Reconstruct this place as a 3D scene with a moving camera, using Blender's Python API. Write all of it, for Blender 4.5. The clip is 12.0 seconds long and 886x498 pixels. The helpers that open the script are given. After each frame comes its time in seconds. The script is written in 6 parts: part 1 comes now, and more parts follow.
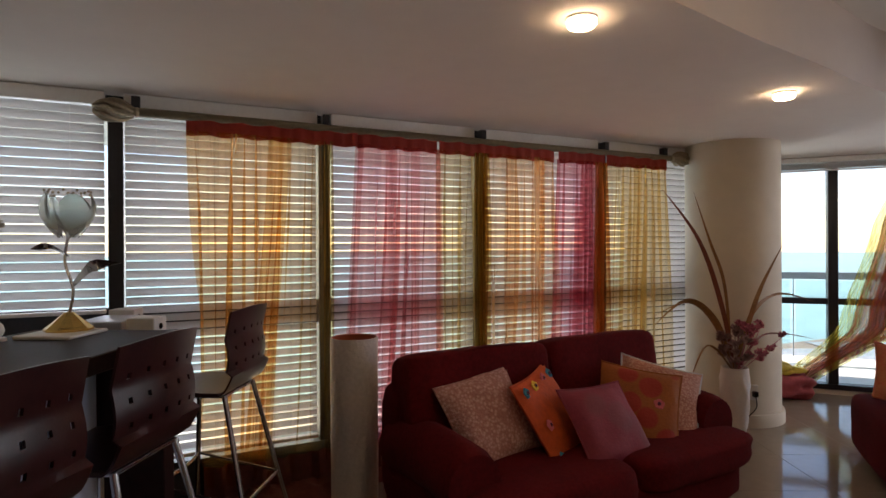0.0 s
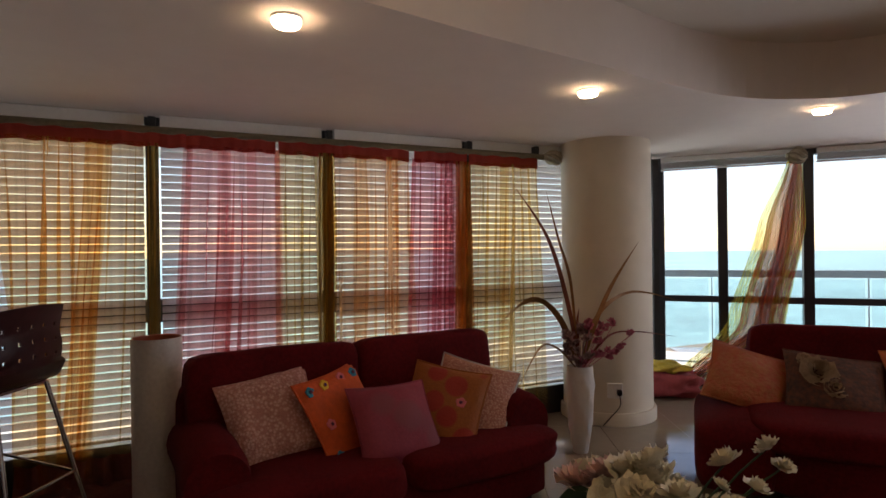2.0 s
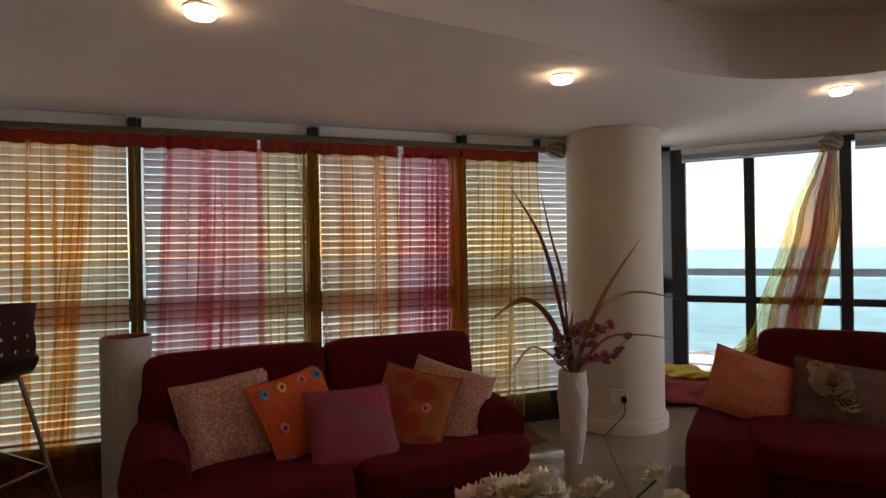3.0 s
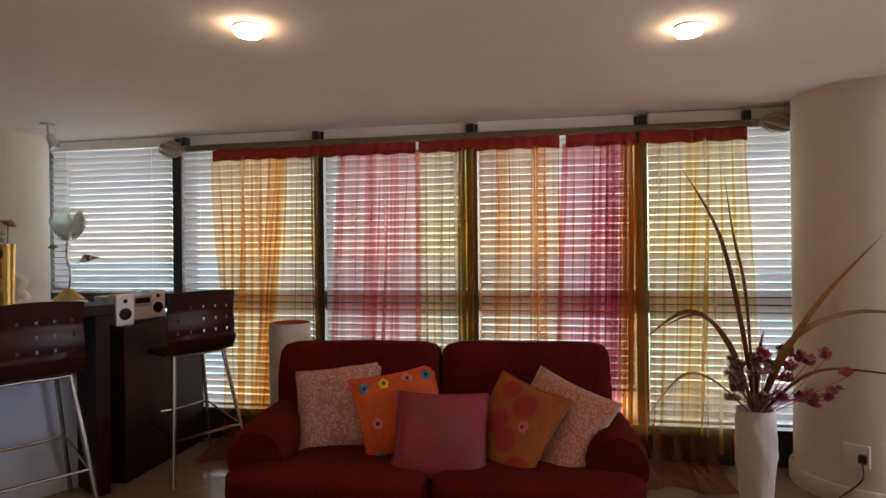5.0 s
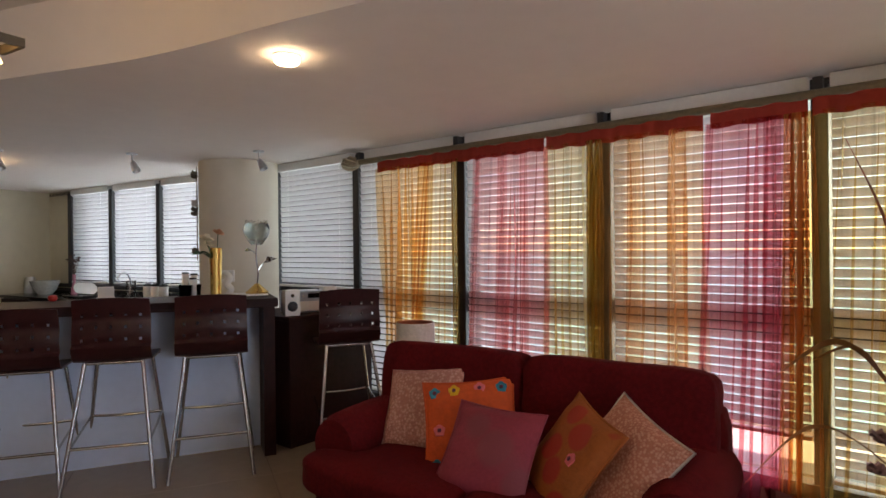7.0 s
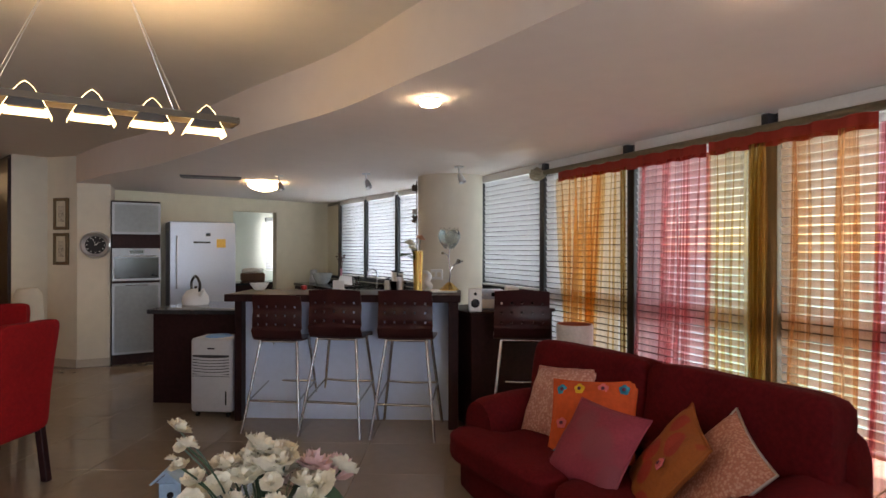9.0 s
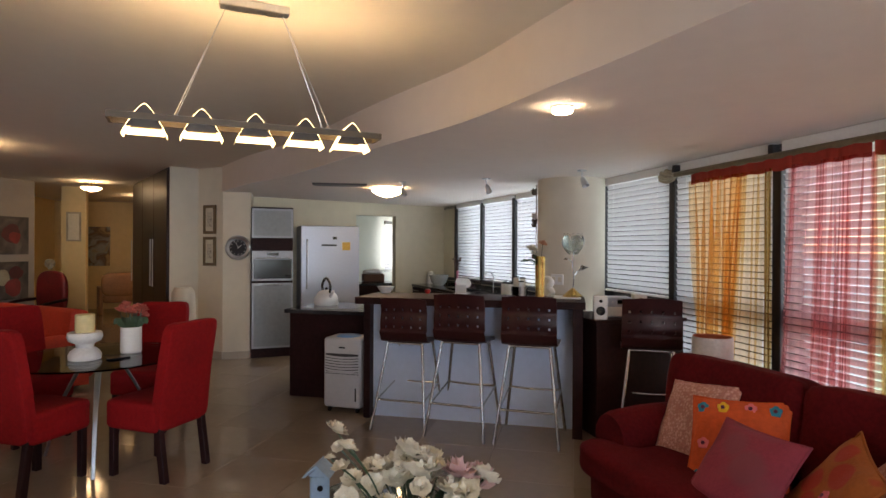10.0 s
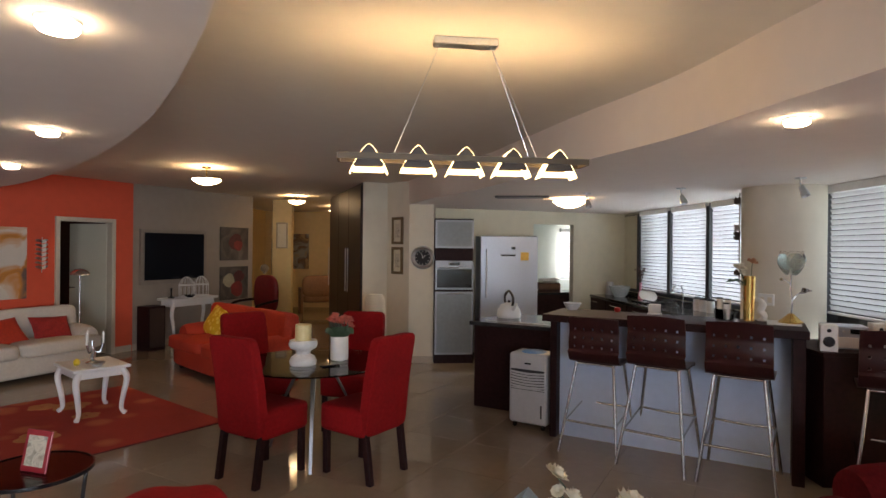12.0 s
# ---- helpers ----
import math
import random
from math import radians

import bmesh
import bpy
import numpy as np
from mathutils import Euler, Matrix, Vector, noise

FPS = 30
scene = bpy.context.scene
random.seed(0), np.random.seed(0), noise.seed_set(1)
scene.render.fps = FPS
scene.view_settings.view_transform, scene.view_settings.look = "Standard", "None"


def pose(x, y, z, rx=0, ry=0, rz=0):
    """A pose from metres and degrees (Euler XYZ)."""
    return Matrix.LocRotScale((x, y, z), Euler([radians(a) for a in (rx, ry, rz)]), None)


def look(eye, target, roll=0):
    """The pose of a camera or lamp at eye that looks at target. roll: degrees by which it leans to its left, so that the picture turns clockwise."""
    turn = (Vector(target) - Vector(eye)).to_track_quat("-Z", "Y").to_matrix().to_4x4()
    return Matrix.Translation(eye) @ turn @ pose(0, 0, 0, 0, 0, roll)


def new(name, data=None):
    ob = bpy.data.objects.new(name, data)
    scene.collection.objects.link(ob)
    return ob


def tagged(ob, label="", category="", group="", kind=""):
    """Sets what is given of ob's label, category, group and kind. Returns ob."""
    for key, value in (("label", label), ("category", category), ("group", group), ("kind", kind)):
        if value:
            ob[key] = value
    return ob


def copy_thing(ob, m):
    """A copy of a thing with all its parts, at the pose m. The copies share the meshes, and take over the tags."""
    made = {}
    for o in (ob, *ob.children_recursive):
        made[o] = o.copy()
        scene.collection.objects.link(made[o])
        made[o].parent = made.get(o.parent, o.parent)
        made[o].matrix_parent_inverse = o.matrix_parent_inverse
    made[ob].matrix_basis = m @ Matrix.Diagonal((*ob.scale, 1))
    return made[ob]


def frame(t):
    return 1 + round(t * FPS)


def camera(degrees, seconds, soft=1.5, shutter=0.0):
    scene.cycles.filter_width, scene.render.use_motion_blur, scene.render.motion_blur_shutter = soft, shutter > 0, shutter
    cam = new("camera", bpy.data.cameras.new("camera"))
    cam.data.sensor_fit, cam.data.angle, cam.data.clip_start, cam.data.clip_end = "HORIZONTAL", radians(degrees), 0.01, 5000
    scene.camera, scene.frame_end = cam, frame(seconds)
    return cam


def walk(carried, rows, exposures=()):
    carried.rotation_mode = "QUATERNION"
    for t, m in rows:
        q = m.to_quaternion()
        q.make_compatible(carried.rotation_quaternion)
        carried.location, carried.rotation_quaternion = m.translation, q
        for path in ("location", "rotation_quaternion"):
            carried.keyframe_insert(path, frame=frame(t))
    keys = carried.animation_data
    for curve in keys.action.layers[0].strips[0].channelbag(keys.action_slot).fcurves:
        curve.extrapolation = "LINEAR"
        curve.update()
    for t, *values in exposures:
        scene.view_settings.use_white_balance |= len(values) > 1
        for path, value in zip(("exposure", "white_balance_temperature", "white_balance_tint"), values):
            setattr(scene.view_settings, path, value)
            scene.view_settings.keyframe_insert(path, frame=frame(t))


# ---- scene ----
cam = camera(74.9, 12.0)
PATH = [
    (0, (-0.935, 0.99, 1.441), (-0.056, 2.787, 1.437), -0.3),
    (0.5, (-0.718, 0.872, 1.445), (0.163, 2.667, 1.444), -0.4),
    (1, (-0.477, 0.733, 1.436), (0.403, 2.529, 1.434), -0.5),
    (1.5, (-0.209, 0.566, 1.433), (0.667, 2.364, 1.432), -0.7),
    (2, (0.07, 0.499, 1.423), (0.935, 2.302, 1.422), -0.7),
    (2.5, (0.32, 0.444, 1.418), (1.132, 2.272, 1.415), -0.9),
    (4.5, (1.413, 0.475, 1.405), (1.349, 2.474, 1.404), -0.6),
    (5, (1.641, 0.596, 1.417), (1.287, 2.564, 1.415), -0.6),
    (5.5, (1.893, 0.715, 1.419), (1.26, 2.612, 1.419), -0.6),
    (6, (2.161, 0.8, 1.42), (1.283, 2.597, 1.42), -0.7),
    (6.5, (2.382, 0.979, 1.434), (1.296, 2.659, 1.434), -0.7),
    (8.5, (3.261, 1.442, 1.465), (1.576, 2.521, 1.464), -0.1),
    (9, (3.346, 1.425, 1.491), (1.541, 2.288, 1.49), 0.1),
    (9.5, (3.326, 1.368, 1.514), (1.441, 2.036, 1.511), 0.2),
    (10, (3.32, 1.3, 1.54), (1.387, 1.814, 1.537), 0.3),
    (10.5, (3.295, 1.253, 1.571), (1.33, 1.627, 1.568), 0.4),
    (11, (3.287, 1.198, 1.603), (1.298, 1.411, 1.6), 0.4),
    (11.5, (3.263, 1.157, 1.636), (1.265, 1.227, 1.633), 0.5),
    (12, (3.256, 1.116, 1.67), (1.257, 1.067, 1.667), 0.6),
]
walk(cam, [(t, look(eye, target, roll)) for t, eye, target, roll in PATH], [(0.0, 0.84, 7150, 26), (1.0, 0.72, 7150, 27), (3.0, 0.58, 7150, 27), (5.0, 1.20, 7150, 26), (6.5, 1.24, 7050, 24), (8.5, 1.51, 6850, 23), (12.0, 1.51, 6850, 23)])


# ---- light ----
world = bpy.data.worlds.new("sky")
scene.world = world
world.use_nodes = True
wn = world.node_tree
sky = wn.nodes.new("ShaderNodeTexSky")
sky.sky_type, sky.sun_disc = "NISHITA", False
sky.sun_elevation, sky.sun_rotation = radians(52), radians(20)
sky.dust_density, sky.air_density = 0.15, 1.0
wn.nodes["Background"].inputs["Strength"].default_value = 0.15
wn.links.new(sky.outputs["Color"], wn.nodes["Background"].inputs["Color"])
sun_data = bpy.data.lights.new("sun", "SUN")
sun_data.energy, sun_data.angle, sun_data.color = 4.5, radians(0.6), (1.0, 0.95, 0.86)
sun = new("sun", sun_data)
sun.matrix_world = look((0, 0, 30), (-5.5, -15.5, 2))



def day_lamp(x, y, z, width, height, turn, watts, tint=(0.93, 0.97, 1.0)):
    """The sky's light in a window's opening."""
    d = bpy.data.lights.new("window_light", "AREA")
    d.shape, d.size, d.size_y, d.energy, d.color = "RECTANGLE", width, height, watts, tint
    o = new("window_light", d)
    o.matrix_world = pose(x, y, z, 90, 0, turn)
    return o


day_lamp(0.75, 5.05, 1.2, 6.9, 2.1, 180, 60)
day_lamp(-4.35, 4.68, 1.65, 3.2, 1.25, 187.8, 44, (0.82, 0.92, 1.0))
day_lamp(-8.68, 3.45, 1.6, 0.5, 1.0, -75, 5)
day_lamp(7.55, 1.62, 1.15, 3.9, 2.1, 131, 130, (0.76, 0.87, 1.0))

LOW, HIGH = 2.30, 2.64          # dropped ceiling, raised ceiling


# ---- materials ----
def mat(name, col, rough=0.6, metal=0.0, vary=0.12, scale=9.0, bump=0.0, bscale=60.0, spec=0.5, col2=None, sheen=0.0, coat=0.0):
    """A plain surface with two scales of variation in colour and a fine relief."""
    m = bpy.data.materials.new(name)
    m.use_nodes = True
    t = m.node_tree
    b = t.nodes["Principled BSDF"]
    tc = t.nodes.new("ShaderNodeTexCoord")
    n1, n2 = t.nodes.new("ShaderNodeTexNoise"), t.nodes.new("ShaderNodeTexNoise")
    n1.inputs["Scale"].default_value, n2.inputs["Scale"].default_value = scale * 0.25, scale * 4
    n1.inputs["Detail"].default_value, n2.inputs["Detail"].default_value = 4, 6
    add = t.nodes.new("ShaderNodeMath")
    add.operation = "ADD"
    ramp = t.nodes.new("ShaderNodeValToRGB")
    dark = tuple(c * (1 - vary) for c in col) if col2 is None else col2
    light = tuple(min(1, c * (1 + vary * 0.6)) for c in col) if col2 is None else col
    ramp.color_ramp.elements[0].position, ramp.color_ramp.elements[1].position = 0.36, 0.66
    ramp.color_ramp.elements[0].color, ramp.color_ramp.elements[1].color = (*dark, 1), (*light, 1)
    half = t.nodes.new("ShaderNodeMath")
    half.operation, half.inputs[1].default_value = "MULTIPLY", 0.5
    for n in (n1, n2):
        t.links.new(tc.outputs["Object"], n.inputs["Vector"])
    t.links.new(n1.outputs["Fac"], add.inputs[0])
    t.links.new(n2.outputs["Fac"], add.inputs[1])
    t.links.new(add.outputs[0], half.inputs[0])
    t.links.new(half.outputs[0], ramp.inputs["Fac"])
    t.links.new(ramp.outputs["Color"], b.inputs["Base Color"])
    b.inputs["Roughness"].default_value, b.inputs["Metallic"].default_value = rough, metal
    b.inputs["Specular IOR Level"].default_value = spec
    b.inputs["Sheen Weight"].default_value = sheen
    b.inputs["Coat Weight"].default_value = coat
    if bump:
        n3, bp = t.nodes.new("ShaderNodeTexNoise"), t.nodes.new("ShaderNodeBump")
        n3.inputs["Scale"].default_value, n3.inputs["Detail"].default_value = bscale, 5
        bp.inputs["Strength"].default_value, bp.inputs["Distance"].default_value = bump, 0.01
        t.links.new(tc.outputs["Object"], n3.inputs["Vector"])
        t.links.new(n3.outputs["Fac"], bp.inputs["Height"])
        t.links.new(bp.outputs["Normal"], b.inputs["Normal"])
    return m


def glow(name, col, strength):
    m = bpy.data.materials.new(name)
    m.use_nodes = True
    b = m.node_tree.nodes["Principled BSDF"]
    b.inputs["Base Color"].default_value = (0.8, 0.78, 0.7, 1)
    b.inputs["Emission Color"].default_value = (*col, 1)
    b.inputs["Emission Strength"].default_value = strength
    return m


def glass_mat(name, col=(1, 1, 1), rough=0.0, clear=0.9):
    """A thin pane: mostly clear, with a mirror-like share that grows at grazing angles."""
    m = bpy.data.materials.new(name)
    m.use_nodes = True
    t = m.node_tree
    t.nodes.remove(t.nodes["Principled BSDF"])
    tr, gl, mix, fr = (t.nodes.new(k) for k in ("ShaderNodeBsdfTransparent", "ShaderNodeBsdfGlossy", "ShaderNodeMixShader", "ShaderNodeFresnel"))
    tr.inputs["Color"].default_value = (*[c * clear for c in col], 1)
    gl.inputs["Roughness"].default_value = rough
    fr.inputs["IOR"].default_value = 1.45
    t.links.new(fr.outputs[0], mix.inputs[0])
    t.links.new(tr.outputs[0], mix.inputs[1])
    t.links.new(gl.outputs[0], mix.inputs[2])
    t.links.new(mix.outputs[0], t.nodes["Material Output"].inputs["Surface"])
    return m


def sheer(name, col, clear=0.45, filt=None):
    """Voile: a share of the light goes straight through the weave, the rest is scattered in its colour."""
    m = bpy.data.materials.new(name)
    m.use_nodes = True
    t = m.node_tree
    t.nodes.remove(t.nodes["Principled BSDF"])
    tr, df, tl, mix, mix2 = (t.nodes.new(k) for k in ("ShaderNodeBsdfTransparent", "ShaderNodeBsdfDiffuse", "ShaderNodeBsdfTranslucent", "ShaderNodeMixShader", "ShaderNodeMixShader"))
    tc, wv = t.nodes.new("ShaderNodeTexCoord"), t.nodes.new("ShaderNodeTexNoise")
    mp = t.nodes.new("ShaderNodeMapping")
    mp.inputs["Scale"].default_value = (20, 20, 0.25)
    wv.inputs["Scale"].default_value, wv.inputs["Detail"].default_value = 1.0, 3
    rg = t.nodes.new("ShaderNodeMapRange")
    rg.inputs["From Min"].default_value, rg.inputs["From Max"].default_value = 0.44, 0.72
    rg.inputs["To Min"].default_value, rg.inputs["To Max"].default_value = (0.5 if clear > 0.4 else 0.92) * (1 - clear), 1 - clear + 0.26
    t.links.new(tc.outputs["Object"], mp.inputs["Vector"])
    t.links.new(mp.outputs[0], wv.inputs["Vector"])
    t.links.new(wv.outputs["Fac"], rg.inputs["Value"])
    tr.inputs["Color"].default_value = (*(filt or [0.5 + 0.5 * c for c in col]), 1)
    df.inputs["Color"].default_value = tl.inputs["Color"].default_value = (*col, 1)
    mix2.inputs[0].default_value = 0.75
    t.links.new(df.outputs[0], mix2.inputs[1])
    t.links.new(tl.outputs[0], mix2.inputs[2])
    t.links.new(rg.outputs[0], mix.inputs[0])
    t.links.new(tr.outputs[0], mix.inputs[1])
    t.links.new(mix2.outputs[0], mix.inputs[2])
    t.links.new(mix.outputs[0], t.nodes["Material Output"].inputs["Surface"])
    return m


def slat_mat(name, col, through_share=0.3):
    m = mat(name, col, 0.45, vary=0.04, scale=3)
    t = m.node_tree
    b = t.nodes["Principled BSDF"]
    tl, mix = t.nodes.new("ShaderNodeBsdfTranslucent"), t.nodes.new("ShaderNodeMixShader")
    tl.inputs["Color"].default_value = (*col, 1)
    mix.inputs[0].default_value = through_share
    t.links.new(b.outputs[0], mix.inputs[1])
    t.links.new(tl.outputs[0], mix.inputs[2])
    t.links.new(mix.outputs[0], t.nodes["Material Output"].inputs["Surface"])
    return m


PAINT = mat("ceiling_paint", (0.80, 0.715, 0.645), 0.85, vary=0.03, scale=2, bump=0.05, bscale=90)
# same ceiling paint, darker and yellower: the recess's lamp-lit tone is in the colour
PAINT_UP = mat("ceiling_paint_recess_light", (0.74, 0.68, 0.58), 0.85, vary=0.03, scale=2, bump=0.05, bscale=90)
CREAM = mat("cream_wall_paint", (0.70, 0.64, 0.52), 0.8, vary=0.05, scale=2, bump=0.06, bscale=70)
KITCHEN_WALL = mat("olive_cream_wall_paint", (0.66, 0.61, 0.46), 0.8, vary=0.05, scale=2, bump=0.06, bscale=70)
TAUPE = mat("taupe_wall_paint", (0.34, 0.29, 0.24), 0.8, vary=0.06, scale=2, bump=0.06, bscale=70)
CORAL = mat("coral_red_wall_paint", (0.72, 0.10, 0.045), 0.75, vary=0.06, scale=2, bump=0.06, bscale=70)
OCHRE = mat("ochre_wall_paint", (0.72, 0.54, 0.26), 0.8, vary=0.06, scale=2, bump=0.06, bscale=70)
TILE = mat("cream_porcelain_tile", (0.28, 0.225, 0.168), 0.08, vary=0.07, scale=3, bump=0.015, bscale=8, spec=0.6)
GROUT = mat("beige_grout", (0.26, 0.21, 0.16), 0.8, scale=20)
FRAME = mat("black_aluminium", (0.018, 0.019, 0.022), 0.4, vary=0.25, scale=12)
PANE = glass_mat("window_glass", (0.93, 0.98, 0.98), clear=0.97)
SLAT = slat_mat("white_blind_slat", (0.72, 0.73, 0.74), 0.13)
RAILW = mat("white_blind_rail", (0.84, 0.84, 0.82), 0.5, vary=0.05)
VELVET = mat("maroon_chenille", (0.112, 0.006, 0.008), 0.95, vary=0.3, scale=14, bump=0.35, bscale=220, spec=0.15)
WOOD = mat("dark_wenge_wood", (0.026, 0.009, 0.009), 0.5, vary=0.35, scale=7, bump=0.05, bscale=120, spec=0.15)
STOOLWOOD = mat("mahogany_veneer", (0.038, 0.0095, 0.010), 0.32, vary=0.3, scale=9, bump=0.04, bscale=140, spec=0.35)
CHROME = mat("chrome", (0.54, 0.55, 0.57), 0.22, 1.0, vary=0.04)
STEEL = mat("brushed_steel", (0.60, 0.61, 0.62), 0.34, 1.0, vary=0.08, scale=20)
SILVER = mat("silver_fridge_enamel", (0.46, 0.51, 0.59), 0.32, 0.35, vary=0.05)
WHITE = mat("white_paint", (0.78, 0.77, 0.74), 0.5, vary=0.05, bump=0.03)
# white bar front; the blue of the window daylight is mixed into its colour
PLASTER = mat("white_panel_daylit", (0.57, 0.67, 0.85), 0.6, vary=0.05, scale=4)
BLACK = mat("black_gloss", (0.012, 0.012, 0.014), 0.15, vary=0.2)
STONE = mat("black_granite", (0.03, 0.03, 0.032), 0.12, vary=0.5, scale=40)
REDCLOTH = mat("scarlet_chair_cover", (0.27, 0.006, 0.007), 0.85, vary=0.2, scale=12, bump=0.25, bscale=260, spec=0.2)
ORANGE = mat("orange_red_upholstery", (0.50, 0.040, 0.014), 0.75, vary=0.18, scale=10, bump=0.2, bscale=200)
IVORY = mat("ivory_upholstery", (0.62, 0.57, 0.49), 0.85, vary=0.08, bump=0.2, bscale=200)
BRASS = mat("polished_brass", (0.74, 0.50, 0.16), 0.2, 1.0, vary=0.1)
GILT = mat("aged_champagne_gilt", (0.42, 0.36, 0.25), 0.5, 0.25, vary=0.35, scale=20, bump=0.3, bscale=60)
RODM = mat("olive_bronze_rod", (0.20, 0.165, 0.10), 0.4, 0.3, vary=0.2)
FROST = mat("frosted_cabinet_glass", (0.19, 0.205, 0.21), 0.3, vary=0.12, scale=5)
LAMPW = glow("downlight_glow", (1.0, 0.78, 0.48), 20.0)
BOWLW = glow("bowl_lamp_glow", (1.0, 0.74, 0.40), 6.5)
PENDW = glow("pendant_glow", (1.0, 0.74, 0.32), 1.9)


# ---- mesh helpers ----
def link_mesh(name, bm, material, smooth=False):
    me = bpy.data.meshes.new(name)
    bm.normal_update()
    bm.to_mesh(me)
    bm.free()
    me.materials.append(material)
    if smooth:
        me.polygons.foreach_set("use_smooth", [True] * len(me.polygons))
        me.set_sharp_from_angle(angle=radians(42))
    return new(name, me)


def part(name, bm, material, parent, label="", smooth=False, at=None):
    """One mesh object under a thing or under a part; at: its own pose in the parent."""
    ob = link_mesh(name, bm, material, smooth)
    ob.parent = parent
    if at is not None:
        ob.matrix_basis = at
    return tagged(ob, label)


def again(ob, name, parent, at):
    """Another part on the same mesh."""
    o = new(name, ob.data)
    o.parent, o.matrix_basis = parent, at
    return o


def thing(name, m, label, category, group="", kind=""):
    ob = new(name)
    ob.empty_display_size = 0.1
    ob.matrix_basis = m
    return tagged(ob, label, category, group, kind)


def fixed(name, bm, material, label, category, smooth=False):
    return tagged(link_mesh(name, bm, material, smooth), label, category, "", "structure")


def box(x0, y0, z0, x1, y1, z1, bevel=0.0, seg=2, bm=None):
    bm = bm or bmesh.new()
    r = bmesh.ops.create_cube(bm, size=1.0)
    for v in r["verts"]:
        v.co = Vector(((x0 + x1) / 2 + v.co.x * (x1 - x0), (y0 + y1) / 2 + v.co.y * (y1 - y0), (z0 + z1) / 2 + v.co.z * (z1 - z0)))
    if bevel:
        es = list({e for v in r["verts"] for e in v.link_edges})
        bmesh.ops.bevel(bm, geom=es, offset=bevel, segments=seg, profile=0.5, affect="EDGES")
    return bm


def prism(pts, z0, z1, bm=None):
    """An upright slab over a plan outline."""
    bm = bm or bmesh.new()
    vs = [bm.verts.new((x, y, z0)) for x, y in pts]
    f = bm.faces.new(vs)
    r = bmesh.ops.extrude_face_region(bm, geom=[f])
    for v in r["geom"]:
        if isinstance(v, bmesh.types.BMVert):
            v.co.z = z1
    bmesh.ops.recalc_face_normals(bm, faces=bm.faces[:])
    return bm


def wall_run(p, q, z0, z1, thick, bm=None):
    """A wall from p to q in plan, its thickness to the left of that way."""
    d = (Vector(q) - Vector(p)).normalized()
    n = Vector((-d.y, d.x)) * thick
    return prism([p, q, tuple(Vector(q) + n), tuple(Vector(p) + n)], z0, z1, bm)


def lathe(profile, seg=32, bm=None, at=(0, 0, 0)):
    bm = bm or bmesh.new()
    rings = []
    for r, z in profile:
        if r < 1e-5:
            rings.append([bm.verts.new((at[0], at[1], at[2] + z))])
        else:
            rings.append([bm.verts.new((at[0] + r * math.cos(2 * math.pi * i / seg), at[1] + r * math.sin(2 * math.pi * i / seg), at[2] + z)) for i in range(seg)])
    for a, b in zip(rings, rings[1:]):
        for i in range(seg):
            j = (i + 1) % seg
            if len(a) == 1 and len(b) == 1:
                continue
            if len(a) == 1:
                bm.faces.new((a[0], b[j], b[i]))
            elif len(b) == 1:
                bm.faces.new((a[i], a[j], b[0]))
            else:
                bm.faces.new((a[i], a[j], b[j], b[i]))
    bmesh.ops.recalc_face_normals(bm, faces=bm.faces[:])
    return bm


def tube(points, radius, seg=8, bm=None, cap=True):
    """A round bar along points; radius: one number or one for each point."""
    bm = bm or bmesh.new()
    pts = [Vector(p) for p in points]
    rad = radius if isinstance(radius, (list, tuple)) else [radius] * len(pts)
    rings, side = [], None
    for i, p in enumerate(pts):
        d = (pts[min(i + 1, len(pts) - 1)] - pts[max(i - 1, 0)]).normalized()
        if side is None:
            side = d.orthogonal().normalized()
        side = (side - d * side.dot(d)).normalized()
        up = d.cross(side)
        rings.append([bm.verts.new(p + rad[i] * (math.cos(2 * math.pi * k / seg) * side + math.sin(2 * math.pi * k / seg) * up)) for k in range(seg)])
    for a, b in zip(rings, rings[1:]):
        for k in range(seg):
            bm.faces.new((a[k], a[(k + 1) % seg], b[(k + 1) % seg], b[k]))
    if cap:
        bm.faces.new(rings[0][::-1])
        bm.faces.new(rings[-1])
    return bm


def curve_pts(pts, n=8):
    """A smooth line through points (Catmull-Rom)."""
    P = [Vector(p) for p in pts]
    out = []
    for i in range(len(P) - 1):
        a, b, c, d = P[max(i - 1, 0)], P[i], P[i + 1], P[min(i + 2, len(P) - 1)]
        for k in range(n):
            t = k / n
            out.append(0.5 * (2 * b + (c - a) * t + (2 * a - 5 * b + 4 * c - d) * t * t + (3 * b - a - 3 * c + d) * t ** 3))
    return out + [P[-1]]


def soft_box(sx, sy, sz, power=4.0, n=10, lump=0.0, seed=0, at=(0, 0, 0)):
    """An upholstered block with full, rounded sides; sits on z = 0."""
    bm = bmesh.new()
    bmesh.ops.create_cube(bm, size=2.0)
    bmesh.ops.subdivide_edges(bm, edges=bm.edges[:], cuts=n, use_grid_fill=True)
    for v in bm.verts:
        c = v.co
        k = (abs(c.x) ** power + abs(c.y) ** power + abs(c.z) ** power) ** (1 / power)
        c /= k
        if lump:
            c *= 1 + lump * (noise.noise(Vector((c.x * 1.7 + seed, c.y * 1.7, c.z * 1.7))))
        v.co = Vector((at[0] + c.x * sx / 2, at[1] + c.y * sy / 2, at[2] + (c.z + 1) * sz / 2))
    return bm


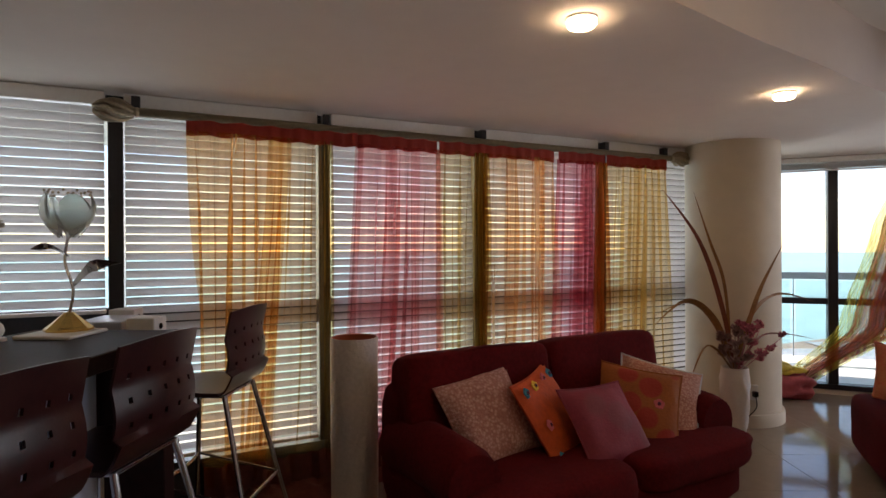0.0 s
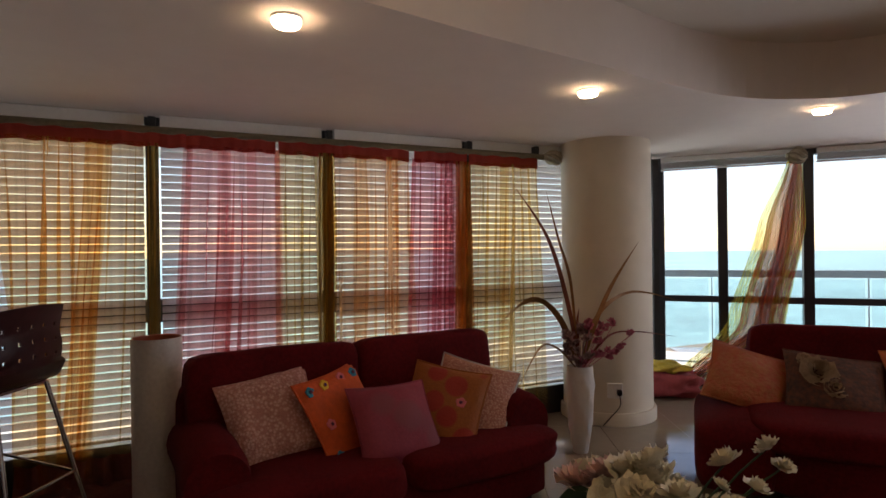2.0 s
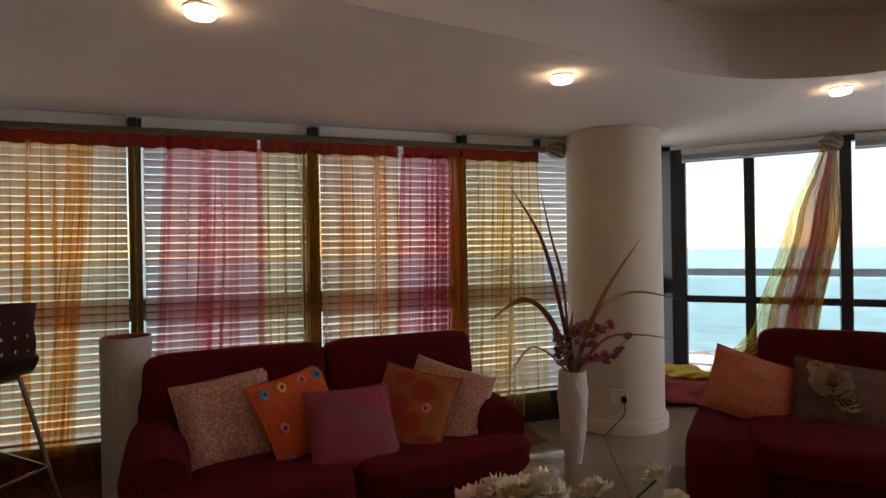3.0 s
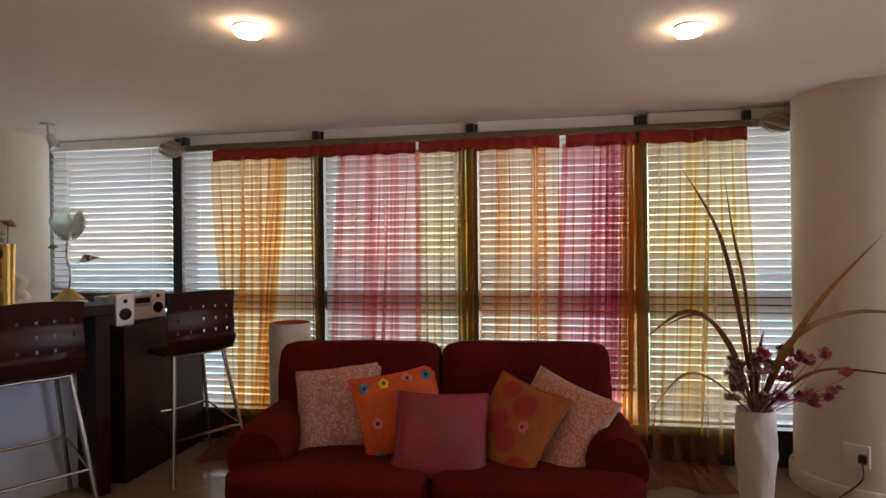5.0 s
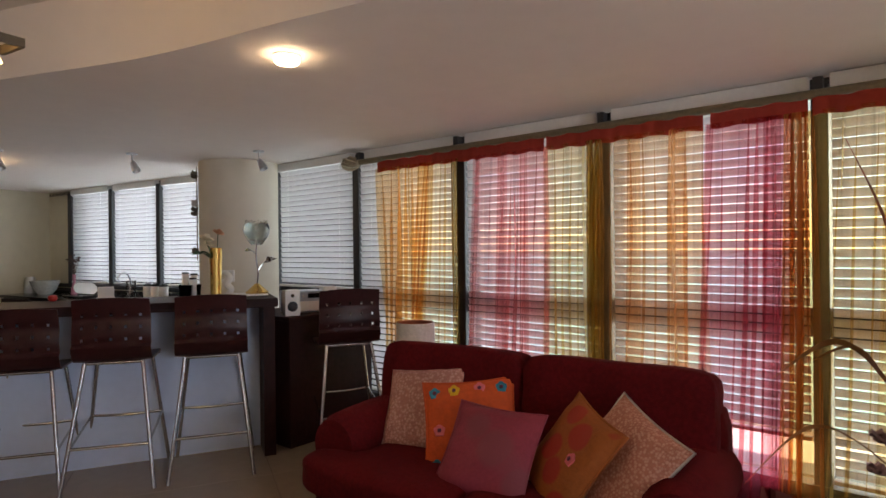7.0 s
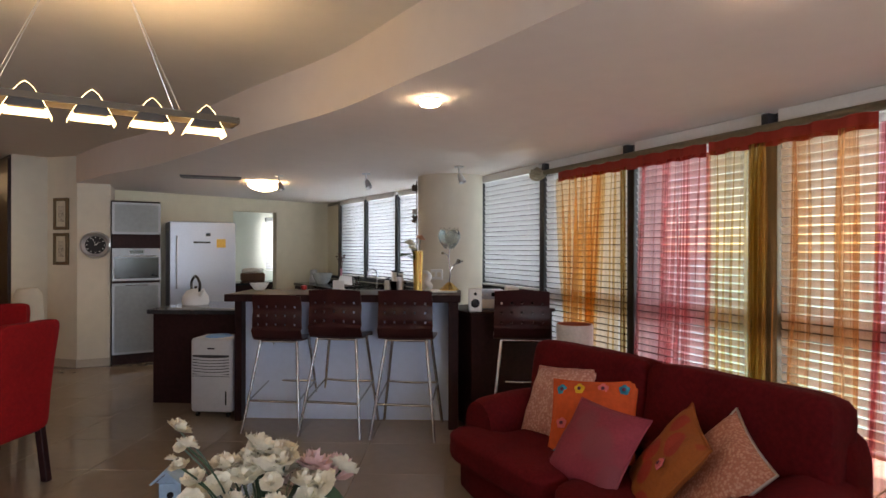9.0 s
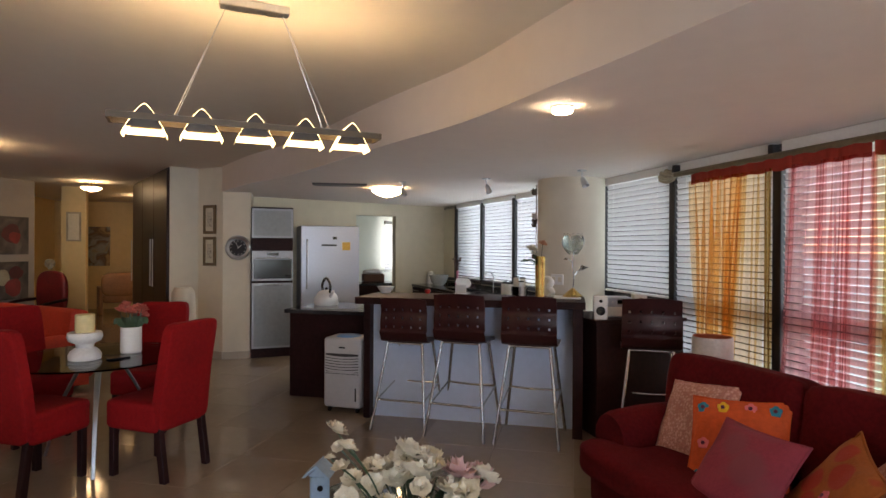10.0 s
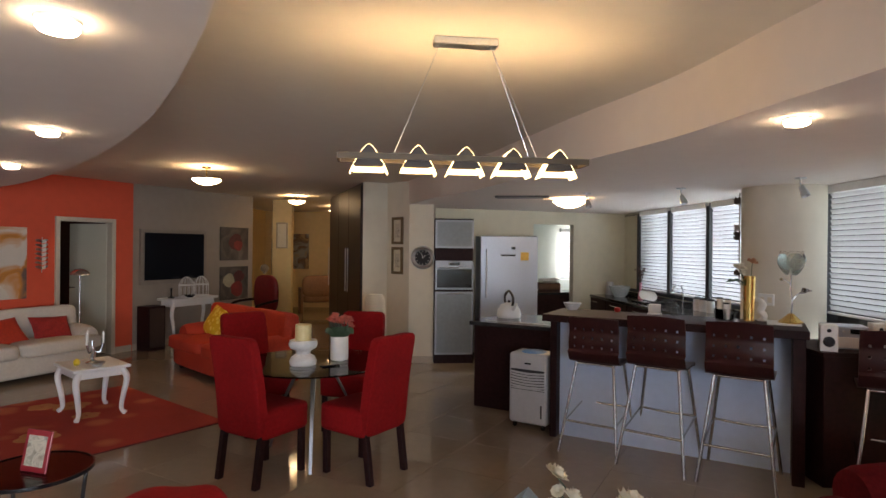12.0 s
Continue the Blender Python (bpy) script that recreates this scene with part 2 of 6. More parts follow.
def pillow(w, h, d, n=14, seed=0):
    """A scatter cushion in the xz plane, its lower edge at z = 0, with pinched corners."""
    bm = bmesh.new()
    front, back = [], []
    for sgn, store in ((1, front), (-1, back)):
        for i in range(n + 1):
            row = []
            for j in range(n + 1):
                u, v = 2 * i / n - 1, 2 * j / n - 1
                full = max(0.0, (1 - u * u) * (1 - v * v)) ** 0.42
                pin = 1 - 0.07 * (1 - abs(v) ** 2) * abs(u) ** 3
                pinz = 1 - 0.07 * (1 - abs(u) ** 2) * abs(v) ** 3
                wob = 0.02 * noise.noise(Vector((u * 2 + seed, v * 2, sgn)))
                row.append(bm.verts.new((u * w / 2 * pin, sgn * (full * d / 2 + wob * full), (v * pinz + 1) * h / 2)))
            store.append(row)
        for i in range(n):
            for j in range(n):
                q = (store[i][j], store[i + 1][j], store[i + 1][j + 1], store[i][j + 1])
                bm.faces.new(q if sgn < 0 else q[::-1])
    bmesh.ops.remove_doubles(bm, verts=bm.verts[:], dist=0.0005)
    return bm


def edge_cord(w, h, r=0.006, n=12):
    loop = []
    corners = [(-1, -1), (1, -1), (1, 1), (-1, 1)]
    for a, b in zip(corners, corners[1:] + corners[:1]):
        for k in range(n):
            t = k / n
            u, v = a[0] + (b[0] - a[0]) * t, a[1] + (b[1] - a[1]) * t
            pin = 1 - 0.07 * (1 - abs(v) ** 2) * abs(u) ** 3
            pinz = 1 - 0.07 * (1 - abs(u) ** 2) * abs(v) ** 3
            loop.append((u * w / 2 * pin, 0, (v * pinz + 1) * h / 2))
    return tube(loop + loop[:1], r, 6)


# ---- setting ----
north = prism([(-13.2, -9.0), (9.5, -9.0), (9.5, 6.5), (-13.2, 6.5)], -0.25, -0.012)
floor = fixed("floor", north, GROUT, "glossy cream porcelain tiled floor with thin grout joints", "floor")

recess_north = curve_pts([(-5.15, 0.40), (-4.0, 0.82), (-2.9, 1.34), (-1.0, 1.96), (-0.02, 2.31), (0.78, 2.47), (1.22, 2.56), (1.65, 2.63), (2.0, 2.69), (2.6, 2.80), (3.2, 2.82), (3.68, 2.62), (3.92, 2.3)], 5)
recess_south = curve_pts([(3.92, 2.3), (3.9, 1.9), (3.55, 1.45), (2.7, 0.98), (1.79, 0.49), (1.41, 0.26), (0.89, -0.08), (0.35, -0.47), (-0.45, -1.14), (-1.84, -2.5), (-3.0, -3.9), (-3.9, -5.6)], 5)
outline = [(p.x, p.y) for p in recess_north] + [(p.x, p.y) for p in recess_south[1:]]
outline += [(-3.9, -9.0), (9.6, -9.0), (9.6, -0.80), (4.46, 5.12), (4.30, 6.5), (-13.2, 6.5), (-13.2, 0.9), (-5.75, 0.45)]
bm = prism(outline, LOW, HIGH + 0.1)
bmesh.ops.triangulate(bm, faces=[f for f in bm.faces if len(f.verts) > 4])
ceiling_low = fixed("ceiling_low", bm, PAINT, "off-white dropped ceiling with a sweeping curved edge", "ceiling")
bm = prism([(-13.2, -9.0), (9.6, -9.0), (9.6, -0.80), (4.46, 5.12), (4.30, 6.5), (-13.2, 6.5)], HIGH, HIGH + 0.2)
ceiling_high = fixed("ceiling_high", bm, PAINT_UP, "raised plaster ceiling inside the curved recess, warm lamp tone in its colour", "ceiling")

# closing walls, out of sight of the walk
for name, p, q in (("wall_south", (-13.0, -7.5), (9.3, -7.5)), ("wall_east", (9.3, -7.5), (9.3, -0.6)), ("wall_west", (-13.0, 6.3), (-13.0, -7.5))):
    fixed(name, wall_run(q, p, 0, HIGH, 0.15), CREAM, "plain cream painted plaster wall", "wall")

# round columns
for i, (x, y) in enumerate(((3.47, 4.36), (-2.53, 4.33))):
    col = fixed("column_%d" % (i + 1), lathe([(0.0, 0), (0.37, 0), (0.37, LOW), (0.0, LOW)], 64, at=(x, y, 0)), CREAM, "round cream painted concrete column", "column", True)
    part("skirting", lathe([(0.372, 0.0), (0.395, 0.0), (0.395, 0.085), (0.388, 0.10), (0.372, 0.10)], 64, at=(x, y, 0)), CREAM, col, "cream painted skirting ring", True)


# ---- window walls ----
def window_wall(name, p, q, stops, z0, z1, transom, label, mull=0.075, deep=0.09, proud=0.012, bar=0.03):
    """Black aluminium glazing from p to q; stops: where along it the mullions stand."""
    d = Vector(q) - Vector(p)
    m = pose(p[0], p[1], 0, 0, 0, math.degrees(math.atan2(d.y, d.x)))
    w = thing(name, m, label, "window", "", "structure")
    L = d.length
    part("sill", box(0, -0.02, z0 - 0.05, L, deep, z0), FRAME, w, "black aluminium bottom rail")
    part("head_rail", box(0, 0, z1, L, deep, z1 + 0.05), FRAME, w)
    posts = sorted(stops)
    first = None
    for s in posts:
        bm = box(-mull / 2, -proud, z0, mull / 2, deep + 0.012, z1, 0.004, 1)
        if first is None:
            first = part("mullion", bm, FRAME, w, "", False, pose(s, 0, 0))
        else:
            bm.free()
            again(first, "mullion", w, pose(s, 0, 0))
    for a, b in zip(posts, posts[1:]):
        if transom:
            part("transom", box(a + mull / 2, 0.01, transom - bar, b - mull / 2, deep - 0.01, transom + bar), FRAME, w)
        g = part("pane", box(a + mull / 2, deep / 2 - 0.003, z0, b - mull / 2, deep / 2 + 0.003, z1), PANE, w)
        g.visible_shadow = False
    return w


XM = [-3.4, -2.28, -1.15, 0.0, 1.13, 2.26, 3.39, 4.35]
WY = 4.70
window_1 = window_wall("window_1", (-2.75, WY), (4.35, WY), [x + 2.75 for x in (-2.72, -2.32, -1.15, 0.0, 1.13, 2.26, 3.39, 4.3)], 0.2, LOW - 0.05, 1.04, "long black framed window wall behind the blinds", proud=0.10, bar=0.075)
fixed("wall_under_window", box(-2.75, WY - 0.03, 0, 4.35, WY + 0.14, 0.15), CREAM, "low cream plinth under the window wall", "wall")
SEA_A, SEA_B = Vector((4.35, 5.02)), Vector((8.97, -0.30))
sd = (SEA_B - SEA_A).normalized()
sea_len = (SEA_B - SEA_A).length
window_2 = window_wall("window_2", tuple(SEA_A), tuple(SEA_B), [0.05, 0.30, 0.87, 1.58, 2.75, 3.9, 5.05, 6.2, sea_len - 0.04], 0.10, LOW - 0.05, 0.90, "black framed floor to ceiling windows facing the sea", 0.085)
fixed("sea_window_plinth", wall_run(tuple(SEA_A - sd * 0.1), tuple(SEA_B), 0, 0.05, 0.14), CREAM, "low cream plinth under the sea windows", "wall")
# kitchen windows, in a slightly turned stretch of the same front
KA, KB = Vector((-7.3, 4.02)), Vector((-2.62, 4.66))
kd = (KB - KA).normalized()
k_len = (KB - KA).length
window_3 = window_wall("window_3", tuple(KA), tuple(KB), [1.02, 2.02, 3.03, 3.95, k_len - 0.05], 1.02, LOW - 0.05, 0, "black framed kitchen window over the worktop", proud=0.09)
fixed("wall_kitchen_front", wall_run(tuple(KA), tuple(KB), 0, 0.97, 0.14), KITCHEN_WALL, "cream wall under the kitchen window", "wall")
fixed("wall_kitchen_corner", wall_run(tuple(KA - kd * 0.4), tuple(KA + kd * 0.98), 0.97, LOW, 0.14), KITCHEN_WALL, "cream wall beside the kitchen window", "wall")

# outside: balcony, balustrade and sea
nrm = Vector((-sd.y, sd.x))
b0, b1 = SEA_A + nrm * 0.16 - sd * 2.5, SEA_B + nrm * 0.16 + sd * 1.0
fixed("balcony_floor", prism([tuple(b0), tuple(b1), tuple(b1 + nrm * 1.9), tuple(b0 + nrm * 1.9)], -0.2, 0.02), mat("pale_balcony_tile", (0.66, 0.66, 0.63), 0.6, scale=4), "pale tiled balcony floor in daylight", "balcony")
fixed("window_ledge", prism([(-13, 4.9), (4.4, 5.1), (4.4, 5.75), (-13, 5.75)], -0.2, 0.12), mat("pale_ledge_concrete", (0.66, 0.65, 0.62), 0.8, scale=4), "pale sunlit concrete ledge outside the window wall", "ledge")
# invented slab, out of view: blocks sun through the sea windows
fixed("sun_block_slab", prism([tuple(b0), tuple(b1), tuple(b1 + nrm * 2.2), tuple(b0 + nrm * 2.2)], 2.95, 3.10), bpy.data.materials["pale_ledge_concrete"], "unseen pale slab added to keep the sun off the floor", "balcony")
rail = thing("balustrade", pose(b0.x + nrm.x * 1.8, b0.y + nrm.y * 1.8, 0.02, 0, 0, math.degrees(math.atan2(sd.y, sd.x))), "glass balcony balustrade with a grey metal handrail", "railing", "", "structure")
RAILM = mat("grey_handrail_metal", (0.30, 0.36, 0.40), 0.5, 0.2)
part("handrail", box(0, -0.03, 1.0, 10.0, 0.05, 1.09, 0.01), RAILM, rail)
first = part("post", box(-0.006, -0.005, 0, 0.006, 0.015, 1.0), RAILM, rail)
pane0 = part("pane", box(0.03, 0, 0.06, 1.62, 0.012, 0.98), PANE, rail)
pane0.visible_shadow = False
for k in range(1, 7):
    again(first, "post", rail, pose(k * 1.66, 0, 0))
    if k < 6:
        again(pane0, "pane", rail, pose(k * 1.66, 0, 0)).visible_shadow = False
SEA = mat("turquoise_sea", (0.30, 0.52, 0.53), 0.6, vary=0.25, scale=0.02, spec=0.3)
fixed("water", prism([(-3000, -3000), (4500, -3000), (4500, 4500), (-3000, 4500)], -46.0, -45.0), SEA, "turquoise sea reaching the horizon", "sea")

# inner walls: kitchen back wall with a doorway, pillar, hall, long coloured wall
kw0, kw1 = Vector((-5.72, 0.48)), Vector((-7.05, 4.2))
kwd = (kw1 - kw0).normalized()
DO0, DO1, DOZ = 2.02, 2.78, 2.09
bm = wall_run(tuple(kw0), tuple(kw0 + kwd * DO0), 0, LOW, 0.12)
wall_run(tuple(kw0 + kwd * DO1), tuple(kw1), 0, LOW, 0.12, bm)
wall_run(tuple(kw0 + kwd * DO0), tuple(kw0 + kwd * DO1), DOZ, LOW, 0.12, bm)
fixed("wall_kitchen_back", bm, KITCHEN_WALL, "olive cream kitchen wall with an open doorway", "wall")
PA, PB, PC = (-5.12, 0.42), (-5.45, 0.06), (-5.28, -0.28)
fixed("wall_pillar", prism([(-5.12, 0.78), PA, PB, PC, (-5.9, -0.45), (-5.9, 0.78)][::-1], 0, HIGH), CREAM, "cream wall end carrying a clock and two small frames", "wall")
wl = Vector((-0.906, 0.423))
RC = Vector((-5.75, -4.0))
r_end = RC - wl * 3.6
DS, DE = 0.30, 1.18      # the door opening, from the colour change
bm = wall_run(tuple(RC), tuple(RC - wl * DS), 0, HIGH, -0.12)
wall_run(tuple(RC - wl * DE), tuple(r_end), 0, HIGH, -0.12, bm)
wall_run(tuple(RC - wl * DS), tuple(RC - wl * DE), 2.06, HIGH, -0.12, bm)
bmesh.ops.recalc_face_normals(bm, faces=bm.faces[:])
fixed("wall_red", bm, CORAL, "coral red painted wall with a doorway", "wall")
fixed("wall_taupe", wall_run(tuple(RC + wl * 2.55), tuple(RC), 0, HIGH, -0.12), TAUPE, "taupe painted wall carrying a television", "wall")
fixed("wall_hall_end", wall_run((-12.6, -4.4), (-12.6, 0.6), 0, HIGH, 0.12), OCHRE, "warm ochre wall at the end of the hall", "wall")
fixed("wall_hall_south", wall_run((-12.6, -4.3), (-9.0, -4.2), 0, HIGH, 0.12), OCHRE, "warm ochre hall wall", "wall")
fixed("wall_hall_stub", box(-8.9, -2.75, 0, -8.75, -2.35, HIGH), OCHRE, "narrow ochre wall end at the hall entrance", "wall")
fixed("wall_hall_north", wall_run((-8.3, -1.0), (-12.6, -0.9), 0, HIGH, -0.12), OCHRE, "warm ochre hall wall", "wall")
# scullery behind the doorway
fixed("wall_scullery", wall_run((-9.1, 4.6), (-8.3, 1.5), 0, LOW, -0.12), mat("pale_green_wall_paint", (0.58, 0.62, 0.54), 0.8, vary=0.04), "pale green scullery wall", "wall")


# ---- floor tiles come last; here the blinds ----
def blind(x0, x1, z0, z1, m, step=0.0495, tilt=-70, label="white aluminium venetian blind, slats half closed"):
    """A venetian blind that hangs in the local xz plane."""
    b = thing("venetian_blind", m, label, "blind", "blinds on the windows")
    w = x1 - x0
    part("head_rail", box(x0, -0.03, z1 - 0.075, x1, 0.03, z1, 0.004, 1), RAILW, b)
    n = int((z1 - 0.091 - z0) / step)
    bm = bmesh.new()
    prof = [(-0.0228, -0.004), (-0.012, 0.001), (0.0, 0.003), (0.012, 0.001), (0.0228, -0.004)]
    rows = [[bm.verts.new((x, y, z)) for y, z in prof] for x in (-w / 2 + 0.004, w / 2 - 0.004)]
    for k in range(4):
        bm.faces.new((rows[0][k], rows[0][k + 1], rows[1][k + 1], rows[1][k]))
    first = None
    for k in range(n):
        at = pose((x0 + x1) / 2, 0, z1 - 0.101 - k * step, tilt + random.uniform(-2.0, 2.0), random.uniform(-0.12, 0.12), 0)
        if first is None:
            first = part("slat", bm, SLAT, b, "", True, at)
        else:
            again(first, "slat", b, at)
    zb = z1 - 0.101 - n * step
    part("bottom_rail", box(x0, -0.024, zb - 0.012, x1, 0.024, zb + 0.008, 0.003, 1), RAILW, b)
    cord = None
    for x in (x0 + 0.16, x1 - 0.16):
        for y in (-0.027, 0.027):
            if cord is None:
                cord = part("ladder_cord", tube([(0, 0, z1 - 0.04), (0, 0, zb)], 0.0013, 4), RAILW, b, "", False, pose(x, y, 0))
            else:
                again(cord, "ladder_cord", b, pose(x, y, 0))
    return b


BY = WY - 0.075
fixed("wall_kerb", box(-1.15, WY - 0.112, 0, 4.3, WY - 0.03, 0.235), FRAME, "low black kerb under the window wall", "wall")
for a, b_, z0 in ((-2.27, -1.20, 1.07), (-1.11, -0.045, 0.24), (0.045, 1.085, 0.24), (1.175, 2.215, 0.47), (2.305, 3.30, 0.24), (-2.70, -2.36, 1.07)):
    blind(a, b_, z0, LOW - 0.004, pose(0, BY, 0))
kang = math.degrees(math.atan2(kd.y, kd.x))
for a, b_ in ((1.06, 1.96), (2.08, 2.97), (3.09, 3.90), (4.0, k_len - 0.12)):
    blind(a, b_, 1.06, LOW - 0.004, pose(KA.x, KA.y, 0, 0, 0, kang) @ pose(0, -0.06, 0))
# rolled-up blinds over the sea windows
sang = math.degrees(math.atan2(sd.y, sd.x))
for a, b_ in ((0.32, 1.52), (1.64, 2.7), (2.8, 3.85), (3.95, 5.0)):
    rb = thing("raised_blind", pose(SEA_A.x, SEA_A.y, 0, 0, 0, sang), "white venetian blind drawn up into a stack under the ceiling", "blind", "blinds on the windows")
    part("head_rail", box(a, -0.09, LOW - 0.055, b_, -0.03, LOW - 0.006, 0.004, 1), RAILW, rb)
    one = part("slat", box(a + 0.005, -0.085, LOW - 0.066, b_ - 0.005, -0.035, LOW - 0.0625), SLAT, rb)
    for k in range(1, 9):
        again(one, "slat", rb, pose(random.uniform(-0.003, 0.003), random.uniform(-0.003, 0.003), -k * 0.006))
    part("bottom_rail", box(a, -0.084, LOW - 0.135, b_, -0.036, LOW - 0.121, 0.003, 1), RAILW, rb)


# ---- curtains over the blinds ----
ROD_Y, ROD_Z = 4.555, 2.19
rod = thing("curtain_rod", pose(0, ROD_Y, ROD_Z), "bronze curtain rod with carved leaf finials under the ceiling", "curtain rod")
part("pole", tube([(-1.04, 0, 0), (2.97, 0, 0)], 0.025, 16), RODM, rod, "", True)


def finial(sx, owner, name, label, at):
    leaves = [bmesh.new() for k in range(7)]
    body = lathe([(0.0, 0.0), (0.028, 0.005), (0.032, 0.02), (0.022, 0.035), (0.036, 0.05), (0.05, 0.085), (0.047, 0.12), (0.03, 0.15), (0.0, 0.165)], 20)
    for k in range(7):
        a = 2 * math.pi * k / 7
        bm = leaves[k]
        tube(curve_pts([(0.03 * math.cos(a), 0.03 * math.sin(a), 0.03), (0.062 * math.cos(a + 0.5), 0.062 * math.sin(a + 0.5), 0.08), (0.058 * math.cos(a + 1.1), 0.058 * math.sin(a + 1.1), 0.13), (0.02 * math.cos(a + 1.6), 0.02 * math.sin(a + 1.6), 0.17)], 5), [0.006 + 0.010 * math.sin(math.pi * i / 15) for i in range(16)], 6, bm)
    for bm in leaves + [body]:
        bmesh.ops.transform(bm, matrix=Matrix.Rotation(radians(90 * sx), 4, "Y"), verts=bm.verts)
    f = part(name, body, GILT, owner, label, True, at)
    for bm in leaves:
        part("carved_leaf", bm, GILT, f, "", True)


finial(-1, rod, "finial", "carved champagne gilt leaf finial", pose(-1.02, 0, 0) @ Matrix.Diagonal((1.35, 0.85, 0.85, 1)))
finial(1, rod, "finial", "carved champagne gilt leaf finial", pose(2.95, 0, 0) @ Matrix.Diagonal((1.35, 0.85, 0.85, 1)))
for x in (-1.05, 0.0, 1.13, 2.26, 2.9):
    part("bracket", box(x - 0.022, -0.012, 0.02, x + 0.022, 0.05, 0.085, 0.003, 1), FRAME, rod, "black metal bracket")

BAND = mat("rust_red_heading_tape", (0.34, 0.030, 0.014), 0.8, vary=0.15, bump=0.2, bscale=200)
C_ORANGE = sheer("orange_voile", (0.82, 0.42, 0.09), 0.79, (1.0, 0.80, 0.54))
C_APRICOT = sheer("apricot_voile", (0.82, 0.54, 0.20), 0.84, (1.0, 0.88, 0.68))
C_PINK = sheer("pink_voile", (0.70, 0.17, 0.19), 0.78, (0.98, 0.74, 0.72))
C_OLIVE = sheer("wheat_voile", (0.70, 0.49, 0.16), 0.80, (0.98, 0.88, 0.66))
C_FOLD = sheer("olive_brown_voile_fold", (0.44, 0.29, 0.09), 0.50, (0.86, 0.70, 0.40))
C_PEACH = sheer("peach_voile", (0.84, 0.45, 0.16), 0.80, (1.0, 0.84, 0.66))
C_MAGENTA = sheer("magenta_voile", (0.60, 0.10, 0.15), 0.78, (0.96, 0.66, 0.68))
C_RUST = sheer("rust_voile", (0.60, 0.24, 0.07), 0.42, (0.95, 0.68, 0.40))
C_YELLOW = sheer("yellow_voile", (0.78, 0.54, 0.16), 0.80, (1.0, 0.88, 0.64))


def drape(x0, x1, b0, b1, folds, amp, seed, ztop=-0.085, zbot=-2.10, y=0.0):
    """Gathered voile: folds wander and widen on the way down."""
    bm = bmesh.new()
    nx, nz = max(16, int(folds * 14)), 24
    grid = []
    for j in range(nz + 1):
        v = j / nz
        row = []
        for i in range(nx + 1):
            u = i / nx
            x = (x0 + (x1 - x0) * u) * (1 - v) + (b0 + (b1 - b0) * u) * v
            ph = 2 * math.pi * folds * (u + 0.13 * noise.noise(Vector((u * 2.6, v * 0.9, seed)))) + 0.7 * noise.noise(Vector((u * 3, v * 2, seed + 9)))
            a = amp * (0.6 + 0.4 * min(1, v * 4)) * (0.75 + 0.9 * noise.noise(Vector((u * 5, v * 0.8, seed + 5))))
            yy = y + a * math.sin(ph) + 0.012 * noise.noise(Vector((u * 9, v * 3, seed)))
            row.append(bm.verts.new((x + 0.85 * a * math.cos(ph + 0.6 * noise.noise(Vector((u * 5, v * 1.5, seed + 2)))), yy, ztop + (zbot - ztop) * v)))
        grid.append(row)
    for j in range(nz):
        for i in range(nx):
            bm.faces.new((grid[j][i], grid[j][i + 1], grid[j + 1][i + 1], grid[j + 1][i]))
    return bm


def band(x0, x1, seed):
    bm = bmesh.new()
    n = max(8, int((x1 - x0) * 40))
    rows = []
    for y0 in (0.0, 0.006):
        for z in (0.0, -0.085):
            rows.append([bm.verts.new((x0 + (x1 - x0) * i / n, -0.032 + y0 + 0.007 * math.sin(i * 1.9 + seed), z - 0.024 - 0.005 * math.sin(i * 0.9 + seed))) for i in range(n + 1)])
    a, b, c, d = rows
    for i in range(n):
        for p, q in ((a, b), (d, c), (c, a), (b, d)):
            bm.faces.new((p[i], p[i + 1], q[i + 1], q[i]))
    return bm


# dark rust stands for orange voile with no light behind it
TAILM = mat("unlit_voile_tail", (0.13, 0.030, 0.018), 0.85, vary=0.3, scale=8, bump=0.4, bscale=50)


def tail(x0, x1, reach, seed):
    """The foot of the voile, hanging the last stretch and trailing over the floor."""
    bm = bmesh.new()
    nx, nz = 40, 22
    grid = []
    for j in range(nz + 1):
        v = j / nz
        row = []
        for i in range(nx + 1):
            u = i / nx
            n1 = noise.noise(Vector((u * 7, v * 2.2, seed)))
            n2 = noise.noise(Vector((u * 19, v * 5, seed + 3)))
            x = x0 + (x1 - x0) * (u + 0.05 * n1 * v)
            if v < 0.35:
                y, z = -0.05 - 0.05 * v + 0.02 * math.sin(u * 40 + 3 * n1), -ROD_Z + 0.20 - 0.17 * v / 0.35 + 0.02 * n1 * (1 - v)
            else:
                w = (v - 0.35) / 0.65
                y = -0.07 - reach * w * (0.75 + 0.5 * noise.noise(Vector((u * 3, 0.0, seed + 7))))
                z = -ROD_Z + 0.006 + (1 - w) * (0.03 + 0.05 * max(0, n1) + 0.03 * max(0, n2)) + 0.012 * max(0, n2)
            row.append(bm.verts.new((x, y, z)))
        grid.append(row)
    for j in range(nz):
        for i in range(nx):
            bm.faces.new((grid[j][i], grid[j][i + 1], grid[j + 1][i + 1], grid[j + 1][i]))
    return bm


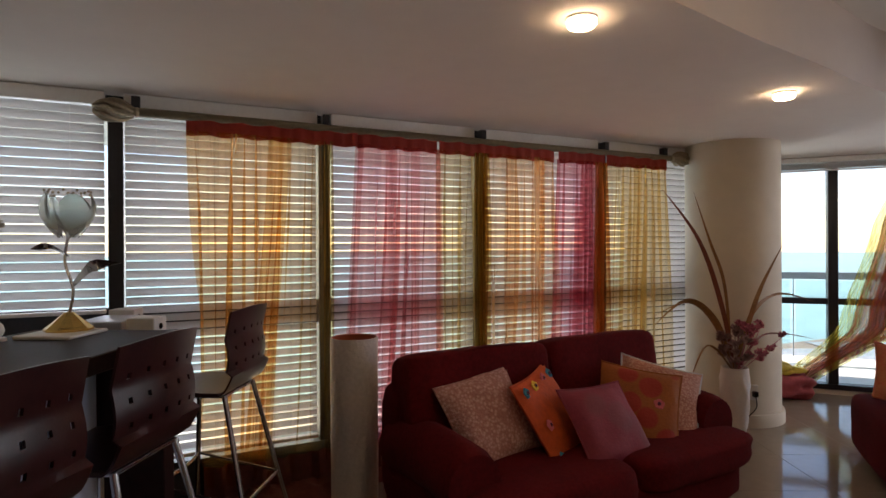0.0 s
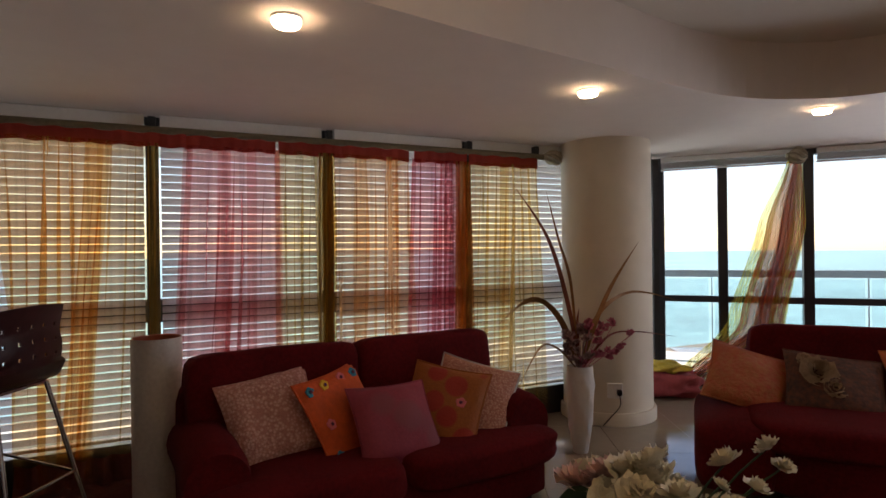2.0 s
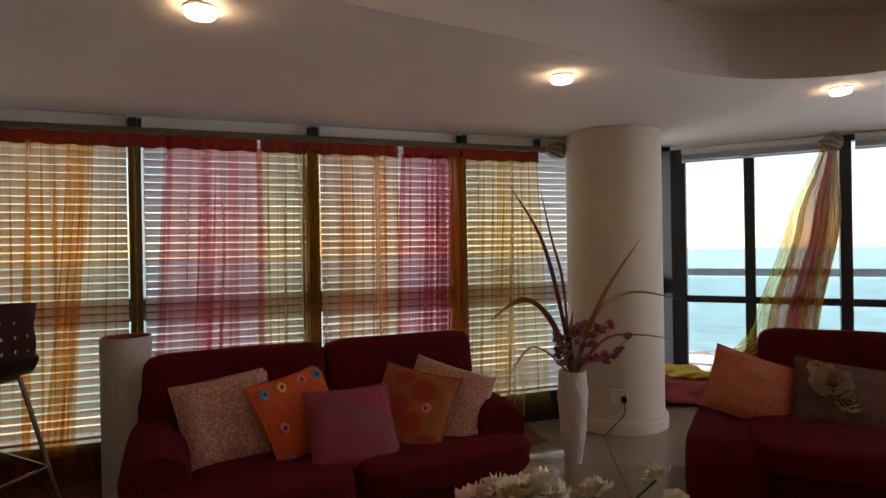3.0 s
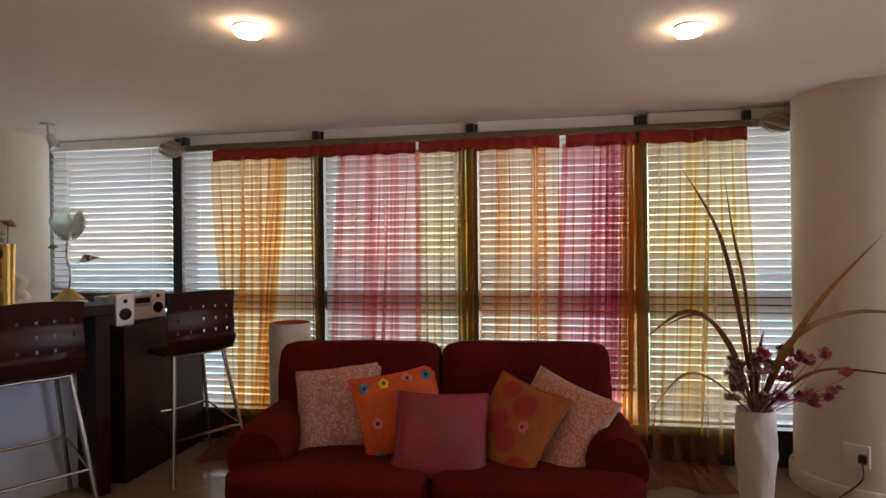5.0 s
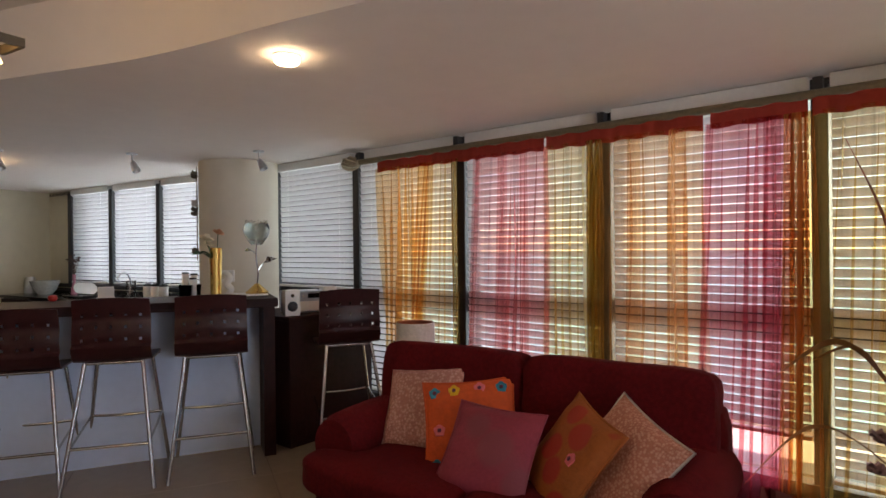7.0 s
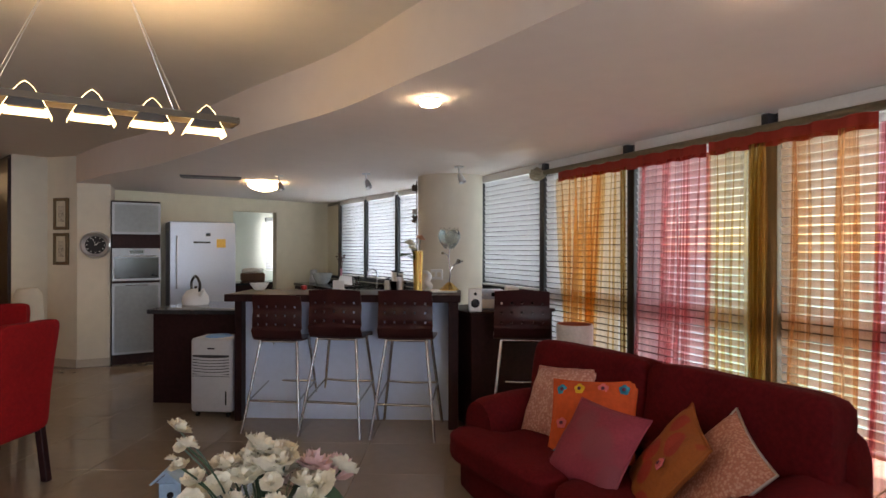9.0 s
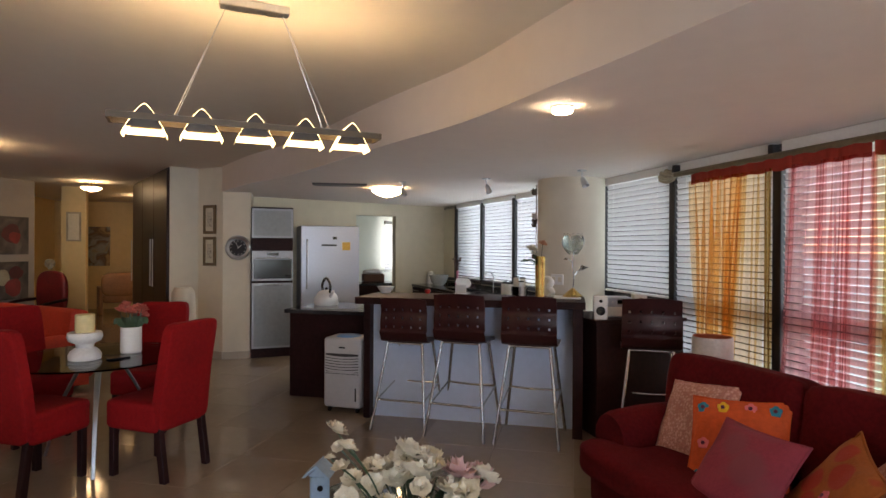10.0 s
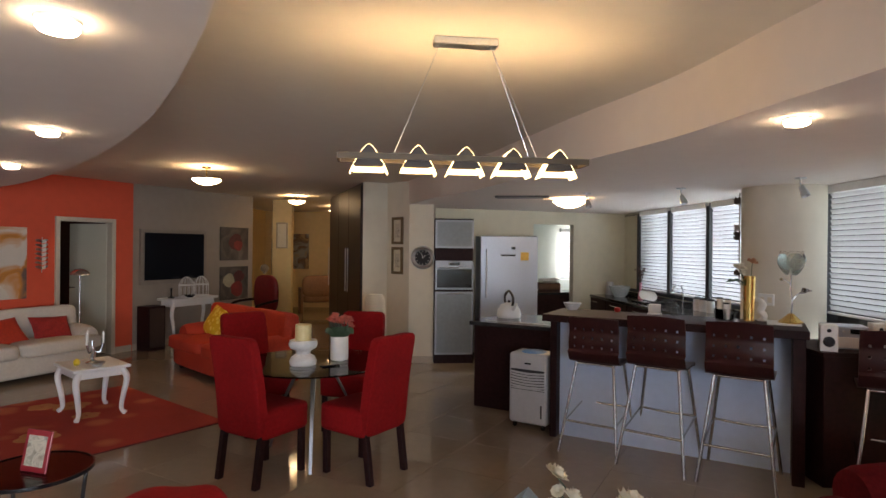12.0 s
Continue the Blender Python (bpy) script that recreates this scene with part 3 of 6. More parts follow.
def curtain(sheets, label, heads, tails=()):
    c = thing("voile_curtain", pose(0, ROD_Y, ROD_Z), label, "curtain", "voile curtains on the rod")
    for k, (x0, x1) in enumerate(heads):
        part("heading", band(x0, x1, x0 * 7), BAND, c, "rust red gathered heading tape", True)
    for x0, x1, bb0, bb1, folds, amp, material, name in sheets:
        part("sheet", drape(x0, x1, bb0, bb1, folds, amp, x0 * 3.1, y=-0.03), material, c, name, True)
    for x0, x1, reach in tails:
        part("tail", tail(x0, x1, reach, x0 * 5), TAILM, c, "voile tail trailing on the floor, its missing backlight coloured dark rust", True)
    return c


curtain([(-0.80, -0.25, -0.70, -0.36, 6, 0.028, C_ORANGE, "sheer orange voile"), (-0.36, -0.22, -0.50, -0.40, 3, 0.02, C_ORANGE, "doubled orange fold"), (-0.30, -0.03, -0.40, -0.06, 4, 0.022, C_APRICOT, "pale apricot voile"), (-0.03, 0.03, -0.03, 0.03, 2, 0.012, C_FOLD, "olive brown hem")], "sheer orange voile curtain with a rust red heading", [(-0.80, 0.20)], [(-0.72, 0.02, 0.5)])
curtain([(0.17, 0.77, 0.06, 0.76, 7, 0.03, C_PINK, "sheer pink voile"), (0.74, 1.06, 0.72, 1.05, 5, 0.025, C_OLIVE, "wheat yellow voile"), (0.74, 0.775, 0.73, 0.77, 1, 0.006, C_PINK, "doubled pink hem"), (0.20, 0.235, 0.08, 0.12, 1, 0.006, C_PINK, "doubled pink hem"), (0.38, 0.46, 0.33, 0.42, 2, 0.012, C_PINK, "doubled pink fold"), (0.56, 0.62, 0.54, 0.61, 2, 0.012, C_PINK, "doubled pink fold")], "sheer pink and wheat yellow voile curtain", [(0.19, 0.75)], [(0.08, 1.04, 0.2)])
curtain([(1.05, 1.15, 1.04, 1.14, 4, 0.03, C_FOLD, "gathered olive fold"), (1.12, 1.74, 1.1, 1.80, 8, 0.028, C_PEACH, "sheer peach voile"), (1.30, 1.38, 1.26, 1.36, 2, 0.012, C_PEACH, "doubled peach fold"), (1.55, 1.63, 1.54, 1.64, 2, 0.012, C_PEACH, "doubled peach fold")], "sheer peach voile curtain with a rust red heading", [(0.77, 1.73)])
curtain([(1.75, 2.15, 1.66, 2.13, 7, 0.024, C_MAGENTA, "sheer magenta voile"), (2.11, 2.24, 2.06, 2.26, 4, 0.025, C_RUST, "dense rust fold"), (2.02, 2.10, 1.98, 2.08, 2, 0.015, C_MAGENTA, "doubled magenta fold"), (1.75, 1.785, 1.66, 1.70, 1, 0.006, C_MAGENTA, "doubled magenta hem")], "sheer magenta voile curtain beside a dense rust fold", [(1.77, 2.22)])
curtain([(2.20, 2.90, 2.10, 2.94, 8, 0.03, C_YELLOW, "sheer yellow voile"), (2.52, 2.60, 2.46, 2.58, 2, 0.012, C_YELLOW, "doubled yellow fold")], "sheer yellow voile curtain with a rust red heading", [(2.24, 2.89)], [(2.0, 2.7, 0.5)])


# ---- red sofas ----
def sofa(m, width, depth, label, seats=2, back_h=0.88, material=VELVET, arm_r=0.16, seat_h=0.45, cat="sofa", arms=True):
    s = thing("sofa", m, label, cat)
    w2, d2 = width / 2, depth / 2
    part("base", soft_box(width - 0.16, depth - 0.12, seat_h - 0.16, 9, 8, at=(0, 0.0, 0.05)), material, s, "", True)
    aw = 0.27 if arms else 0.03
    for sx in (-1, 1) if arms else ():
        bm = bmesh.new()
        prof = [(0.03, 0.03), (0.03, 0.37)] + [(0.145 + 0.145 * math.cos(a), 0.43 + 0.145 * math.sin(a)) for a in [math.pi * (1.15 - 1.45 * k / 14) for k in range(15)]] + [(0.25, 0.29), (0.245, 0.03)]
        n = 12
        rings = []
        for k in range(n + 1):
            v = k / n
            y = -d2 + 0.22 + (depth - 0.36) * v
            sc = 1 - 0.06 * (1 - min(1, v * 10)) ** 2
            rings.append([bm.verts.new((sx * (w2 - 0.29 + (x - 0.14) * sc + 0.14), y, z * (sc * 0.5 + 0.5) + 0.02 * math.sin(v * 3))) for x, z in prof])
        for a, b in zip(rings, rings[1:]):
            for i in range(len(prof)):
                j = (i + 1) % len(prof)
                bm.faces.new((a[i], a[j], b[j], b[i]))
        bm.faces.new(rings[0])
        bm.faces.new(rings[-1])
        bmesh.ops.recalc_face_normals(bm, faces=bm.faces[:])
        part("arm", bm, material, s, "rolled arm", True)
    inner = width - 2 * aw
    cw = inner / seats
    part("back", soft_box(width - 0.10, 0.24, back_h - 0.15, 7, 8, at=(0, d2 - 0.13, 0.06)), material, s, "", True)
    for k in range(seats):
        cx = -inner / 2 + cw * (k + 0.5)
        bw_ = (width - 0.15) / seats
        part("back_cushion", soft_box(bw_ - 0.006, 0.24, 0.50, 9, 10, 0.02, k + 1.0), material, s, "", True, pose(-(width - 0.15) / 2 + bw_ * (k + 0.5), d2 - 0.27, back_h - 0.48, -8))
        bm = soft_box(cw - 0.005, depth - 0.26, 0.19, 5.5, 12, 0.02, k + 4.0)
        for v in bm.verts:
            f_ = max(0.0, min(1.0, (-v.co.y - (depth - 0.26) / 2 + 0.26) / 0.05)) if arms else 0.0
            if k == 0 and v.co.x < 0:
                v.co.x *= 1 + f_ * (aw - 0.03) / (cw / 2)
            if k == seats - 1 and v.co.x > 0:
                v.co.x *= 1 + f_ * (aw - 0.03) / (cw / 2)
        part("seat_cushion", bm, material, s, "", True, pose(cx, -0.13, seat_h - 0.16))
    bm = box(-0.03, -0.03, 0, 0.03, 0.03, 0.06, 0.006, 1)
    first = None
    for sx in (-1, 1):
        for sy in (-1, 1):
            at = pose(sx * (w2 - 0.22), sy * (d2 - 0.18), 0)
            if first is None:
                first = part("foot", bm, WOOD, s, "dark wooden foot", False, at)
            else:
                again(first, "foot", s, at)
    return s


SOFA1 = pose(1.08, 3.50, 0, 0, 0, 5)
sofa(SOFA1, 1.98, 1.02, "maroon chenille two-seat sofa with rolled arms before the window", 2, seat_h=0.39)
SOFA2 = pose(3.98, 2.17, 0, 0, 0, sang)
sofa(SOFA2, 2.1, 1.15, "maroon armless chenille sofa standing before the sea windows", 2, arms=False)
end = bpy.data.objects["sofa.001"]
part("seat_end", soft_box(0.42, 0.95, 0.40, 6, 8, 0.01, 3.0, at=(-1.10, -0.08, 0.04)), VELVET, end, "", True)


# ---- bar and kitchen blocks ----
U = Vector((0.463, 0.886)).normalized()
BARA = math.degrees(math.atan2(U.y, U.x))
BAR = pose(-1.97, 2.10, 0, 0, 0, BARA)     # x runs along the bar, -y is the stool side
bar = thing("bar_counter", BAR, "breakfast bar with a dark wenge top and pale front panel", "bar counter")
part("front_panel", box(-0.05, 0.0, 0.0, 1.74, 0.06, 1.05), PLASTER, bar, "white painted front with blue daylight in its colour")
part("top", box(-0.12, -0.30, 1.05, 1.84, 0.32, 1.11, 0.004, 1), WOOD, bar, "dark wenge bar top")
part("end_panel", box(1.74, -0.27, 0.0, 1.82, 0.20, 1.05, 0.003, 1), WOOD, bar, "dark wenge end panel")
part("end_panel", box(-0.11, -0.10, 0.0, -0.05, 0.20, 1.05, 0.003, 1), WOOD, bar, "dark wenge end panel")

hob = thing("hob_counter", pose(-2.90, 1.31, 0, 0, 0, 61), "dark wenge kitchen island with a black stone top", "kitchen counter")
part("body", box(0.0, 0.0, 0.0, 0.92, 0.85, 0.86, 0.003, 1), WOOD, hob)
part("worktop", box(-0.05, -0.03, 0.86, 0.95, 0.9, 0.90, 0.004, 1), STONE, hob, "black stone worktop")

desk = thing("side_cabinet", pose(-0.90, 3.70, 0), "low dark wenge cabinet between the bar and the window", "cabinet")
part("body", box(-0.62, 0.02, 0.0, 0.0, 0.84, 0.93, 0.004, 1), WOOD, desk)
part("top", box(-0.64, 0.0, 0.93, 0.02, 0.86, 0.96, 0.004, 1), WOOD, desk)

oven = thing("oven_cabinet", pose(-5.08, 0.80, 0, 0, 0, 97), "tall kitchen unit with frosted doors and a built-in oven", "cabinet")
part("body", box(0, 0.03, 0.0, 0.56, 0.6, 2.10, 0.003, 1), WOOD, oven)
fridge = thing("refrigerator", pose(-5.30, 1.46, 0, 0, 0, 94), "tall silver refrigerator with a long bar handle", "refrigerator")
part("body", box(0, 0.04, 0.04, 0.86, 0.68, 1.86, 0.012), SILVER, fridge)
ward = thing("wardrobe", pose(-5.30, -0.30, 0, 0, 0, 202), "tall dark wenge built-in cupboards reaching the ceiling", "cupboard")
WARDW = mat("espresso_cupboard_veneer", (0.022, 0.008, 0.007), 0.42, vary=0.3, scale=7)
part("body", box(0.02, -0.24, 0, 2.7, 0.0, HIGH - 0.01), WARDW, ward)


# ---- cushions ----
def patterned(name, base, spots, scale, rough=0.7, bump=0.3, edge=(0.35, 0.5)):
    """Cloth with large blotches of a second colour."""
    m = mat(name, base, rough, vary=0.15, scale=14, bump=bump, bscale=90)
    t = m.node_tree
    b = t.nodes["Principled BSDF"]
    src = b.inputs["Base Color"].links[0].from_socket
    tc, vo, rp, mx = (t.nodes.new(k) for k in ("ShaderNodeTexCoord", "ShaderNodeTexVoronoi", "ShaderNodeValToRGB", "ShaderNodeMix"))
    mx.data_type = "RGBA"
    vo.inputs["Scale"].default_value = scale
    rp.color_ramp.elements[0].position, rp.color_ramp.elements[1].position = edge
    rp.color_ramp.elements[0].color, rp.color_ramp.elements[1].color = (1, 1, 1, 1), (0, 0, 0, 1)
    t.links.new(tc.outputs["Object"], vo.inputs["Vector"])
    t.links.new(vo.outputs["Distance"], rp.inputs["Fac"])
    t.links.new(rp.outputs["Color"], mx.inputs["Factor"])
    t.links.new(src, mx.inputs["A"])
    mx.inputs["B"].default_value = (*spots, 1)
    t.links.new(mx.outputs["Result"], b.inputs["Base Color"])
    return m


BROCADE = patterned("pink_silver_brocade", (0.50, 0.22, 0.18), (0.66, 0.40, 0.34), 60, 0.45, 1.0, (0.25, 0.6))
BROCADE2 = patterned("pink_gold_brocade", (0.46, 0.18, 0.12), (0.60, 0.33, 0.25), 80, 0.5, 0.8, (0.25, 0.6))
FLAME = mat("orange_embroidered_cloth", (0.58, 0.08, 0.01), 0.75, vary=0.2, bump=0.4, bscale=60)
ROSEC = patterned("faded_rose_cloth", (0.27, 0.028, 0.055), (0.22, 0.04, 0.06), 5, 0.7, 0.3)
RUSTC = patterned("rust_poppy_cloth", (0.33, 0.09, 0.012), (0.34, 0.022, 0.012), 6.5, 0.7, 0.3, (0.38, 0.46))
MAUVE = mat("dark_mauve_felt", (0.12, 0.02, 0.06), 0.7)
TEAL = mat("teal_felt", (0.02, 0.22, 0.33), 0.8)
PINKF = mat("pink_felt", (0.70, 0.16, 0.20), 0.8)
PATCH = mat("orange_patchwork_silk", (0.42, 0.045, 0.016), 0.45, vary=0.3, scale=9, bump=0.7, bscale=45, col2=(0.40, 0.14, 0.04))
BROWNC = mat("brown_floral_cloth", (0.17, 0.045, 0.016), 0.7, vary=0.3, scale=9, bump=0.4, bscale=50, col2=(0.035, 0.017, 0.012))
YELLOWC = patterned("yellow_floral_cloth", (0.68, 0.42, 0.01), (0.80, 0.62, 0.10), 18, 0.7, 0.3)


def cushion(m, w, h, material, label, d=0.15, cord=None, buttons=(), seed=1):
    c = thing("cushion", m, label, "cushion", "scatter cushions")
    part("cover", pillow(w, h, d, 14, seed), material, c, "", True)
    part("edge_cord", edge_cord(w, h), cord or material, c, "", True)
    for x, z, material2 in buttons:
        k = max(0.0, (1 - (2 * x / w) ** 2) * (1 - (2 * z / h - 1) ** 2)) ** 0.42
        bm = lathe([(0.0, 0.010), (0.010, 0.009), (0.012, 0.004), (0.026, 0.005), (0.029, 0.0)], 14)
        for v in bm.verts:
            r = math.hypot(v.co.x, v.co.y)
            if r > 0.02:
                v.co.x *= 1 + 0.13 * math.sin(5 * math.atan2(v.co.y, v.co.x))
                v.co.y *= 1 + 0.13 * math.sin(5 * math.atan2(v.co.y, v.co.x))
        fa = part("flower_applique", bm, material2, c, "stitched felt flower", True, pose(x, -k * d / 2, z, 90))
        part("button", lathe([(0.0, 0.014), (0.007, 0.013), (0.010, 0.0095), (0.0, 0.009)], 12), MAUVE, fa, "dark mauve button", True)
    return c


cushion(pose(0.60, 3.40, 0.385, -31, -8, 10), 0.47, 0.46, BROCADE, "pale pink brocade cushion on the maroon sofa", 0.15, seed=2)
cushion(pose(0.99, 3.38, 0.355, -31, -5, 34), 0.47, 0.48, FLAME, "orange cushion with stitched felt flowers", 0.11, None,
        [(-0.17, 0.41, TEAL), (-0.07, 0.415, YELLOWC), (0.06, 0.42, PINKF), (0.17, 0.42, TEAL), (-0.15, 0.22, PINKF), (-0.17, 0.06, TEAL)], 3)
cushion(pose(1.14, 3.17, 0.36, -38, 1, 5), 0.45, 0.43, ROSEC, "faded rose red patched cushion", 0.13, seed=4)
cushion(pose(1.35, 3.33, 0.35, -36, 9, -40), 0.45, 0.48, RUSTC, "rust cushion with red poppies", 0.13, None, [(0.10, 0.26, PINKF)], 5)
cushion(pose(1.54, 3.37, 0.355, -38, 14, -36), 0.48, 0.49, BROCADE2, "pink gold brocade cushion with silver piping", 0.14, STEEL, seed=6)
cushion(SOFA2 @ pose(-1.04, -0.10, 0.43, -44, 16, 0), 0.48, 0.44, PATCH, "orange patchwork silk cushion on the maroon sofa", 0.14, seed=7)
cushion(SOFA2 @ pose(-0.56, -0.14, 0.43, -46, 6, 0), 0.52, 0.44, BROWNC, "dark brown cushion with a beige fabric flower", 0.14, seed=8)
cushion(SOFA2 @ pose(-0.02, -0.10, 0.43, -38, -4, 0), 0.48, 0.46, PATCH, "orange red silk cushion on the maroon sofa", 0.14, seed=9)

# ---- tall white floor vase ----
pv = thing("floor_vase", pose(0.02, 4.06, 0), "tall white crackle-glazed cylinder vase with a copper inside", "vase")
CRACKLE = mat("white_crackle_glaze", (0.60, 0.56, 0.52), 0.35, vary=0.14, scale=12, bump=0.5, bscale=45)
COPPER = mat("copper_glaze", (0.42, 0.10, 0.04), 0.4, 0.2)
part("body", lathe([(0.0, 0.0), (0.125, 0.0), (0.128, 0.02), (0.130, 0.94), (0.128, 0.955), (0.122, 0.955)], 40), CRACKLE, pv, "", True)
part("lining", lathe([(0.122, 0.9555), (0.117, 0.95), (0.115, 0.3), (0.0, 0.3)], 40), COPPER, pv, "copper red lining", True)

# ---- white relief vase with dried grasses ----
fv = thing("flower_vase", pose(2.66, 3.72, 0), "white relief vase with dried grasses and pink blossom beside the column", "vase")
bm = lathe([(0.0, 0.0), (0.050, 0.0), (0.054, 0.02), (0.072, 0.14), (0.088, 0.30), (0.095, 0.44), (0.092, 0.54), (0.088, 0.60), (0.080, 0.60), (0.074, 0.56), (0.0, 0.50)], 48)
bmesh.ops.subdivide_edges(bm, edges=bm.edges[:], cuts=3, use_grid_fill=True)
for v in bm.verts:
    r = math.hypot(v.co.x, v.co.y)
    if r > 0.06 and 0.03 < v.co.z < 0.55:
        a = math.atan2(v.co.y, v.co.x)
        k = 1 + 0.10 * max(0, math.sin(6 * a + 26 * v.co.z)) * (0.35 + 0.65 * max(0, math.sin(v.co.z * 52 - 3 * a)))
        v.co.x *= k
        v.co.y *= k
part("body", bm, mat("matt_white_ceramic", (0.66, 0.63, 0.60), 0.55, vary=0.05), fv, "", True)
GRASS = mat("dried_ochre_grass", (0.26, 0.12, 0.03), 0.6, vary=0.3)
GRASSR = mat("dried_russet_grass", (0.20, 0.045, 0.018), 0.6, vary=0.3)


def blade(pts, width):
    bm = bmesh.new()
    P = curve_pts(pts, 6)
    rows = []
    for i, p in enumerate(P):
        t = i / (len(P) - 1)
        d = (P[min(i + 1, len(P) - 1)] - P[max(i - 1, 0)]).normalized()
        s = d.cross(Vector((0.8, 0.5, 0.3))).normalized() * width * (0.5 + 0.9 * math.sin(math.pi * min(1, t * 1.02)) ** 0.8) * (1 - t ** 4 * 0.97)
        u = s.cross(d).normalized() * width * 0.22
        rows.append([bm.verts.new(p - s), bm.verts.new(p + u), bm.verts.new(p + s), bm.verts.new(p - u * 0.3)])
    for a, b in zip(rows, rows[1:]):
        for k in range(4):
            bm.faces.new((a[k], a[(k + 1) % 4], b[(k + 1) % 4], b[k]))
    return bm


for pts, w, g in (
    ([(0, 0, 0.55), (-0.04, 0.06, 0.95), (-0.11, 0.2, 1.4), (-0.26, 0.42, 1.77)], 0.015, GRASSR),
    ([(0.0, 0.02, 0.55), (-0.02, 0.06, 1.1), (-0.05, 0.16, 1.4), (-0.06, 0.29, 1.73)], 0.010, GRASS),
    ([(0, 0, 0.55), (-0.10, 0.06, 0.88), (-0.28, 0.16, 1.02), (-0.52, 0.26, 0.84)], 0.014, GRASS),
    ([(0, 0, 0.55), (-0.10, 0.08, 0.86), (-0.22, 0.2, 1.0), (-0.40, 0.36, 0.9)], 0.009, GRASS),
    ([(0, 0, 0.55), (-0.20, -0.02, 0.72), (-0.36, -0.04, 0.74), (-0.56, -0.08, 0.52)], 0.008, GRASS),
    ([(0, 0, 0.55), (0.14, 0.0, 0.85), (0.32, 0.02, 1.1), (0.60, 0.04, 1.38)], 0.014, GRASS),
    ([(0, 0, 0.55), (0.16, 0, 0.90), (0.50, 0.02, 1.04), (0.98, 0.03, 0.96)], 0.013, GRASS),
    ([(0, 0, 0.55), (0.25, 0, 0.76), (0.55, 0.02, 0.77), (0.98, 0.03, 0.70)], 0.008, GRASSR),
    ([(0, 0, 0.55), (0.02, 0.05, 0.7), (0.04, 0.08, 0.82), (0.08, 0.10, 0.95)], 0.016, GRASSR),
):
    part("grass_blade", blade([(x, y, 0.55 + (z - 0.55) * 1.1) for x, y, z in pts], w * 0.85), g, fv, "", True)
BLOSSOM = mat("faded_pink_blossom", (0.52, 0.13, 0.19), 0.7, vary=0.4)
BLOSSOM2 = mat("mauve_grey_blossom", (0.32, 0.19, 0.18), 0.7, vary=0.4)


def petals(bm, at, r, rng, n=6):
    for k in range(n):
        a = 2 * math.pi * k / n + rng.uniform(-0.3, 0.3)
        tilt = rng.uniform(0.2, 1.1)
        d = Vector((math.cos(a) * math.cos(tilt), math.sin(a) * math.cos(tilt), math.sin(tilt)))
        s = d.cross(Vector((0, 0, 1))).normalized()
        c = Vector(at)
        up = s.cross(d) * r * 0.18
        vs = [bm.verts.new(p) for p in (c, c + d * r * 0.55 + s * r * 0.42, c + d * r + up, c + d * r * 0.55 - s * r * 0.42, c + d * r * 0.5 + up * 1.6)]
        for q in ((0, 1, 4), (1, 2, 4), (2, 3, 4), (3, 0, 4)):
            bm.faces.new([vs[i] for i in q])


rng = random.Random(5)
for mname, dx, cx in ((BLOSSOM, 0.16, 0.10), (BLOSSOM2, -0.02, -0.04)):
    for k in range(16):
        bm = bmesh.new()
        e = Vector((cx + rng.uniform(-0.10, 0.14 + dx), rng.uniform(-0.12, 0.08), 0.62 + rng.uniform(0, 0.26)))
        tube(curve_pts([(0, 0, 0.54), (e.x * 0.4, e.y * 0.4, 0.64), tuple(e)], 4), 0.0025, 5, bm)
        for j in range(4):
            petals(bm, e + Vector((rng.uniform(-0.02, 0.02), rng.uniform(-0.02, 0.02), rng.uniform(-0.02, 0.02))), rng.uniform(0.028, 0.045), rng)
        part("blossom_sprig", bm, mname, fv, "", True)

# socket on the column
so = thing("wall_socket", pose(3.27, 4.05, 0.22, 0, 0, -33), "cream wall socket with a black plug on the column", "socket")
part("plate", box(-0.06, -0.012, 0, 0.06, 0.02, 0.12, 0.005), WHITE, so)
part("plug", box(0.01, -0.05, 0.03, 0.05, -0.01, 0.075, 0.008), BLACK, so, "black plug")
part("cable", tube(curve_pts([(0.03, -0.04, 0.035), (0.03, -0.05, -0.05), (-0.04, -0.04, -0.14), (-0.10, -0.05, -0.205)], 6), 0.004, 6), BLACK, so)

# ---- tied voile swag at the sea window ----
sw = thing("curtain_swag", pose(SEA_A.x, SEA_A.y, 0, 0, 0, sang), "yellow, orange and magenta voile swag gathered at a gilt rosette", "curtain")


def between(v, stops):
    for (v0, a), (v1, b) in zip(stops, stops[1:]):
        if v <= v1:
            t = (v - v0) / (v1 - v0)
            return a + (b - a) * (3 * t * t - 2 * t ** 3) * 0.4 + (b - a) * t * 0.6
    return stops[-1][1]


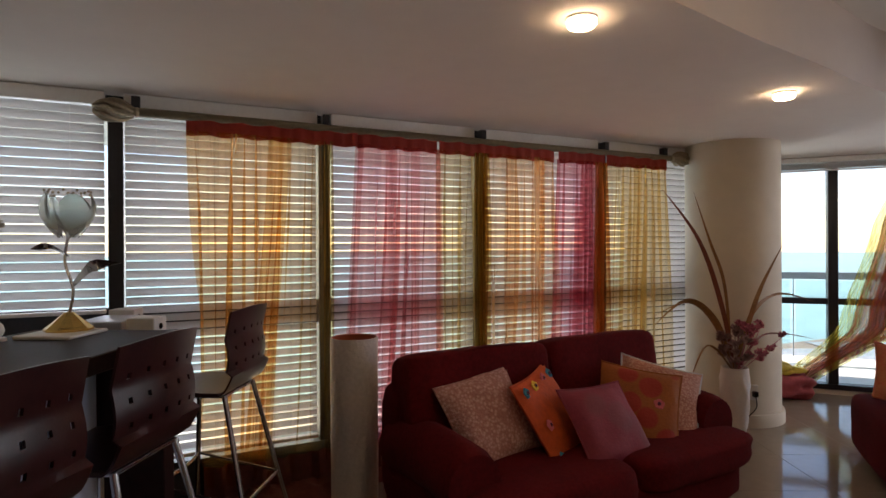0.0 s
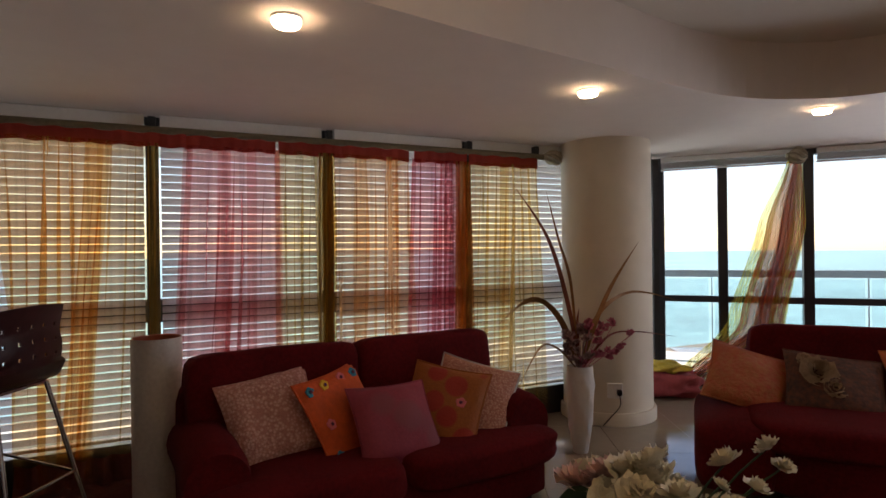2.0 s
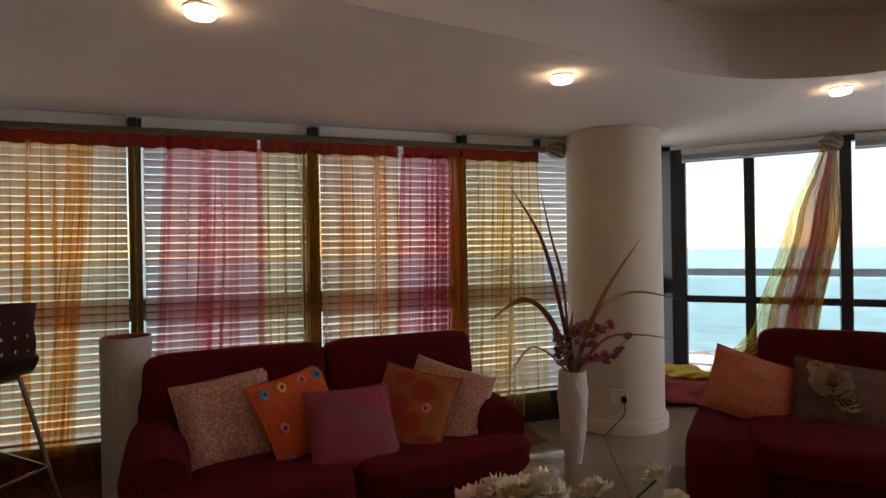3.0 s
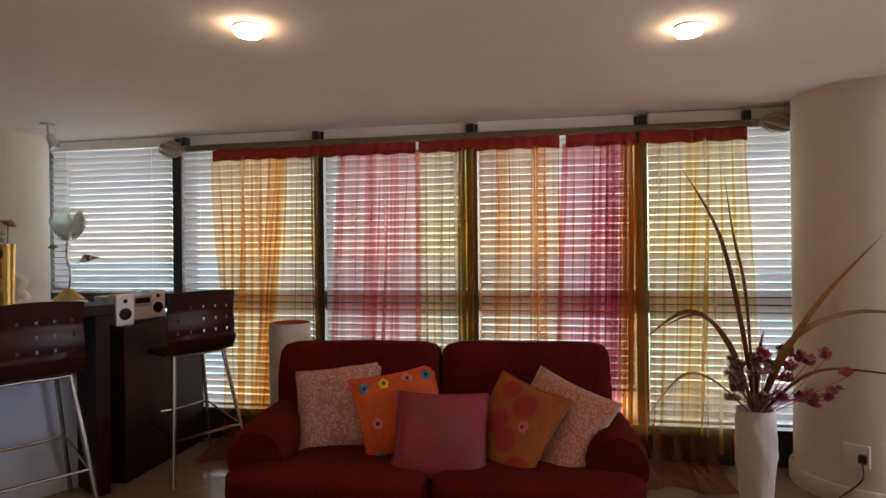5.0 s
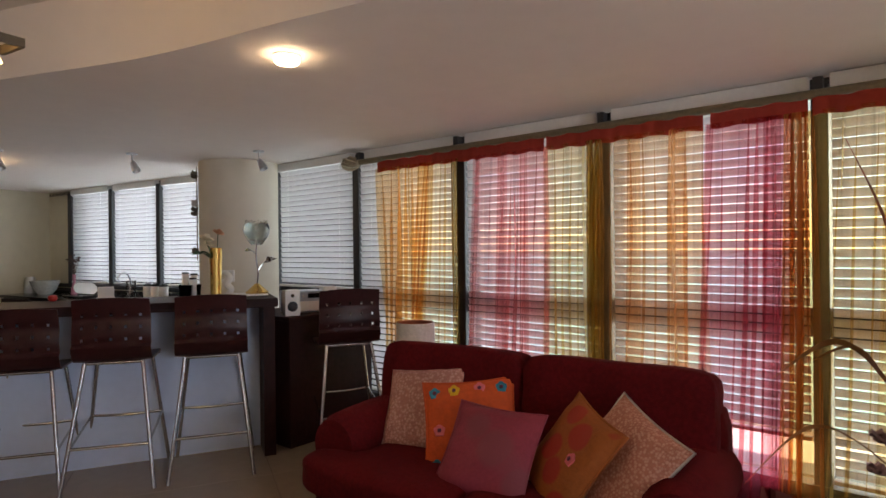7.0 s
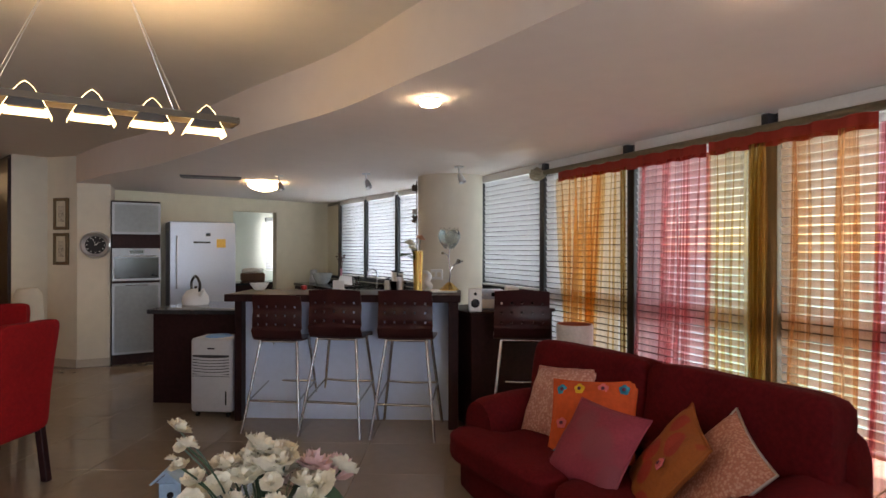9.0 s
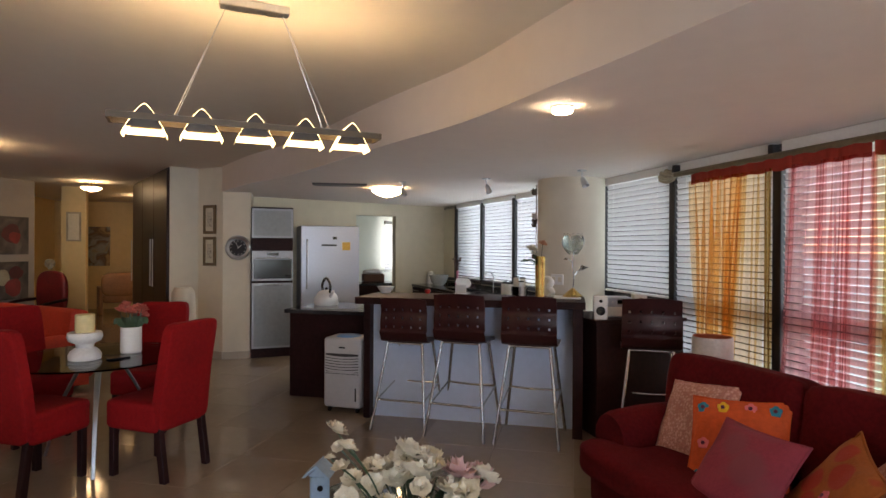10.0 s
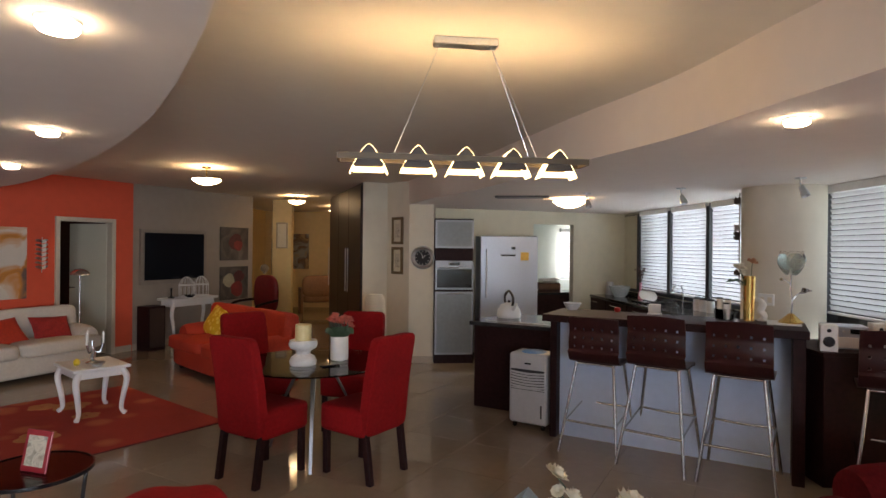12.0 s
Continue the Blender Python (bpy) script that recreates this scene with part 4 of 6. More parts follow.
def swag(top, foot, seed, y0):
    """A strip of the swag, from its share of the gathered top to its share of the foot."""
    bm = bmesh.new()
    nz, nx = 34, 30
    rows = []
    for j in range(nz + 1):
        v = j / nz
        z = 2.20 - 2.14 * v
        l = between(v, [(0, 1.40), (0.28, 1.15), (0.71, 0.88), (1.0, 0.34)])
        r = between(v, [(0, 1.52), (0.28, 1.54), (0.71, 1.37), (1.0, 0.62)])
        k = v ** 0.8
        a0, a1 = top[0] + (foot[0] - top[0]) * k, top[1] + (foot[1] - top[1]) * k
        row = []
        for i in range(nx + 1):
            u = a0 + (a1 - a0) * i / nx
            wob = (0.012 + 0.02 * math.sin(math.pi * v)) * math.sin(i * 1.1 + seed + 2.5 * noise.noise(Vector((i * 0.12, v * 2.5, seed))))
            row.append(bm.verts.new((l + (r - l) * u + 0.3 * wob, y0 - 0.03 + wob, z)))
        rows.append(row)
    for a, b in zip(rows, rows[1:]):
        for i in range(nx):
            bm.faces.new((a[i], a[i + 1], b[i + 1], b[i]))
    return bm


S_YEL = sheer("lemon_voile", (0.78, 0.66, 0.14), 0.42, (1.0, 0.97, 0.66))
S_ORA = sheer("amber_voile", (0.66, 0.24, 0.06), 0.30)
S_MAG = sheer("plum_voile", (0.46, 0.06, 0.08), 0.26)
part("sheet", swag((0.0, 0.30), (0.0, 0.38), 1, -0.10), S_YEL, sw, "lemon voile", True)
part("sheet", swag((0.15, 0.75), (0.25, 0.8), 2, -0.10), S_ORA, sw, "amber voile", True)
part("sheet", swag((0.5, 1.0), (0.5, 1.0), 3, -0.04), S_MAG, sw, "plum voile", True)
part("sheet", swag((0.72, 1.0), (0.72, 1.0), 4, -0.12), S_YEL, sw, "lemon voile", True)
finial(1, sw, "rosette", "carved gilt rosette", pose(1.38, -0.16, 2.22))
part("rosette_mount", box(1.42, -0.14, 2.17, 1.50, -0.01, 2.235, 0.01), GILT, sw)
pf = thing("fabric_heap", pose(SEA_A.x, SEA_A.y, 0, 0, 0, sang) @ pose(0.34, -0.28, 0.0), "pink and yellow voile tail heaped on the floor by the window", "curtain")
part("cloth_body", soft_box(0.62, 0.42, 0.26, 2.6, 14, 0.35, 3.3), mat("dusty_pink_voile", (0.40, 0.07, 0.08), 0.8, vary=0.2, bump=0.4, bscale=40), pf, "", True)
part("tail", soft_box(0.40, 0.22, 0.12, 2.2, 12, 0.5, 8.1, at=(0.0, -0.06, 0.22)), mat("lemon_voile_heap", (0.62, 0.46, 0.06), 0.8, vary=0.2, bump=0.4, bscale=40), pf, "yellow voile tail", True)

# ---- coffee table with flowers ----
ct = thing("coffee_table", pose(1.06, 1.68, -0.06), "low oval glass coffee table with chrome legs", "table")
TABLEGL = glass_mat("table_glass", (0.80, 0.90, 0.86), clear=0.9)
top_bm = lathe([(0.0, 0.40), (0.44, 0.40), (0.445, 0.405), (0.44, 0.412), (0.0, 0.412)], 48)
bmesh.ops.scale(top_bm, vec=(1.65, 1.0, 1.0), verts=top_bm.verts)
part("tabletop", top_bm, TABLEGL, ct, "clear oval glass top", True)
for k in range(3):
    a = 2.1 * k
    part("leg", tube([(0.30 * math.cos(a), 0.30 * math.sin(a), 0.399), (0.34 * math.cos(a), 0.34 * math.sin(a), 0.06)], 0.014, 10), CHROME, ct, "", True)
fb = thing("flower_bowl", pose(1.30, 1.74, 0.352), "shallow bowl filled with cream and pale pink silk flowers", "flowers")
part("bowl", lathe([(0.0, 0.0), (0.09, 0.0), (0.12, 0.02), (0.17, 0.13), (0.175, 0.16), (0.165, 0.16), (0.12, 0.05), (0.0, 0.03)], 36), CRACKLE, fb, "", True)
PETALW = mat("cream_silk_petal", (0.78, 0.72, 0.56), 0.7, vary=0.12, scale=20)
PETALP = mat("pale_pink_silk_petal", (0.72, 0.50, 0.46), 0.7, vary=0.12, scale=20)
LEAF = mat("dark_green_leaf", (0.03, 0.07, 0.03), 0.5, vary=0.3)
BIRDB = mat("powder_blue_wood", (0.28, 0.40, 0.52), 0.7, vary=0.15, bump=0.2)


def bloom(r, rng, layers=4):
    bm = bmesh.new()
    for la in range(layers):
        n = 4 + la
        for k in range(n):
            a = 2 * math.pi * (k + 0.4 * la) / n + rng.uniform(-0.2, 0.2)
            rr = r * (0.35 + 0.65 * la / (layers - 1))
            rise = r * (0.75 - 0.6 * la / (layers - 1))
            vs = []
            for u in (0.0, 0.5, 1.0):
                for w in (-1, 0, 1):
                    rad = rr * u
                    wid = rr * 0.62 * math.sin(math.pi * (0.12 + 0.62 * u)) * w
                    cup = rise * u ** 1.5 + rr * 0.16 * abs(w) * u + rng.uniform(-0.14, 0.14) * r
                    vs.append(bm.verts.new((math.cos(a) * rad - math.sin(a) * wid, math.sin(a) * rad + math.cos(a) * wid, cup)))
            for i in range(2):
                for j in range(2):
                    bm.faces.new((vs[i * 3 + j], vs[i * 3 + j + 1], vs[i * 3 + j + 4], vs[i * 3 + j + 3]))
    return bm


rng = random.Random(11)
BEIGE = mat("beige_linen", (0.36, 0.24, 0.14), 0.8, vary=0.25, bump=0.4, bscale=80)
brown = bpy.data.objects["cushion.006"]
part("fabric_flower", bloom(0.10, rng, 4), BEIGE, brown, "beige fabric flower", True, pose(-0.09, -0.052, 0.25, 90))
part("fabric_flower", bloom(0.06, rng, 3), BEIGE, brown, "beige fabric flower", True, pose(-0.01, -0.056, 0.15, 90))
part("fabric_flower", bloom(0.05, rng, 3), BEIGE, brown, "beige fabric flower", True, pose(-0.15, -0.040, 0.34, 90))
spots = [(-0.02, -0.28, 0.55, 0.042, PETALW), (-0.03, -0.27, 0.49, 0.024, PETALW), (-0.01, -0.30, 0.46, 0.02, PETALW), (0.0, 0.16, 0.36, 0.075, PETALP), (-0.05, 0.24, 0.31, 0.08, PETALP)]
for k in range(40):
    a, q = rng.uniform(0, 6.28), rng.uniform(0.02, 0.24)
    spots.append((q * math.cos(a) * 0.7, q * math.sin(a) * 1.1, 0.29 + 0.14 * (1 - q / 0.25) + rng.uniform(-0.03, 0.05), rng.uniform(0.035, 0.06), PETALW))
spots += [(0.16, -0.26, 0.55, 0.035, PETALW), (0.19, -0.28, 0.50, 0.03, PETALW), (0.14, -0.24, 0.44, 0.035, PETALW)]
for x, y, z, r, m_ in spots:
    fl = part("bloom", bloom(r, rng), m_, fb, "", True, pose(x, y, z, rng.uniform(-40, 40), rng.uniform(-40, 40), rng.uniform(0, 360)))
    part("stem", tube(curve_pts([(x * 0.2, y * 0.2, 0.05), (x * 0.6, y * 0.6, z * 0.7), (x, y, z)], 5), 0.003, 5), LEAF, fb, "", True)
for k in range(8):
    a = rng.uniform(0, 6.28)
    e = (0.26 * math.cos(a), 0.30 * math.sin(a), 0.16 + rng.uniform(0, 0.12))
    part("leaf", blade([(0, 0, 0.12), (e[0] * 0.6, e[1] * 0.6, e[2] + 0.05), e], 0.022), LEAF, fb, "", True)
bh = thing("birdhouse_ornament", pose(0.60, 1.44, 0.352) @ Matrix.Scale(0.86, 4), "small powder blue wooden birdhouse ornament", "ornament")
part("body", box(-0.05, -0.05, 0.0, 0.05, 0.05, 0.17, 0.004, 1), BIRDB, bh)
part("roof", prism([(-0.075, 0.0), (0.0, 0.07), (0.075, 0.0), (0.06, 0.0), (0.0, 0.052), (-0.06, 0.0)], -0.07, 0.07), BIRDB, bh, "", False, pose(0, 0, 0.17, 90, 0, 70))
part("gable", prism([(-0.05, 0.0), (0.0, 0.046), (0.05, 0.0)], -0.045, 0.045), BIRDB, bh, "", False, pose(0, 0, 0.17, 90, 0, 70))
part("hole", lathe([(0.0, 0.004), (0.016, 0.004), (0.016, 0.0)], 16), BLACK, bh, "", True, pose(0.05, 0.0, 0.11, 0, 90, 0))

# ---- bar stools ----
def bar_stool():
    s = thing("bar_stool", Matrix.Identity(4), "mahogany bar stool with a pierced back and chrome legs", "bar stool", "stools at the bar")
    # seat and back are one bent ply shell; the sitter looks to +y
    bm = bmesh.new()
    w, th = 0.205, 0.007
    prof = [(0.19, 0.685), (0.175, 0.703), (0.10, 0.712), (-0.06, 0.706), (-0.13, 0.706)]
    rows = []
    for y, z in prof:
        rows.append([(bm.verts.new((x * (1 - 0.10 * (y > 0.15)), y, z + 0.008 * (x / w) ** 2)), bm.verts.new((x * (1 - 0.10 * (y > 0.15)), y, z + 0.008 * (x / w) ** 2 - 2 * th))) for x in (-w, -w * 0.5, 0, w * 0.5, w)])
    def skin(rows):
        n = len(rows[0])
        for a, b in zip(rows, rows[1:]):
            for i in range(n - 1):
                bm.faces.new((a[i][0], a[i + 1][0], b[i + 1][0], b[i][0]))
                bm.faces.new((a[i][1], b[i][1], b[i + 1][1], a[i + 1][1]))
            bm.faces.new((a[0][0], b[0][0], b[0][1], a[0][1]))
            bm.faces.new((a[-1][0], a[-1][1], b[-1][1], b[-1][0]))
        for r, flip in ((rows[0], 0), (rows[-1], 1)):
            for i in range(n - 1):
                bm.faces.new((r[i][0], r[i][1], r[i + 1][1], r[i + 1][0]))
    skin(rows)
    bmesh.ops.recalc_face_normals(bm, faces=bm.faces[:])
    part("seat", bm, STOOLWOOD, s, "", True)
    # back: a grid of ply with a field of square holes
    bm = bmesh.new()
    nx, nz = 27, 21
    hole = lambda i, j: 3 <= i <= 23 and (i - 3) % 5 == 0 and 7 <= j <= 18 and (j - 7) % 4 == 0
    def place(i, j):
        u, v = i / nx, j / nz
        x = (u - 0.5) * 0.41 * (1 - 0.03 * v)
        y = -0.13 - 0.075 * v - 0.035 * math.sin(math.pi * min(1, v * 1.5)) + 0.022 * (2 * u - 1) ** 2
        if v < 0.25:
            y = -0.13 - 0.06 * (v / 0.25) ** 0.6
        return Vector((x, y, 0.700 + 0.355 * v + 0.012 * math.sin(math.pi * u) * v))
    F, B = {}, {}
    for i in range(nx + 1):
        for j in range(nz + 1):
            p = place(i, j)
            F[i, j], B[i, j] = bm.verts.new(p + Vector((0, 0.0045, 0))), bm.verts.new(p - Vector((0, 0.0045, 0)))
    solid = {(i, j) for i in range(nx) for j in range(nz) if not hole(i, j)}
    for i, j in solid:
        bm.faces.new((F[i, j], F[i, j + 1], F[i + 1, j + 1], F[i + 1, j]))
        bm.faces.new((B[i, j], B[i + 1, j], B[i + 1, j + 1], B[i, j + 1]))
        for di, dj, a, b in ((-1, 0, (i, j), (i, j + 1)), (1, 0, (i + 1, j), (i + 1, j + 1)), (0, -1, (i, j), (i + 1, j)), (0, 1, (i, j + 1), (i + 1, j + 1))):
            if (i + di, j + dj) not in solid:
                bm.faces.new((F[a], F[b], B[b], B[a]))
    bmesh.ops.recalc_face_normals(bm, faces=bm.faces[:])
    part("backrest", bm, STOOLWOOD, s, "pierced mahogany back", True)
    for sx in (-1, 1):
        for sy, foot in ((-1, -0.29), (1, 0.19)):
            part("leg", tube([(sx * 0.15, sy * 0.13, 0.69), (sx * 0.232, foot, 0.0)], 0.0115, 10), CHROME, s, "", True)
    for sy, z in ((-1, 0.24), (1, 0.32)):
        k = 1 - z / 0.69
        e = 0.15 + 0.082 * k
        f_ = 0.13 + (0.16 if sy < 0 else 0.06) * k
        part("foot_rail", tube(curve_pts([(-e, sy * f_, z), (0, sy * (f_ - 0.03 * (sy > 0)), z), (e, sy * f_, z)], 6), 0.009, 8), CHROME, s, "", True)
    for sx in (-1, 1):
        z = 0.28
        k = 1 - z / 0.69
        part("side_rail", tube([(sx * (0.15 + 0.082 * k), -0.13 - 0.16 * (1 - 0.24 / 0.69), 0.24), (sx * (0.15 + 0.082 * k), 0.13 + 0.06 * (1 - 0.32 / 0.69), 0.32)], 0.007, 8), CHROME, s, "", True)
    part("seat_frame", tube([(-0.15, -0.13, 0.688), (0.15, -0.13, 0.688), (0.15, 0.13, 0.688), (-0.15, 0.13, 0.688), (-0.15, -0.13, 0.688)], 0.008, 8), CHROME, s, "", True)
    return s


stool = bar_stool()
TALL = Matrix.Scale(1.045, 4)
stool.matrix_basis = pose(-1.68, 2.34, 0, 0, 0, 57) @ TALL
copy_thing(stool, pose(-1.40, 2.76, 0, 0, 0, 55) @ TALL)
copy_thing(stool, pose(-1.10, 3.24, 0, 0, 0, 58) @ TALL)
copy_thing(stool, pose(-0.71, 4.08, 0, 0, 0, 60) @ TALL)

# ---- on the bar ----
gv = thing("brass_vase", BAR @ pose(1.45, 0.21, 1.11), "slim brass cylinder vase with silk roses on the bar", "vase")
part("body", lathe([(0.0, 0.0), (0.042, 0.0), (0.040, 0.01), (0.047, 0.36), (0.042, 0.36), (0.036, 0.1), (0.0, 0.1)], 28), BRASS, gv, "", True)
ROSEP = mat("dusty_apricot_petal", (0.60, 0.30, 0.17), 0.7, vary=0.2)
for x, y, z, r, m_ in ((0.02, 0.03, 0.47, 0.045, ROSEP), (-0.07, -0.06, 0.42, 0.055, PETALW), (-0.05, -0.03, 0.38, 0.04, PETALW)):
    part("rose", bloom(r, rng), m_, gv, "", True, pose(x, y, z, 12, 20, 0))
    part("stem", tube([(0, 0, 0.2), (x, y, z)], 0.003, 5), LEAF, gv, "", True)
    part("leaf", blade([(x * 0.5, y * 0.5, 0.28), (x * 1.5, y * 1.4, 0.33), (x * 2.4, y * 2.2, 0.31)], 0.016), LEAF, gv, "", True)

tr_ = thing("small_tray", pose(-1.27, 3.66, 1.11, 0, 0, BARA - 90), "thin pearl grey tray under the lotus lamp", "tray")
part("plate", box(-0.11, -0.13, 0.0, 0.11, 0.10, 0.014, 0.005), RAILW, tr_)
ll = thing("lotus_lamp", pose(-1.26, 3.69, 1.124), "brass table lamp with a smoky glass lotus shade", "table lamp")
part("base", lathe([(0.0, 0.0), (0.085, 0.0), (0.088, 0.008), (0.075, 0.018), (0.045, 0.045), (0.018, 0.07), (0.0, 0.075)], 10), BRASS, ll, "stepped brass base")
part("stem", tube(curve_pts([(0, 0, 0.06), (0.015, 0, 0.16), (-0.012, 0, 0.27), (0.0, 0, 0.375)], 6), 0.0055, 8), CHROME, ll, "", True)
part("leaf", blade([(0.01, 0, 0.17), (0.08, 0.03, 0.25), (0.18, 0.05, 0.26)], 0.02), CHROME, ll, "silvered metal leaf", True)
part("leaf", blade([(0.0, 0, 0.29), (-0.06, -0.02, 0.33), (-0.12, -0.03, 0.32)], 0.014), CHROME, ll, "silvered metal leaf", True)
SMOKE = mat("smoky_pearl_glass", (0.46, 0.54, 0.50), 0.2, vary=0.15, coat=0.3)
SMOKE.node_tree.nodes["Principled BSDF"].inputs["Transmission Weight"].default_value = 0.8
for k in range(5):
    a = 2 * math.pi * k / 5
    bm = bmesh.new()
    rows = []
    for i in range(8):
        t = i / 7
        rad = 0.012 + 0.086 * math.sin(math.pi * (0.08 + 0.62 * t))
        z = 0.37 + 0.165 * t
        half = 0.66 * math.sin(math.pi * (0.1 + 0.78 * t)) ** 0.8
        rows.append([bm.verts.new((rad * math.cos(a + half * (j / 3 - 1)), rad * math.sin(a + half * (j / 3 - 1)), z - 0.008 * (j / 3 - 1) ** 2)) for j in range(7)])
    for r0, r1 in zip(rows, rows[1:]):
        for j in range(6):
            bm.faces.new((r0[j], r0[j + 1], r1[j + 1], r1[j]))
    part("petal", bm, SMOKE, ll, "", True)
    bm = bmesh.new()
    for j in range(5):
        h_ = 0.78 * 0.5 * (j / 2 - 1)
        bmesh.ops.create_icosphere(bm, subdivisions=1, radius=0.006, matrix=Matrix.Translation((0.078 * math.cos(a + h_), 0.078 * math.sin(a + h_), 0.538 + 0.01 * math.cos(j * 2))))
    part("bead_row", bm, GILT, ll, "gilt beads", True)


def sculpture():
    s = thing("seahorse_ornament", BAR @ pose(1.55, 0.26, 1.11, 0, 0, 150) @ Matrix.Scale(0.72, 4), "white ceramic seahorse ornament on the bar", "ornament")
    bm = bmesh.new()
    tube(curve_pts([(0.03, 0, 0.01), (-0.02, 0, 0.05), (0.03, 0, 0.11), (0.0, 0, 0.18), (0.045, 0, 0.23), (0.10, 0, 0.225)], 6), [0.02 + 0.018 * math.sin(math.pi * min(1, i / 26)) for i in range(31)], 10, bm)
    lathe([(0.0, 0.0), (0.06, 0.0), (0.055, 0.015), (0.0, 0.02)], 20, bm)
    part("body", bm, WHITE, s, "", True)
    return s


sculpture()
bw = thing("white_bowl", BAR @ pose(0.0, 0.2, 1.11), "small white bowl on the bar", "bowl")
part("body", lathe([(0.0, 0.0), (0.04, 0.0), (0.05, 0.01), (0.085, 0.065), (0.08, 0.065), (0.045, 0.018), (0.0, 0.012)], 28), WHITE, bw, "", True)
cl = thing("bottle_caddy", BAR @ pose(1.27, 0.16, 1.11), "clear caddy holding cream bottles with dark lids on the bar", "caddy")
part("tub", lathe([(0.0, 0.0), (0.07, 0.0), (0.078, 0.09), (0.073, 0.09), (0.066, 0.006), (0.0, 0.006)], 4), glass_mat("clear_plastic", clear=0.85), cl)
for x, y, h in ((-0.03, 0.0, 0.17), (0.028, 0.02, 0.16), (0.02, -0.03, 0.13)):
    b_ = part("bottle", lathe([(0.0, 0.007), (0.022, 0.007), (0.024, 0.02), (0.023, h), (0.0, h)], 14), CREAM if h > 0.15 else WHITE, cl, "", True, pose(x, y, 0))
    part("cap", lathe([(0.0, h + 0.014), (0.024, h + 0.012), (0.025, h), (0.0, h)], 14), BLACK, b_, "dark lid", True)
nh = thing("napkin_holder", BAR @ pose(0.72, 0.24, 1.11, 0, 0, 8), "white napkin holder on the bar", "napkin holder")
part("base", box(-0.06, -0.03, 0, 0.06, 0.03, 0.012, 0.003, 1), WHITE, nh)
part("wing", box(-0.05, -0.004, 0.012, 0.05, 0.004, 0.09), WHITE, nh, "", False, pose(0, 0.015, 0, -14))
part("wing", box(-0.05, -0.004, 0.012, 0.05, 0.004, 0.09), WHITE, nh, "", False, pose(0, -0.015, 0, 14))
tm = thing("red_tomato", BAR @ pose(0.40, 0.24, 1.11), "small red tomato on the bar", "fruit")
part("body", lathe([(0.0, 0.0), (0.02, 0.002), (0.03, 0.02), (0.026, 0.04), (0.008, 0.045), (0.0, 0.04)], 16), mat("tomato_skin", (0.5, 0.02, 0.015), 0.3), tm, "", True)

dg = thing("drinking_glass", BAR @ pose(0.88, 0.23, 1.11), "tall clear drinking glass on the bar", "glass")
part("body", lathe([(0.0, 0.0), (0.028, 0.0), (0.034, 0.13), (0.032, 0.13), (0.026, 0.008), (0.0, 0.008)], 20), glass_mat("tumbler_glass", clear=0.9), dg, "", True)

# on the side cabinet
sp = thing("small_speaker", pose(-0.935, 3.775, 0.96, 0, 0, 64), "small white loudspeaker with a black cone", "speaker")
part("body", box(-0.055, 0, 0.0, 0.055, 0.12, 0.19, 0.006), WHITE, sp)
part("cone", lathe([(0.0, 0.004), (0.018, 0.006), (0.036, 0.004), (0.038, 0.0)], 24), BLACK, sp, "black speaker cone", True, pose(0, 0, 0.07, 90))
part("tweeter", lathe([(0.0, 0.004), (0.012, 0.004), (0.014, 0.0)], 16), BLACK, sp, "", True, pose(0, 0, 0.15, 90))
st = thing("mini_stereo", pose(-1.04, 3.97, 0.96, 0, 0, 70), "low silver white mini stereo on the cabinet", "stereo")
part("body", box(-0.14, 0, 0.0, 0.14, 0.20, 0.17, 0.008), SILVER, st)
part("front", box(-0.13, -0.008, 0.01, 0.13, 0.0, 0.09, 0.003, 1), WHITE, st)
part("display", box(0.02, -0.006, 0.115, 0.12, 0.0, 0.15), BLACK, st, "dark display")
for k in range(3):
    part("knob", lathe([(0.0, 0.012), (0.008, 0.012), (0.009, 0.0)], 12), STEEL, st, "", True, pose(-0.10 + k * 0.04, 0, 0.13, 90))
sp2 = copy_thing(sp, pose(-1.03, 4.21, 0.96, 0, 0, 70))

# ---- kitchen fronts ----
SATIN = mat("satin_aluminium", (0.30, 0.31, 0.32), 0.45, 0.8, vary=0.08, scale=20)


def shaker(x0, x1, z0, z1, parent, name="door", glassy=True):
    d = part(name, box(x0, 0.0, z0, x1, 0.028, z1, 0.003, 1), SATIN, parent, "aluminium door frame")
    part("frosted_panel", box(x0 + 0.03, -0.004, z0 + 0.03, x1 - 0.03, 0.0, z1 - 0.03), FROST, d, "frosted glass panel")
    return d


shaker(0.0, 0.56, 1.67, 2.08, oven)
shaker(0.0, 0.56, 0.13, 1.04, oven)
ov = part("oven", box(0.0, -0.01, 1.07, 0.56, 0.028, 1.49, 0.004, 1), SATIN, oven, "steel built-in oven")
part("oven_glass", box(0.025, -0.016, 1.10, 0.535, -0.01, 1.37), BLACK, ov, "dark oven window")
part("oven_handle", tube([(0.05, -0.04, 1.39), (0.51, -0.04, 1.39)], 0.008, 10), CHROME, ov, "", True)
part("display", box(0.20, -0.014, 1.42, 0.36, -0.01, 1.465), BLACK, ov)
part("handle", tube([(0.15, -0.02, 1.015), (0.41, -0.02, 1.015)], 0.006, 8), CHROME, oven, "", True)

part("freezer_door", box(0.004, 0.0, 0.08, 0.856, 0.045, 0.62, 0.01), SILVER, fridge)
part("door", box(0.004, 0.0, 0.635, 0.856, 0.045, 1.855, 0.01), SILVER, fridge)
